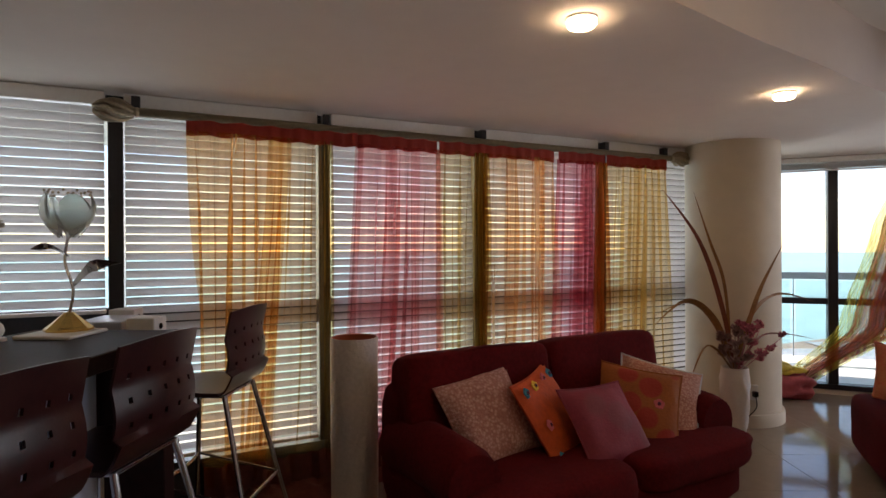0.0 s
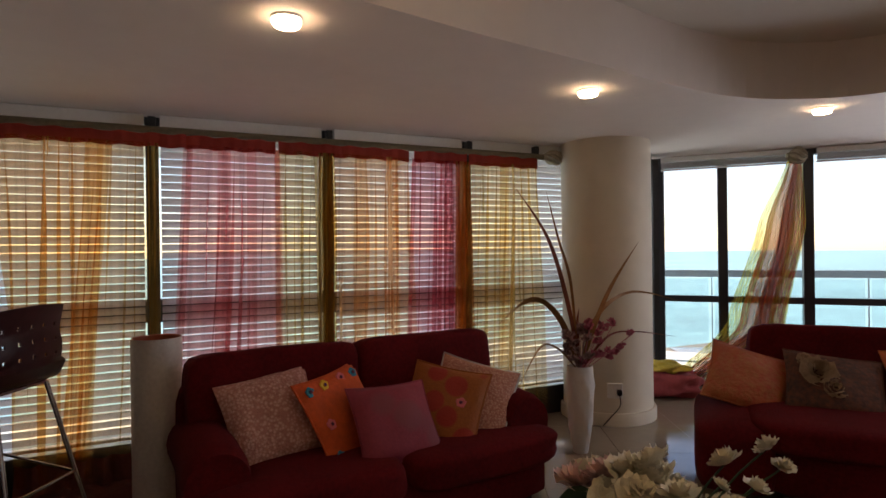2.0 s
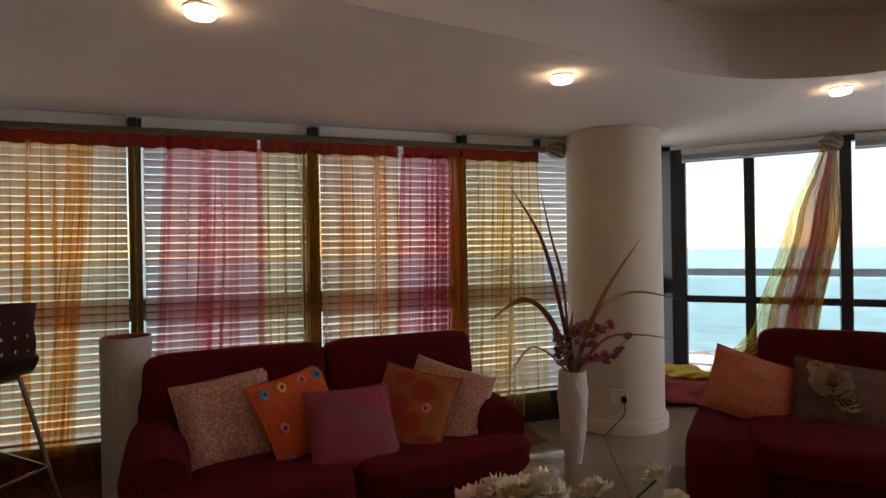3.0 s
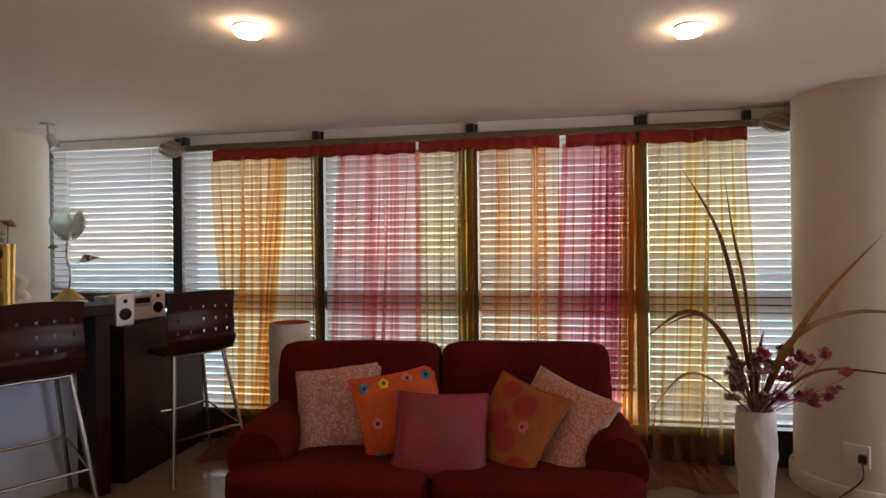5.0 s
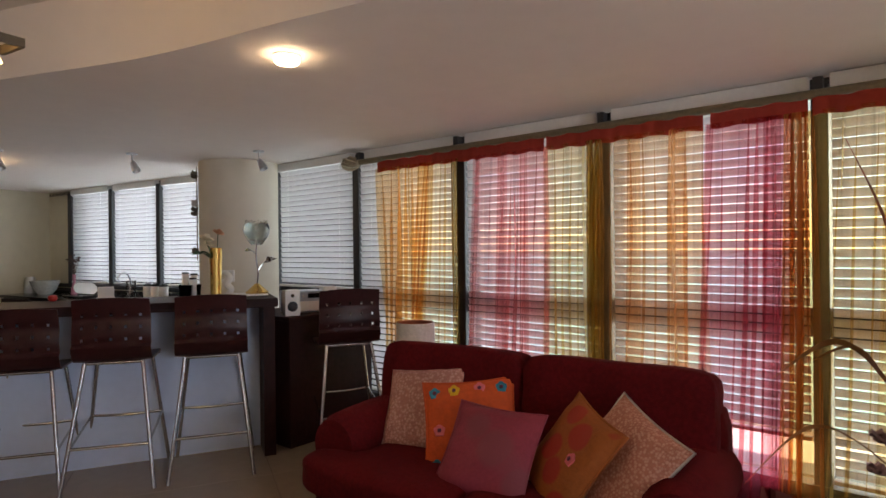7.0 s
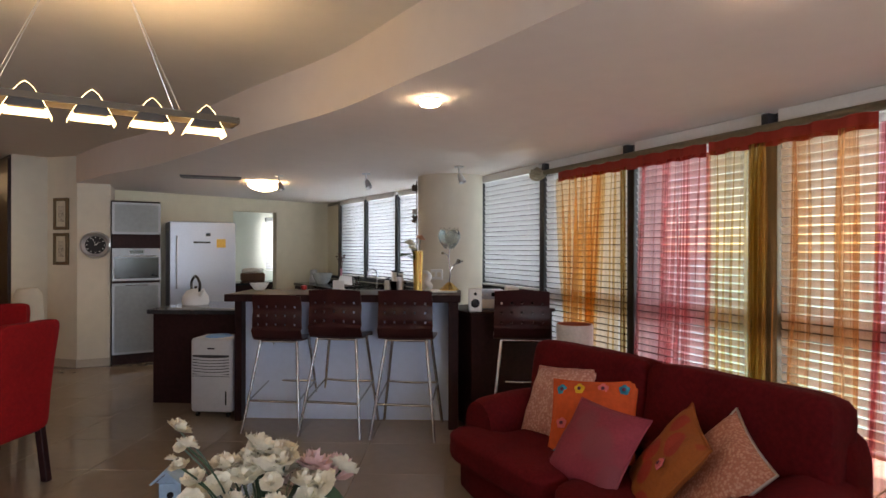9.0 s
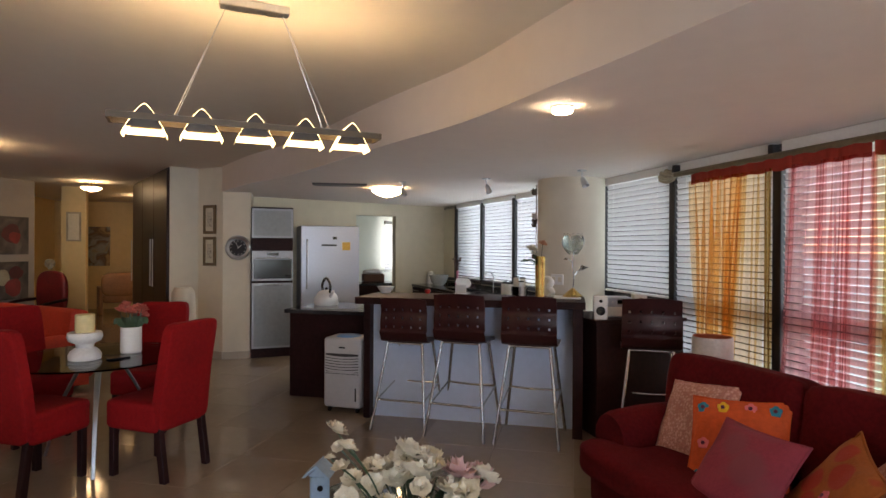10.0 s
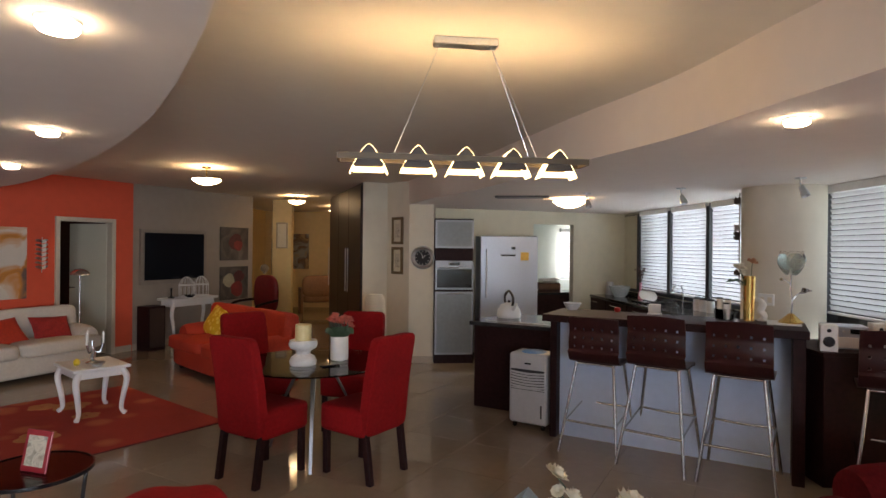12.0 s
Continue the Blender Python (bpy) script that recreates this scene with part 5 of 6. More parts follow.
part("handle", tube(curve_pts([(0.09, -0.002, 0.95), (0.09, -0.05, 1.0), (0.09, -0.055, 1.3), (0.09, -0.05, 1.60), (0.09, -0.002, 1.65)], 6), 0.012, 10), STEEL, fridge, "long bar handle", True)
part("note", box(0.60, -0.004, 1.50, 0.72, 0.0, 1.62), mat("yellow_note_paper", (0.72, 0.46, 0.10), 0.8), fridge, "yellow paper note")
part("magnet", box(0.30, -0.006, 1.56, 0.52, 0.0, 1.585), BLACK, fridge, "dark magnet strip")
part("magnet", box(0.46, -0.005, 1.66, 0.52, 0.0, 1.70), BLACK, fridge)
part("plinth", box(0.02, 0.06, 0.0, 0.84, 0.6, 0.04), BLACK, fridge)

hb = thing("cooktop", pose(-2.90, 1.31, 0.90, 0, 0, 61), "black glass cooktop set in the island", "cooktop")
part("glass_plate", box(0.10, 0.10, 0.0, 0.86, 0.62, 0.006, 0.002, 1), BLACK, hb)
part("rim", box(0.09, 0.085, 0.0, 0.87, 0.099, 0.008), STEEL, hb)
kt = thing("whistling_kettle", pose(-3.22, 1.70, 0.906, 0, 0, 200) @ Matrix.Scale(1.25, 4), "white enamel whistling kettle with a black handle", "kettle")
part("body", lathe([(0.0, 0.0), (0.10, 0.0), (0.108, 0.02), (0.10, 0.07), (0.07, 0.115), (0.03, 0.13), (0.0, 0.132)], 32), WHITE, kt, "white enamel body", True)
part("handle", tube(curve_pts([(0.075, 0, 0.11), (0.085, 0, 0.18), (0.0, 0, 0.235), (-0.085, 0, 0.18), (-0.075, 0, 0.11)], 6), 0.011, 8), BLACK, kt, "black arched handle", True)
part("spout", tube([(-0.08, 0, 0.07), (-0.13, 0, 0.115), (-0.155, 0, 0.13)], [0.018, 0.013, 0.012], 10), WHITE, kt, "", True)
part("lid_knob", lathe([(0.0, 0.155), (0.012, 0.15), (0.012, 0.14), (0.006, 0.13), (0.0, 0.13)], 12), BLACK, kt, "", True)

COOLW = mat("grey_white_plastic", (0.48, 0.49, 0.51), 0.45, vary=0.06)
ac = thing("air_cooler", BAR @ pose(-0.34, 0.12, 0, 0, 0, -3), "white portable air cooler on castors beside the bar", "air cooler")
part("body", box(-0.19, -0.15, 0.05, 0.19, 0.15, 0.70, 0.03, 4), COOLW, ac, "", True)
part("control_panel", lathe([(0.0, 0.012), (0.10, 0.010), (0.12, 0.0)], 28), mat("sky_blue_plastic", (0.10, 0.30, 0.62), 0.4), ac, "sky blue control dome", True, pose(0.0, 0.0, 0.70, 0, 0, 0))
gr = part("grille", box(-0.165, -0.156, 0.385, 0.165, -0.148, 0.555), mat("dark_grey_plastic", (0.03, 0.03, 0.034), 0.5), ac, "dark louvre opening")
lv_ = None
for k in range(6):
    if lv_ is None:
        bm = bmesh.new()
        rows = [[bm.verts.new((x, y - 0.006 * (1 - (x / 0.17) ** 2), z - 0.012 * (1 - (x / 0.17) ** 2))) for y, z in ((-0.158, 0.0), (-0.158, 0.016), (-0.151, 0.018), (-0.151, 0.002))] for x in (-0.168, -0.11, -0.05, 0.0, 0.05, 0.11, 0.168)]
        for a, b in zip(rows, rows[1:]):
            for i in range(4):
                bm.faces.new((a[i], a[(i + 1) % 4], b[(i + 1) % 4], b[i]))
        lv_ = part("louvre", bm, COOLW, gr, "", True, pose(0, 0, 0.395))
    else:
        again(lv_, "louvre", gr, pose(0, 0, 0.395 + k * 0.0255))
part("water_gauge", box(0.13, -0.153, 0.12, 0.142, -0.149, 0.24), BLACK, ac)
part("logo", box(-0.03, -0.153, 0.605, 0.03, -0.149, 0.617), BLACK, ac)
part("panel_seam", box(-0.17, -0.152, 0.366, 0.17, -0.149, 0.370), BLACK, ac)
for sx in (-1, 1):
    for sy in (-1, 1):
        part("castor", lathe([(0.0, -0.012), (0.022, -0.012), (0.025, 0.0), (0.022, 0.012), (0.0, 0.012)], 14), BLACK, ac, "", True, pose(sx * 0.14, sy * 0.11, 0.027, 0, 90, 0))

# run of base units and worktop under the kitchen window
KM = pose(KA.x, KA.y, 0, 0, 0, kang)
for k in range(5):
    u = thing("base_unit", KM @ pose(0.30 + k * 0.80, -0.66, 0), "dark wenge kitchen base unit under the window", "cabinet", "base units")
    part("body", box(0.0, 0.03, 0.10, 0.79, 0.62, 0.86), WOOD, u)
    d = part("door", box(0.005, 0.0, 0.12, 0.785, 0.028, 0.85, 0.003, 1), WOOD, u)
    part("handle", tube([(0.25, -0.03, 0.80), (0.54, -0.03, 0.80)], 0.006, 8), CHROME, d, "", True)
wt = thing("kitchen_worktop", KM, "long black stone worktop under the kitchen window", "worktop")
part("slab", box(0.28, -0.68, 0.86, 4.35, -0.005, 0.90, 0.004, 1), STONE, wt)
part("upstand", box(0.28, -0.03, 0.90, 4.35, -0.005, 0.96), STONE, wt)
kj = thing("electric_kettle", KM @ pose(0.50, -0.34, 0.90), "steel electric kettle with a black handle", "kettle")
part("body", lathe([(0.0, 0.0), (0.075, 0.0), (0.078, 0.02), (0.06, 0.20), (0.05, 0.22), (0.0, 0.225)], 24), STEEL, kj, "", True)
part("handle", tube(curve_pts([(-0.05, 0, 0.21), (-0.11, 0, 0.20), (-0.12, 0, 0.12), (-0.075, 0, 0.04)], 6), 0.012, 8), BLACK, kj, "", True)
gb = thing("glass_bowl", KM @ pose(0.95, -0.36, 0.90), "large clear glass bowl on the worktop", "bowl")
part("body", lathe([(0.0, 0.0), (0.08, 0.0), (0.13, 0.06), (0.17, 0.17), (0.175, 0.18), (0.165, 0.18), (0.12, 0.07), (0.0, 0.012)], 32), mat("clear_cut_glass", (0.55, 0.6, 0.6), 0.15, vary=0.2), gb, "", True)
pk = thing("pink_vase", KM @ pose(1.32, -0.18, 0.90), "slim pink glass vase with a sprig of dried flowers", "vase")
part("body", lathe([(0.0, 0.0), (0.04, 0.0), (0.035, 0.08), (0.018, 0.15), (0.022, 0.26), (0.018, 0.26), (0.0, 0.1)], 20), mat("pink_glass", (0.62, 0.25, 0.34), 0.2), pk, "", True)
bm = bmesh.new()
for k in range(16):
    e = Vector((rng.uniform(-0.12, 0.12), rng.uniform(-0.05, 0.05), rng.uniform(0.36, 0.50)))
    tube([(0, 0, 0.22), tuple(e)], 0.002, 4, bm)
    petals(bm, e, 0.03, rng)
part("flower_sprig", bm, mat("dried_brown_flower", (0.10, 0.05, 0.04), 0.8), pk, "", True)
for k, x in enumerate((3.0, 3.14, 3.30)):
    jr = thing("storage_jar", KM @ pose(x, -0.20, 0.90), "white storage jar with a dark lid on the worktop", "jar", "jars on the worktop")
    part("body", lathe([(0.0, 0.0), (0.05, 0.0), (0.052, 0.15), (0.0, 0.15)], 20), WHITE, jr, "", True)
    part("lid", lathe([(0.0, 0.18), (0.02, 0.18), (0.05, 0.165), (0.053, 0.15), (0.0, 0.15)], 20), BLACK, jr, "", True)
dr = thing("dish_rack", KM @ pose(1.95, -0.36, 0.90), "black wire dish rack with plates on the worktop", "dish rack")
part("tray", box(-0.24, -0.16, 0.0, 0.24, 0.16, 0.025, 0.01), BLACK, dr)
for k in range(4):
    part("plate", lathe([(0.0, 0.0), (0.035, 0.002), (0.07, 0.012), (0.072, 0.015), (0.035, 0.007), (0.0, 0.005)], 24), WHITE, dr, "", True, pose(-0.15 + k * 0.09, 0, 0.10, 0, 72))
tp = thing("kitchen_tap", KM @ pose(2.5, -0.12, 0.90), "chrome swan-neck kitchen tap", "tap")
part("spout", tube(curve_pts([(0, 0, 0), (0, 0, 0.22), (0, -0.06, 0.29), (0, -0.14, 0.26), (0, -0.15, 0.20)], 6), 0.011, 10), CHROME, tp, "", True)
part("lever", tube([(0.0, 0, 0.04), (0.07, 0, 0.07)], 0.006, 8), CHROME, tp, "", True)

# scullery seen through the doorway
sc = thing("scullery_counter", pose(-7.75, 3.0, 0, 0, 0, -70), "dark scullery counter with stacked dishes", "cabinet")
part("body", box(-0.9, 0.0, 0.0, 0.8, 0.55, 0.86), WOOD, sc)
part("worktop", box(-0.92, -0.02, 0.86, 0.82, 0.57, 0.90), STONE, sc)
part("appliance", box(-0.1, -0.03, 0.1, 0.35, 0.0, 0.82), WHITE, sc, "white appliance front")
dish = thing("dish_stack", pose(-7.70, 2.85, 0.90), "stack of dishes on the scullery counter", "dishes")
part("basket", box(-0.15, -0.2, 0.0, 0.15, 0.2, 0.14, 0.02), mat("brown_wicker", (0.16, 0.08, 0.05), 0.8, bump=0.4), dish)
part("cloth", soft_box(0.26, 0.36, 0.1, 2.5, 8, 0.3, 2.0, at=(0, 0, 0.13)), WHITE, dish, "", True)
blind(-0.28, 0.28, 1.05, 2.1, pose(-8.60, 3.47, 0, 0, 0, -75))

# ---- pillar: clock and frames ----
ck = thing("wall_clock", pose(-5.118, 0.62, 1.53, 0, 0, 90), "round steel wall clock with a black face", "clock")
part("rim", lathe([(0.0, 0.0), (0.17, 0.0), (0.172, 0.02), (0.15, 0.045), (0.115, 0.03), (0.115, 0.022), (0.0, 0.022)], 40), STEEL, ck, "", True, pose(0, 0, 0, 90))
part("face", lathe([(0.0, 0.026), (0.114, 0.026), (0.114, 0.023)], 40), mat("matt_black_dial", (0.012, 0.012, 0.013), 0.7), ck, "black clock face", True, pose(0, 0, 0, 90))
for a, l, w in ((50, 0.06, 0.006), (-20, 0.085, 0.004)):
    part("clock_hand", box(-w / 2, -0.031, -0.01, w / 2, -0.028, l), WHITE, ck, "", False, pose(0, 0, 0, 0, a, 0))
for k in range(12):
    part("hour_mark", box(-0.004, -0.030, 0.088, 0.004, -0.0275, 0.106), WHITE, ck, "", False, pose(0, 0, 0, 0, 30 * k, 0))


def picture(m, w, h, material, label, rim=None, rimw=0.03, deep=0.03, cat="painting", mount=None):
    """A flat picture facing -y, its lower left corner at the origin of m."""
    p = thing("picture", m, label, cat, "pictures on the walls")
    if rim:
        bm = bmesh.new()
        for a in ((0, 0, rimw, h), (w - rimw, 0, w, h), (rimw, 0, w - rimw, rimw), (rimw, h - rimw, w - rimw, h)):
            box(a[0], -deep, a[1], a[2], 0, a[3], 0.004, 1, bm)
        part("picture_frame", bm, rim, p)
        part("canvas", box(rimw, -deep * 0.5, rimw, w - rimw, -0.002, h - rimw), material, p)
        if mount:
            part("mount", box(w * 0.3, -deep * 0.55, h * 0.25, w * 0.7, -deep * 0.5, h * 0.75), mount, p)
    else:
        part("canvas", box(0, -deep, 0, w, 0, h, 0.003, 1), material, p)
    return p


def daub(name, cols, scale, dist=1.2):
    m = bpy.data.materials.new(name)
    m.use_nodes = True
    t = m.node_tree
    b = t.nodes["Principled BSDF"]
    b.inputs["Roughness"].default_value = 0.7
    tc, no, rp = (t.nodes.new(k) for k in ("ShaderNodeTexCoord", "ShaderNodeTexNoise", "ShaderNodeValToRGB"))
    no.inputs["Scale"].default_value, no.inputs["Distortion"].default_value, no.inputs["Detail"].default_value = scale, dist, 3
    t.links.new(tc.outputs["Object"], no.inputs["Vector"])
    t.links.new(no.outputs["Fac"], rp.inputs["Fac"])
    e = rp.color_ramp.elements
    e[0].position, e[0].color = 0.30, (*cols[0], 1)
    e[1].position, e[1].color = 0.70, (*cols[-1], 1)
    for k, c in enumerate(cols[1:-1]):
        e.new(0.30 + 0.40 * (k + 1) / (len(cols) - 1)).color = (*c, 1)
    t.links.new(rp.outputs["Color"], b.inputs["Base Color"])
    return m


pillar_ang = math.degrees(math.atan2(PA[1] - PB[1], PA[0] - PB[0]))
PAPERM = mat("cream_mount_card", (0.66, 0.60, 0.46), 0.8)
DARKGILT = mat("dark_aged_gilt", (0.16, 0.11, 0.05), 0.4, 0.5, vary=0.3)
SKETCH = daub("small_sketch", [(0.3, 0.26, 0.2), (0.6, 0.54, 0.42), (0.16, 0.14, 0.12)], 14)
for z in (1.72, 1.28):
    picture(pose(PB[0], PB[1], z, 0, 0, pillar_ang) @ pose(0.13, -0.003, 0), 0.24, 0.40, PAPERM, "small sketch in a dark aged gilt frame", DARKGILT, 0.04, 0.03, "picture", SKETCH)
wv = thing("white_floor_urn", pose(-4.75, -0.02, 0), "tall rounded white ceramic urn beside the wall", "urn")
part("body", lathe([(0.0, 0.0), (0.12, 0.0), (0.15, 0.2), (0.16, 0.6), (0.14, 0.95), (0.10, 1.02), (0.0, 1.03)], 32), CREAM, wv, "", True)

# wardrobe doors
for k in range(3):
    x0 = 0.02 + k * 0.9
    d = part("door", box(x0, 0.0, 0.06, x0 + 0.88, 0.02, HIGH - 0.05, 0.003, 1), WARDW, ward)
    part("handle", tube([(x0 + (0.80 if k % 2 == 0 else 0.08), 0.05, 0.95), (x0 + (0.80 if k % 2 == 0 else 0.08), 0.05, 1.65)], 0.008, 8), STEEL, d, "long steel bar handle", True)

# ---- dining group ----
TC = (-1.38, -0.02)
TABLELEG = mat("dull_chrome_leg", (0.30, 0.30, 0.31), 0.34, 1.0, vary=0.06)
dt = thing("dining_table", pose(TC[0], TC[1], 0), "round glass dining table on splayed chrome legs", "table")
part("tabletop", lathe([(0.0, 0.738), (0.595, 0.738), (0.60, 0.744), (0.595, 0.75), (0.0, 0.75)], 64), TABLEGL, dt, "clear glass top", True)
part("top_plate", lathe([(0.0, 0.722), (0.16, 0.722), (0.16, 0.737), (0.0, 0.737)], 32), CHROME, dt, "", True)
for k in range(3):
    a = radians(10 + 120 * k)
    for w in (-0.03, 0.0, 0.03):
        bm = tube(curve_pts([(0.12 * math.cos(a + w * 4), 0.12 * math.sin(a + w * 4), 0.722), (0.30 * math.cos(a + w), 0.30 * math.sin(a + w), 0.4), (0.43 * math.cos(a + w * 0.4), 0.43 * math.sin(a + w * 0.4), 0.0)], 6), 0.008, 8)
        part("leg", bm, TABLELEG, dt, "", True)


def dining_chair():
    c = thing("dining_chair", Matrix.Identity(4), "high-back dining chair in a scarlet fabric cover", "chair", "chairs round the table")
    part("seat", soft_box(0.46, 0.46, 0.20, 11, 10, 0.008, 1.0, at=(0, 0.0, 0.32)), REDCLOTH, c, "", True)
    bm = soft_box(0.45, 0.085, 0.70, 13, 12, 0.008, 2.0)
    for v in bm.verts:
        v.co.y -= 0.10 * max(0.0, v.co.z / 0.7) ** 1.5
        v.co.x *= 1 - 0.05 * v.co.z / 0.7
    part("backrest", bm, REDCLOTH, c, "", True, pose(0, -0.20, 0.34))
    for sx in (-1, 1):
        part("leg", box(-0.022, -0.022, 0, 0.022, 0.022, 0.36, 0.004, 1), WOOD, c, "dark wooden leg", False, pose(sx * 0.19, 0.18, 0))
        bm = box(-0.022, -0.024, 0, 0.022, 0.024, 0.36, 0.004, 1)
        for v in bm.verts:
            v.co.y -= 0.05 * (1 - v.co.z / 0.36)
        part("leg", bm, WOOD, c, "dark wooden leg", False, pose(sx * 0.19, -0.20, 0))
    return c


ch = dining_chair()


def facing(x, y, dx, dy):
    return pose(x, y, 0, 0, 0, math.degrees(math.atan2(dy, dx)) - 90)


ch.matrix_basis = facing(-0.98, -0.29, -0.87, 0.49)
copy_thing(ch, facing(-1.07, 0.42, -0.55, -0.83))
copy_thing(ch, facing(-2.0, -0.70, 0.68, 0.73))
copy_thing(ch, facing(-2.10, 0.15, 0.97, -0.2))
MARBLE = mat("white_marble", (0.70, 0.69, 0.67), 0.3, vary=0.12, scale=14)
cb = thing("candle_bowl", pose(-1.24, -0.08, 0.75), "white marble pedestal bowl with a thick cream candle", "candle holder")
part("bowl", lathe([(0.0, 0.0), (0.10, 0.0), (0.105, 0.03), (0.09, 0.06), (0.055, 0.085), (0.06, 0.11), (0.10, 0.13), (0.112, 0.16), (0.105, 0.19), (0.0, 0.19)], 36), MARBLE, cb, "", True)
part("candle", lathe([(0.0, 0.19), (0.062, 0.19), (0.062, 0.31), (0.055, 0.315), (0.0, 0.308)], 28), mat("cream_candle_wax", (0.70, 0.58, 0.30), 0.5), cb, "thick cream candle", True)
fp = thing("flower_pot", pose(-1.46, 0.16, 0.75), "white cylinder pot of coral silk roses", "flower pot")
part("pot", lathe([(0.0, 0.0), (0.068, 0.0), (0.072, 0.01), (0.072, 0.19), (0.065, 0.19), (0.06, 0.05), (0.0, 0.05)], 28), WHITE, fp, "", True)
CORALP = mat("coral_silk_petal", (0.66, 0.17, 0.12), 0.7, vary=0.2)
for k in range(9):
    a = rng.uniform(0, 6.28)
    x, y, z = 0.075 * math.cos(a), 0.075 * math.sin(a), 0.30 + rng.uniform(-0.02, 0.05)
    part("rose", bloom(0.045, rng), CORALP, fp, "", True, pose(x, y, z, rng.uniform(-30, 30), rng.uniform(-30, 30), 0))
    part("stem", tube([(x * 0.4, y * 0.4, 0.08), (x, y, z)], 0.003, 5), LEAF, fp, "", True)
    part("leaf", blade([(x * 0.5, y * 0.5, 0.18), (x * 1.2, y * 1.2, 0.24), (x * 1.5, y * 1.5, 0.21)], 0.018), LEAF, fp, "", True)
ph = thing("mobile_phone", pose(-1.20, 0.14, 0.75, 0, 0, 30), "black mobile phone on the glass table", "phone")
part("body", box(-0.035, -0.07, 0, 0.035, 0.07, 0.012, 0.004), BLACK, ph)
rp_ = thing("red_pouf", pose(0.98, -0.05, 0), "scarlet upholstered pouf on the tiled floor", "pouf")
part("body", soft_box(0.46, 0.46, 0.66, 5, 10, 0.05, 6.0), REDCLOTH, rp_, "", True)

gt = thing("glass_side_table", pose(0.16, -1.18, 0), "small round glass side table with a black rim", "table")
part("tabletop", lathe([(0.0, 0.43), (0.28, 0.43), (0.28, 0.44), (0.0, 0.44)], 40), TABLEGL, gt, "", True)
part("rim", lathe([(0.28, 0.425), (0.29, 0.425), (0.29, 0.445), (0.28, 0.445)], 40), BLACK, gt, "black metal rim", True)
for k in range(3):
    part("leg", tube([(0.25 * math.cos(2.1 * k), 0.25 * math.sin(2.1 * k), 0.43), (0.20 * math.cos(2.1 * k), 0.20 * math.sin(2.1 * k), 0.0)], 0.011, 8), BLACK, gt, "", True)
pfr = thing("photo_frame", pose(0.20, -1.16, 0.44, -12, 0, 75), "small red photo frame standing on the glass table", "photo frame")
part("frame_border", box(-0.09, 0.0, 0.0, 0.09, 0.012, 0.22, 0.003, 1), mat("red_lacquer", (0.34, 0.02, 0.03), 0.3), pfr)
part("print", box(-0.065, -0.003, 0.03, 0.065, 0.0, 0.19), SKETCH, pfr)

# ---- living corner ----
RUGM = patterned("red_floral_wool", (0.33, 0.026, 0.014), (0.46, 0.12, 0.045), 2.4, 0.95, 0.5, (0.18, 0.34))
rg_ang = math.degrees(math.atan2(-0.60, 0.80))
rug = thing("rug", pose(-2.17, -1.07, 0, 0, 0, rg_ang), "red and orange floral wool rug on the tiles", "rug")
bm = box(0.0, -2.15, 0.001, 3.1, 0.0, 0.016, 0.005, 1)
part("rug_body", bm, RUGM, rug)
part("binding", box(-0.012, -2.162, 0.0008, 3.112, 0.012, 0.009, 0.003, 1), mat("dark_red_binding", (0.10, 0.012, 0.01), 0.9), rug)
# loose painted flowers woven into the pile
PETR = mat("ochre_wool", (0.46, 0.20, 0.07), 0.95, bump=0.4, bscale=200)
for k in range(7):
    cx, cy, rr = rng.uniform(0.3, 2.8), rng.uniform(-1.95, -0.25), rng.uniform(0.12, 0.22)
    bm = bmesh.new()
    for j in range(5):
        a = 2 * math.pi * j / 5 + k
        pts = [(cx + rr * (0.5 * math.cos(a) + 0.42 * math.cos(b)), cy + rr * (0.5 * math.sin(a) + 0.42 * math.sin(b))) for b in [2 * math.pi * i / 10 for i in range(10)]]
        prism(pts, 0.012, 0.0172 + 0.0003 * j, bm)
    part("woven_flower", bm, PETR, rug, "ochre woven flower")

wtb = thing("side_table", pose(-2.33, -2.45, 0.016, 0, 0, 50), "white painted side table with cabriole legs on the rug", "table")
part("tabletop", box(-0.30, -0.25, 0.46, 0.30, 0.25, 0.49, 0.008), WHITE, wtb)
part("apron", box(-0.26, -0.21, 0.39, 0.26, 0.21, 0.46, 0.004, 1), WHITE, wtb)
for sx in (-1, 1):
    for sy in (-1, 1):
        pts = [(sx * 0.235, sy * 0.185, 0.44), (sx * 0.27, sy * 0.22, 0.36), (sx * 0.245, sy * 0.195, 0.18), (sx * 0.235, sy * 0.185, 0.06), (sx * 0.265, sy * 0.215, 0.012)]
        part("leg", tube(curve_pts(pts, 5), [0.034 - 0.018 * (i / 20) + 0.006 * (i > 17) for i in range(21)], 10), WHITE, wtb, "", True)
cd = thing("candelabrum", pose(-2.33, -2.45, 0.506), "silver candelabrum with white candles", "candelabrum")
part("stem", lathe([(0.0, 0.0), (0.06, 0.0), (0.06, 0.01), (0.018, 0.03), (0.014, 0.1), (0.024, 0.12), (0.012, 0.15), (0.012, 0.22), (0.0, 0.22)], 20), CHROME, cd, "", True)
for a in (0, 2.1, 4.2):
    part("arm", tube(curve_pts([(0, 0, 0.12), (0.06 * math.cos(a), 0.06 * math.sin(a), 0.11), (0.09 * math.cos(a), 0.09 * math.sin(a), 0.19)], 5), 0.006, 6), CHROME, cd, "", True)
    part("candle", lathe([(0.0, 0.19), (0.011, 0.19), (0.010, 0.31), (0.0, 0.315)], 10, at=(0.09 * math.cos(a), 0.09 * math.sin(a), 0)), WHITE, cd, "white candle", True)
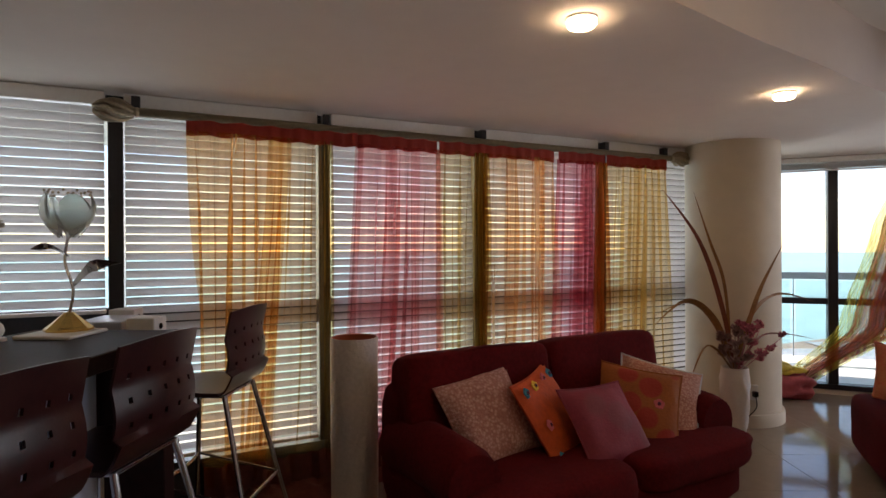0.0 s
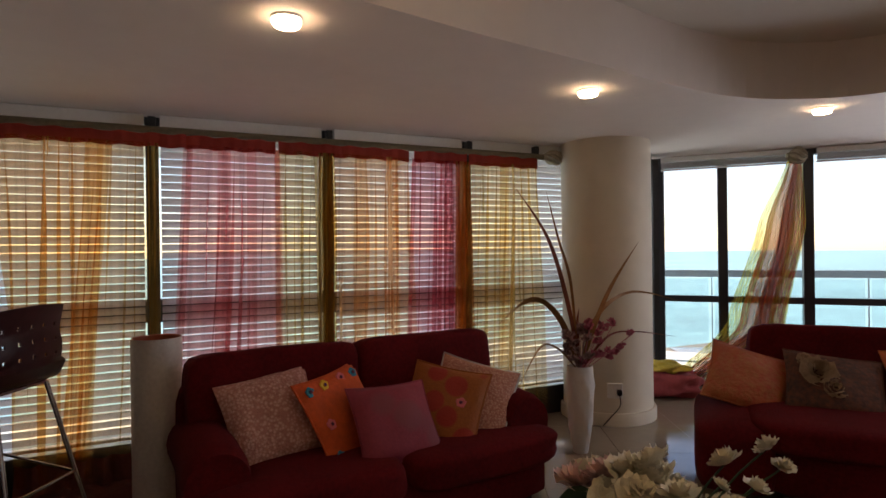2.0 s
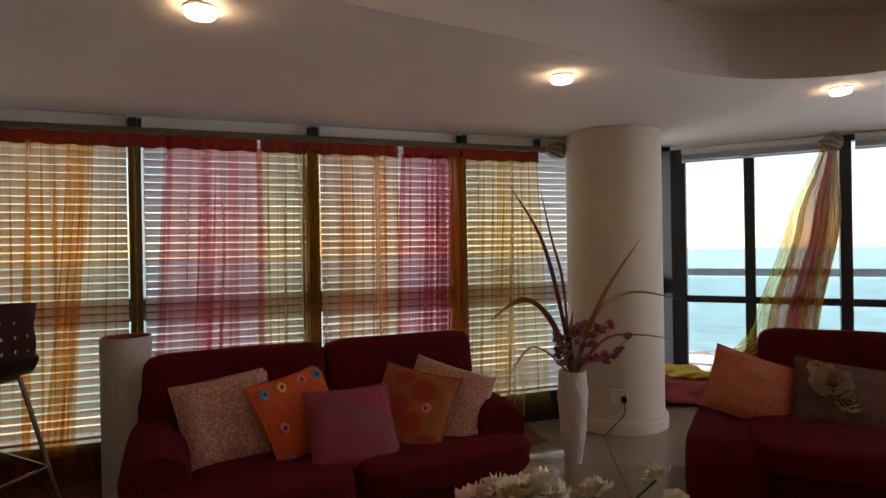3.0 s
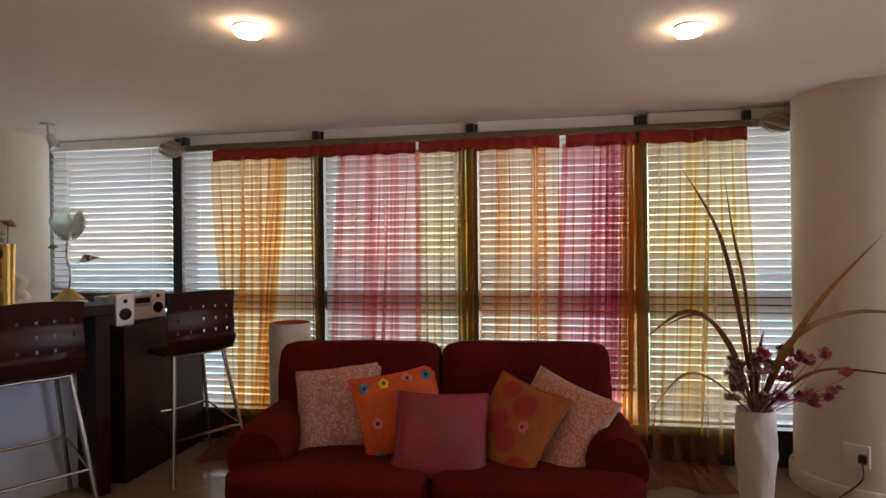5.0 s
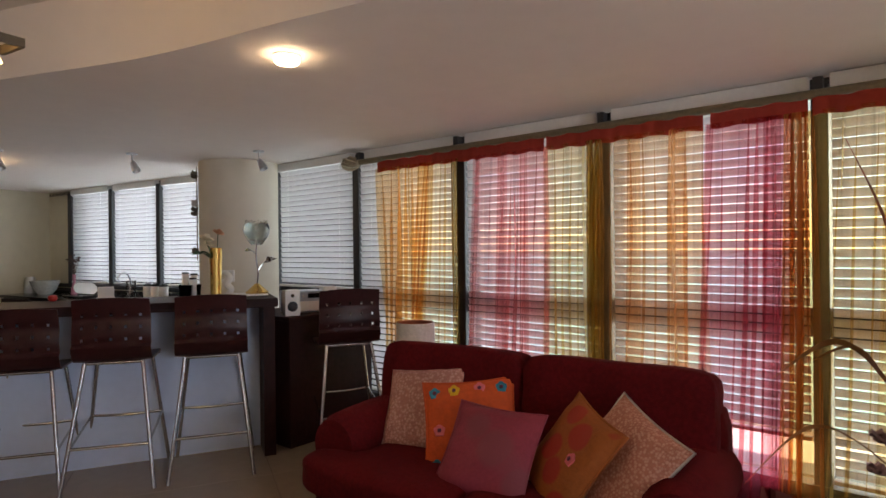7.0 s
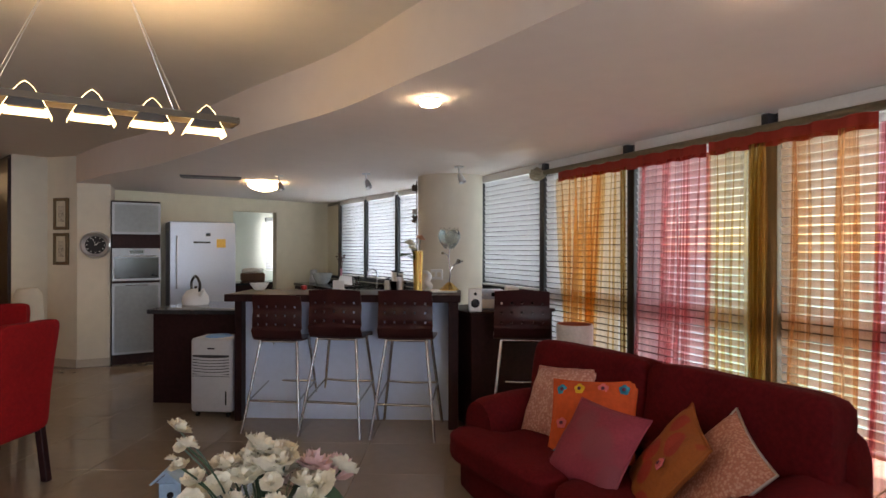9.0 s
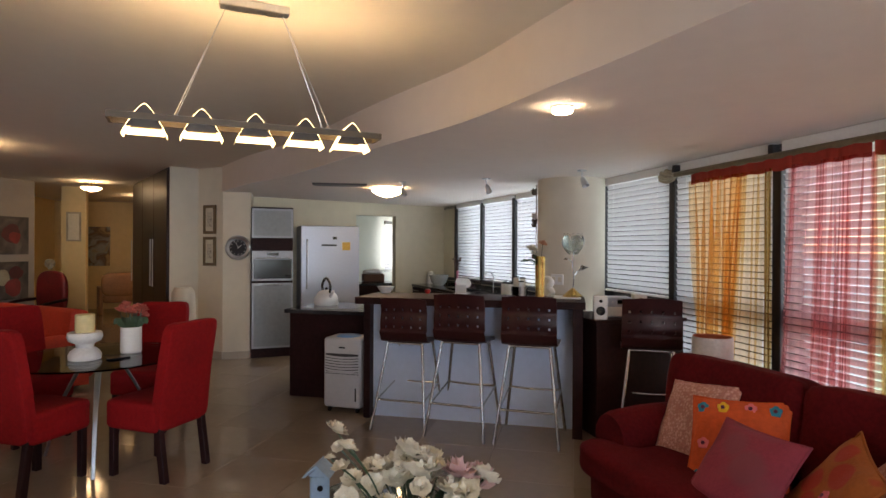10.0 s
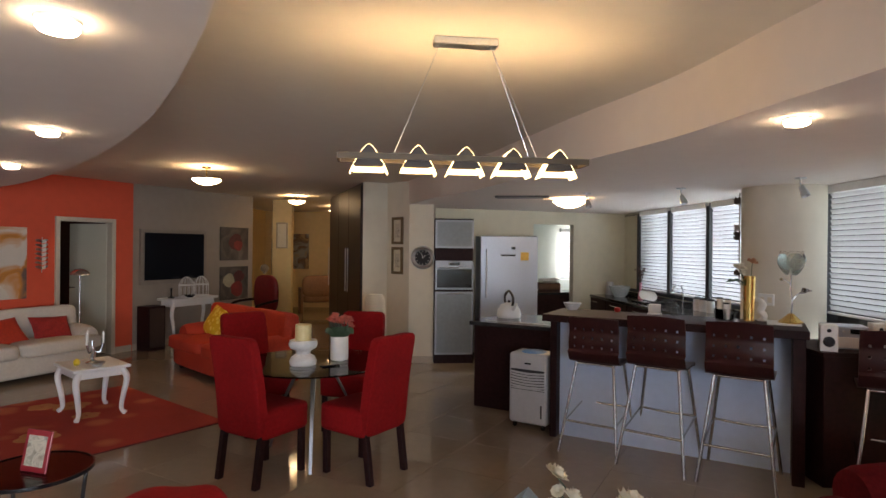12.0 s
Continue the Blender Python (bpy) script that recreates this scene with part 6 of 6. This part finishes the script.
lm = thing("lemon", pose(-2.20, -2.52, 0.506), "yellow lemon on the white side table", "fruit")
part("body", lathe([(0.0, 0.0), (0.02, 0.004), (0.032, 0.03), (0.02, 0.058), (0.006, 0.066), (0.0, 0.066)], 14), mat("lemon_peel", (0.72, 0.55, 0.03), 0.5, bump=0.3), lm, "", True)
lem = thing("small_dish", pose(-2.22, -2.33, 0.506), "small glass dish on the white side table", "dish")
part("body", lathe([(0.0, 0.0), (0.04, 0.0), (0.07, 0.035), (0.066, 0.035), (0.035, 0.006), (0.0, 0.006)], 20), STEEL, lem, "", True)

sofa(pose(-3.68, -4.42, 0, 0, 0, 155), 2.1, 0.92, "ivory upholstered three-seat sofa before the coral wall", 2, 0.82, IVORY, seat_h=0.44)
cushion(pose(-3.68, -4.42, 0, 0, 0, 155) @ pose(0.55, -0.10, 0.43, -34, 3), 0.48, 0.34, mat("red_poppy_cushion", (0.36, 0.02, 0.015), 0.8, vary=0.3), "round red cushion with a fabric rose", 0.16, seed=12)
cushion(pose(-3.68, -4.42, 0, 0, 0, 155) @ pose(-0.02, -0.12, 0.43, -42, -8), 0.50, 0.38, ORANGE, "orange scatter cushion on the ivory sofa", 0.14, seed=13)
OS = pose(-4.22, -1.80, 0, 0, 0, 48)
sofa(OS, 2.15, 0.95, "orange red two-seat sofa facing the rug", 2, 0.84, ORANGE, seat_h=0.43)
cushion(OS @ pose(-0.66, -0.02, 0.43, -28, 12), 0.48, 0.44, YELLOWC, "bright yellow floral cushion on the orange sofa", 0.15, seed=14)

# wall things on the long wall; the local x axis runs towards the hall, -y looks into the room
WALL_TURN = math.degrees(math.atan2(wl.y, wl.x))


def wall_pose(s, z):
    """A place on the long wall, s metres past the colour change."""
    return pose(RC.x + wl.x * s, RC.y + wl.y * s, z, 0, 0, WALL_TURN)


tv = thing("television", wall_pose(0.13, 1.06), "large wall-mounted television with a taupe silver surround", "television")
part("case", box(-0.03, -0.06, -0.03, 1.25, 0.0, 0.87, 0.008), mat("taupe_silver_bezel", (0.30, 0.26, 0.22), 0.4, 0.2), tv, "taupe silver surround")
part("screen", box(0.03, -0.064, 0.04, 1.19, -0.06, 0.81), mat("dark_screen", (0.01, 0.012, 0.016), 0.08, vary=0.02), tv, "dark glossy screen")
RED_ART = daub("umber_canvas", [(0.045, 0.04, 0.035), (0.09, 0.075, 0.06), (0.16, 0.13, 0.11)], 3.2)
poppy = picture(wall_pose(1.73, 1.40), 0.68, 0.62, RED_ART, "square canvas of a red poppy")
roses = picture(wall_pose(1.73, 0.66), 0.68, 0.62, RED_ART, "square canvas of red and white roses")
picture(wall_pose(-2.25, 0.94), 0.70, 0.95, daub("abstract_painting", [(0.60, 0.56, 0.50), (0.62, 0.58, 0.52), (0.55, 0.22, 0.03), (0.14, 0.10, 0.09)], 2.2), "tall abstract canvas in white, orange and brown")
def painted(p, cx, cz, r, material, seed):
    """A dab of thick paint with a wavering edge."""
    pts = []
    for i in range(22):
        a = 2 * math.pi * i / 22
        q = r * (1 + 0.28 * noise.noise(Vector((math.cos(a) * 1.6 + seed, math.sin(a) * 1.6, seed))))
        pts.append((cx + q * math.cos(a), cz + 0.85 * q * math.sin(a)))
    part("painted_flower", prism(pts, 0.0, 0.003), material, p, "", False, pose(0, -0.030 - 0.0004 * seed, 0, 90))


PAINTR = mat("crimson_oil_paint", (0.24, 0.016, 0.014), 0.5, vary=0.4, scale=12, bump=0.3)
PAINTD = mat("maroon_oil_paint", (0.10, 0.012, 0.012), 0.5, vary=0.4, scale=12, bump=0.3)
PAINTC = mat("cream_oil_paint", (0.40, 0.36, 0.24), 0.5, vary=0.4, scale=12, bump=0.3)
painted(poppy, 0.36, 0.34, 0.17, PAINTD, 1)
painted(poppy, 0.42, 0.28, 0.11, PAINTR, 3)
painted(roses, 0.20, 0.36, 0.14, PAINTC, 1)
painted(roses, 0.44, 0.44, 0.13, PAINTD, 2)
painted(roses, 0.40, 0.20, 0.16, PAINTR, 4)
lf = thing("metal_leaf_decor", wall_pose(-1.36, 1.28), "silver metal leaf branch on the coral wall", "wall decor")
part("stem", tube([(0, -0.02, 0.0), (0.0, -0.025, 0.48)], 0.005, 6), STEEL, lf, "", True)
for k in range(7):
    for sx in (-1, 1):
        part("leaf", blade([(0, -0.02, 0.05 + k * 0.06), (sx * 0.045, -0.03, 0.075 + k * 0.06), (sx * 0.085, -0.02, 0.08 + k * 0.06)], 0.018), STEEL, lf, "", True)
# door and its lining
dz = 2.06
dl = thing("door_1", wall_pose(-DE, 0), "half-open pale door in a cream wooden lining", "door", "", "structure")
LINING = mat("cream_gloss_door_paint", (0.58, 0.53, 0.42), 0.4, vary=0.05)
part("lining", box(0.0, -0.03, 0.0, 0.06, 0.14, dz, 0.004, 1), LINING, dl)
part("lining", box(DE - DS - 0.06, -0.03, 0.0, DE - DS, 0.14, dz, 0.004, 1), LINING, dl)
part("lining", box(0.06, -0.03, dz - 0.06, DE - DS - 0.06, 0.14, dz, 0.004, 1), LINING, dl)
lv = part("leaf", box(-0.76, 0.0, 0.01, 0.0, 0.04, dz - 0.07, 0.003, 1), mat("pale_sage_door_paint", (0.64, 0.62, 0.50), 0.45, vary=0.05), dl, "pale door leaf standing open", False, pose(DE - DS - 0.065, 0.10, 0, 0, 0, -82))
part("door_handle", tube([(-0.70, -0.05, 1.0), (-0.58, -0.05, 1.0)], 0.009, 8), CHROME, lv, "", True)
dk = fixed("room_behind_door", wall_run(tuple(RC - wl * 3.4 + Vector((-0.9, -1.9))), tuple(RC + wl * 1.0 + Vector((-0.9, -1.9))), 0, HIGH, -0.1), mat("dark_brown_cupboard", (0.09, 0.022, 0.016), 0.5), "dark brown cupboard wall beyond the door", "wall")

co = thing("console_table", wall_pose(0.41, 0) @ pose(0, -0.03, 0), "white carved console table below the television", "console table")
part("tabletop", box(0.0, -0.36, 0.76, 0.95, 0.0, 0.80, 0.01), WHITE, co)
part("apron", box(0.06, -0.32, 0.66, 0.89, -0.02, 0.76, 0.01), WHITE, co)
for x in (0.09, 0.86):
    for y in (-0.30, -0.05):
        sx = -1 if x < 0.5 else 1
        part("leg", tube(curve_pts([(x, y, 0.72), (x + sx * 0.04, y, 0.55), (x, y, 0.25), (x + sx * 0.03, y, 0.01)], 5), [0.035 - 0.016 * (i / 15) for i in range(16)], 8), WHITE, co, "", True)
for x in (0.44, 0.74):
    ln = thing("bird_cage_lantern", wall_pose(0.41, 0.80) @ pose(x, -0.20, 0), "white wire bird-cage lantern on the console", "lantern", "lanterns on the console")
    part("base", lathe([(0.0, 0.0), (0.13, 0.0), (0.13, 0.02), (0.0, 0.02)], 24), WHITE, ln, "", True)
    for k in range(12):
        a = 2 * math.pi * k / 12
        part("wire", tube(curve_pts([(0.12 * math.cos(a), 0.12 * math.sin(a), 0.02), (0.12 * math.cos(a), 0.12 * math.sin(a), 0.2), (0.06 * math.cos(a), 0.06 * math.sin(a), 0.31), (0, 0, 0.34)], 4), 0.004, 5), WHITE, ln, "", True)
    part("ring", lathe([(0.118, 0.19), (0.126, 0.19), (0.126, 0.205), (0.118, 0.205)], 24), WHITE, ln, "", True)
cs = thing("candlestick", wall_pose(0.41, 0.80) @ pose(0.14, -0.2, 0), "slim black candlestick on the console", "candlestick")
part("stem", lathe([(0.0, 0.0), (0.05, 0.0), (0.05, 0.012), (0.012, 0.03), (0.012, 0.14), (0.022, 0.16), (0.0, 0.165)], 16), BLACK, cs, "", True)
db = thing("dark_bowl", wall_pose(0.41, 0.80) @ pose(0.42, -0.30, 0), "shallow dark bowl on the console", "bowl")
part("body", lathe([(0.0, 0.0), (0.05, 0.0), (0.09, 0.04), (0.085, 0.04), (0.045, 0.008), (0.0, 0.008)], 20), STONE, db, "", True)
fs = thing("floor_speaker", wall_pose(0.05, 0) @ pose(0, -0.32, 0), "dark brown floor loudspeaker beside the console", "speaker")
part("cabinet", box(0.0, 0.0, 0.0, 0.30, 0.28, 0.70, 0.008), WOOD, fs)
part("front_cloth", box(0.02, -0.008, 0.05, 0.28, 0.0, 0.67, 0.003, 1), mat("brown_speaker_cloth", (0.05, 0.028, 0.02), 0.9, bump=0.4, bscale=200), fs)
fl_ = thing("floor_lamp", pose(-4.55, -4.05, 0), "chrome floor lamp with a mushroom head", "floor lamp")
part("base", lathe([(0.0, 0.0), (0.13, 0.0), (0.13, 0.015), (0.02, 0.03), (0.0, 0.03)], 24), CHROME, fl_, "", True)
part("pole", tube([(0, 0, 0.02), (0, 0, 1.25)], 0.012, 10), CHROME, fl_, "", True)
part("shade", lathe([(0.0, 1.34), (0.06, 1.33), (0.11, 1.29), (0.12, 1.25), (0.11, 1.25), (0.0, 1.26)], 24), CHROME, fl_, "chrome mushroom shade", True)

am = thing("armchair", pose(-7.15, -2.55, 0, 0, 0, 60), "carved red armchair with a gilt crest", "armchair")
LEATHER = mat("oxblood_leather", (0.26, 0.016, 0.016), 0.4, vary=0.25, bump=0.2)
part("seat", soft_box(0.62, 0.6, 0.2, 5, 8, at=(0, 0, 0.28)), LEATHER, am, "", True)
part("backrest", soft_box(0.6, 0.14, 0.72, 3.2, 10, 0.02, 4.0, at=(0, 0.27, 0.42)), LEATHER, am, "", True)
finial(1, am, "crest", "carved gilt crest", pose(-0.05, 0.27, 1.16, 0, -90, 0))
for sx in (-1, 1):
    part("arm", tube(curve_pts([(sx * 0.31, 0.25, 0.68), (sx * 0.36, -0.05, 0.66), (sx * 0.33, -0.25, 0.60), (sx * 0.30, -0.25, 0.4)], 5), 0.024, 8), WOOD, am, "", True)
    for sy in (-1, 1):
        part("leg", tube([(sx * 0.26, sy * 0.24, 0.3), (sx * 0.28, sy * 0.26, 0.0)], [0.026, 0.016], 8), WOOD, am, "", True)

# hall
picture(pose(-12.59, -3.05, 0, 0, 0, 90) @ pose(-0.46, -0.003, 1.06), 0.54, 0.96, daub("hall_landscape", [(0.34, 0.24, 0.12), (0.30, 0.32, 0.28), (0.16, 0.09, 0.05), (0.45, 0.30, 0.14)], 3.0), "landscape canvas on the ochre hall wall")
picture(pose(-12.59, -3.05, 0, 0, 0, 90) @ pose(-0.95, -0.003, 0.9), 0.34, 1.0, daub("hall_print", [(0.5, 0.36, 0.18), (0.3, 0.2, 0.1), (0.55, 0.42, 0.24)], 3.0), "tall framed print on the ochre hall wall", GILT, 0.04)
picture(pose(-8.745, -2.68, 1.63, 0, 0, 90) @ pose(0.02, -0.003, 0), 0.24, 0.54, PAPERM, "framed certificate on the ochre wall end", GILT, 0.03)
hc = thing("hall_armchair", pose(-11.6, -2.5, 0, 0, 0, -70), "tan wooden armchair with a red cushion in the hall", "armchair")
TAN = mat("tan_wood", (0.30, 0.15, 0.06), 0.5, vary=0.2)
part("seat", soft_box(0.8, 0.7, 0.22, 5, 6, at=(0, 0, 0.25)), TAN, hc, "", True)
part("backrest", soft_box(0.8, 0.16, 0.55, 4, 6, at=(0, 0.3, 0.4)), TAN, hc, "", True)
part("pad", soft_box(0.5, 0.2, 0.35, 3, 8, at=(0, 0.12, 0.45)), REDCLOTH, hc, "red seat pad", True)
for sx in (-1, 1):
    part("arm", box(sx * 0.40 - 0.04, -0.32, 0.0, sx * 0.40 + 0.04, 0.32, 0.62, 0.02), TAN, hc)

# ---- ceiling lamps ----
for x, y in ((0.49, 2.71), (2.21, 3.06), (3.90, 2.80), (1.66, -0.01), (0.13, -1.14), (-1.24, -2.42)):
    d = thing("downlight", pose(x, y, LOW), "round flush ceiling light with a glowing diffuser", "ceiling light", "downlights")
    part("trim_ring", lathe([(0.050, 0.0), (0.060, 0.0), (0.059, -0.008), (0.054, -0.011)], 36), WHITE, d, "", True)
    part("diffuser", lathe([(0.055, -0.008), (0.055, -0.024), (0.048, -0.034), (0.028, -0.039), (0.0, -0.040)], 36), LAMPW, d, "glowing opal diffuser", True)


def bowl_lamp(x, y, z, r, drop):
    b = thing("bowl_ceiling_lamp", pose(x, y, z), "opal glass bowl ceiling lamp on a brass stem", "ceiling light", "bowl lamps")
    part("rose", lathe([(0.0, 0.0), (0.06, 0.0), (0.05, -0.02), (0.0, -0.025)], 24), BRASS, b, "", True)
    part("stem", tube([(0, 0, -0.02), (0, 0, -drop)], 0.008, 8), BRASS, b, "", True)
    part("bowl", lathe([(r, -drop), (r * 0.96, -drop - 0.02), (r * 0.7, -drop - r * 0.28), (r * 0.3, -drop - r * 0.42), (0.0, -drop - r * 0.45), ], 36), BOWLW, b, "glowing opal glass bowl", True)
    part("knob", lathe([(0.0, -drop - r * 0.44), (0.012, -drop - r * 0.46), (0.0, -drop - r * 0.52)], 10), BRASS, b, "", True)


bowl_lamp(-3.80, -1.98, HIGH, 0.17, 0.15)
bowl_lamp(-7.7, -1.95, HIGH, 0.16, 0.10)
bowl_lamp(-10.4, -1.75, HIGH, 0.18, 0.10)
bowl_lamp(-3.95, 2.50, LOW, 0.20, 0.03)

for x, y in ((-1.72, 4.02), (-2.62, 3.36), (-3.22, 2.55)):
    s = thing("spotlight", pose(x, y, LOW, 0, 0, 20), "small steel swivel spotlight under the ceiling", "spotlight", "spotlights over the bar")
    part("plate", lathe([(0.0, 0.0), (0.045, 0.0), (0.045, -0.012), (0.0, -0.012)], 20), STEEL, s, "", True)
    part("arm", tube([(0, 0, -0.01), (0.0, 0.0, -0.06), (0.025, 0, -0.085)], 0.007, 8), STEEL, s, "", True)
    part("head", lathe([(0.0, 0.05), (0.022, 0.045), (0.030, 0.0), (0.036, -0.045), (0.032, -0.045), (0.02, -0.02), (0.0, -0.02)], 20), STEEL, s, "", True, pose(0.03, 0, -0.12, 0, -28))
vt = thing("ceiling_vent", pose(-3.68, 1.88, LOW, 0, 0, 85), "slim grey air vent in the kitchen ceiling", "vent")
part("grille_frame", box(-0.32, -0.10, -0.014, 0.32, 0.10, -0.001, 0.003, 1), mat("grey_vent_metal", (0.12, 0.11, 0.10), 0.6), vt)
for k in range(5):
    part("slat", box(-0.29, -0.075 + k * 0.035, -0.022, 0.29, -0.055 + k * 0.035, -0.013), mat("vent_slat_grey", (0.20, 0.19, 0.18), 0.6) if k == 0 else bpy.data.materials["vent_slat_grey"], vt)

# ---- long pendant ----
pa = math.degrees(math.atan2(1.71 - 0.58, 0.48 - 0.66))
pd = thing("pendant_lamp", pose(0.57, 1.145, 2.075, 0, 0, pa), "long steel pendant lamp with five glowing arched glass shades", "pendant lamp")
PBAR = mat("pendant_bronze", (0.085, 0.060, 0.036), 0.45, 0.3, vary=0.1)
PPLATE = mat("dark_bronze_plate", (0.045, 0.032, 0.022), 0.55, vary=0.2)
part("bar", box(-0.58, -0.066, -0.012, 0.58, -0.057, 0.016), PBAR, pd)
part("bar", box(-0.58, 0.057, -0.012, 0.58, 0.066, 0.016), PBAR, pd)
for x in (-0.575, 0.575):
    part("end_bar", box(x - 0.006, -0.057, -0.012, x + 0.006, 0.057, 0.016), PBAR, pd)
for k in range(5):
    x0 = -0.44 + k * 0.22
    bm = bmesh.new()
    prof = []
    for i in range(13):
        a = i / 12
        xx = (a - 0.5) * 0.172
        prof.append((xx, 0.058 - 0.130 * abs(2 * a - 1) ** 1.45))
    rows = [[bm.verts.new((x, y, z)) for x, z in prof] for y in (-0.056, -0.02, 0.02, 0.056)]
    for r0, r1 in zip(rows, rows[1:]):
        for i in range(12):
            bm.faces.new((r0[i], r0[i + 1], r1[i + 1], r1[i]))
    sh = part("shade", bm, PENDW, pd, "glowing arched opal glass", True, pose(x0, 0, 0))
    for y in (-0.0535, 0.0535):
        bm = bmesh.new()
        n = 13
        f0 = [bm.verts.new((prof[i][0] * 0.98, y - 0.001, max(prof[i][1] - 0.002, -0.042))) for i in range(n)]
        f1 = [bm.verts.new((prof[i][0] * 0.98, y + 0.001, max(prof[i][1] - 0.002, -0.042))) for i in range(n)]
        bm.faces.new(f0)
        bm.faces.new(f1[::-1])
        for i in range(n):
            j = (i + 1) % n
            bm.faces.new((f0[i], f0[j], f1[j], f1[i]))
        part("side_plate", bm, PPLATE, sh, "bronze side plate")
    part("lamp_tube", box(-0.074, -0.047, -0.060, 0.074, 0.047, -0.046, 0.004, 1), PENDW, sh, "glowing diffuser")
up = bpy.data.lights.new("pendant_bulbs", "AREA")
up.shape, up.size, up.size_y, up.energy, up.color = "RECTANGLE", 1.1, 0.08, 2.0, (1.0, 0.72, 0.36)
new("pendant_bulbs", up).matrix_world = pose(0.57, 1.145, 2.14, 180, 0, pa)
part("ceiling_plate", box(-0.15, -0.035, HIGH - 2.075 - 0.035, 0.15, 0.035, HIGH - 2.075 - 0.001, 0.004, 1), STEEL, pd, "steel ceiling plate")
for x, xx in ((-0.12, -0.33), (0.12, 0.33)):
    for y in (-0.04, 0.04):
        part("wire", tube([(x, 0, HIGH - 2.075 - 0.03), (xx, y * 1.4, 0.016)], 0.0015, 5), STEEL, pd, "", True)

# skirting along the inner walls
SKIRT = mat("beige_tile_skirting", (0.52, 0.45, 0.36), 0.25, vary=0.08)
for p, q in ((PA, (-5.12, 0.78)), (PB, PA), (PC, PB)):
    fixed("baseboard", wall_run(p, q, 0, 0.10, -0.012), SKIRT, "beige tile skirting", "baseboard")
fixed("baseboard", wall_run(tuple(RC + wl * 2.55), tuple(RC), 0, 0.10, 0.012), SKIRT, "beige tile skirting", "baseboard")
fixed("baseboard", wall_run(tuple(RC - wl * 0.02), tuple(RC - wl * DS), 0, 0.10, 0.012), SKIRT, "beige tile skirting", "baseboard")

# ---- dried garland and socket on the far column ----
ga = thing("dried_garland", pose(-2.53, 4.33, 0), "dried vine garland hanging down the column", "garland")
VINE = mat("dried_vine", (0.12, 0.08, 0.05), 0.8, vary=0.3)
va = radians(-118)
pts = [(0.385 * math.cos(va + 0.05 * math.sin(k * 1.3)), 0.385 * math.sin(va + 0.05 * math.sin(k * 1.3)), 2.26 - k * 0.09) for k in range(11)]
part("vine", tube(curve_pts(pts, 3), 0.006, 6), VINE, ga, "", True)
for k in (1, 4, 5, 9):
    bm = bmesh.new()
    for j in range(2 + k % 3):
        petals(bm, Vector(pts[k]) + Vector((0.02 * math.cos(va), 0.02 * math.sin(va), 0.02 * j - 0.03)), 0.05, rng, 5)
    part("leaf_cluster", bm, VINE if k % 4 else mat("pale_dried_bloom", (0.5, 0.42, 0.34), 0.8), ga, "", True)
ws = thing("wall_socket", pose(-2.53, 4.33, 1.16, 0, 0, 40) @ pose(0, -0.372, 0), "cream double wall socket on the column", "socket")
part("plate", box(-0.07, -0.012, 0, 0.07, 0.02, 0.11, 0.005), WHITE, ws)
for x in (-0.035, 0.035):
    part("switch", box(x - 0.02, -0.016, 0.03, x + 0.02, -0.012, 0.08, 0.002, 1), CREAM, ws)

# ---- floor tiles ----
TS = 0.60
bm = box(-TS / 2 + 0.0012, -TS / 2 + 0.0012, -0.012, TS / 2 - 0.0012, TS / 2 - 0.0012, 0.0)
bmesh.ops.bevel(bm, geom=[e for e in bm.edges if all(v.co.z > -0.001 for v in e.verts)], offset=0.0012, segments=1, affect="EDGES")
tile = None
turn = pose(0, 0, 0, 0, 0, BARA)
rest = bmesh.new()
count = 0
for i in range(-24, 20):
    for j in range(-20, 20):
        c = turn @ Vector((i * TS, j * TS, 0))
        if not (-13.0 < c.x < 9.2 and -7.4 < c.y < 6.2):
            continue
        near = -5.6 < c.x < 3.6 and -3.6 < c.y < 4.6
        if near and count < 300:
            at = pose(c.x, c.y, random.uniform(-0.0003, 0.0003), random.uniform(-0.04, 0.04), random.uniform(-0.04, 0.04), BARA)
            count += 1
            if tile is None:
                tile = part("tile", bm, TILE, floor, "", False, at)
            else:
                again(tile, "tile", floor, at)
        else:
            r = bmesh.ops.create_grid(rest, x_segments=1, y_segments=1, size=TS / 2 - 0.0012)
            for v in r["verts"]:
                v.co = turn @ (v.co + Vector((i * TS, j * TS, 0)))
tagged(part("far_tiles", rest, TILE, floor), kind="stuff")
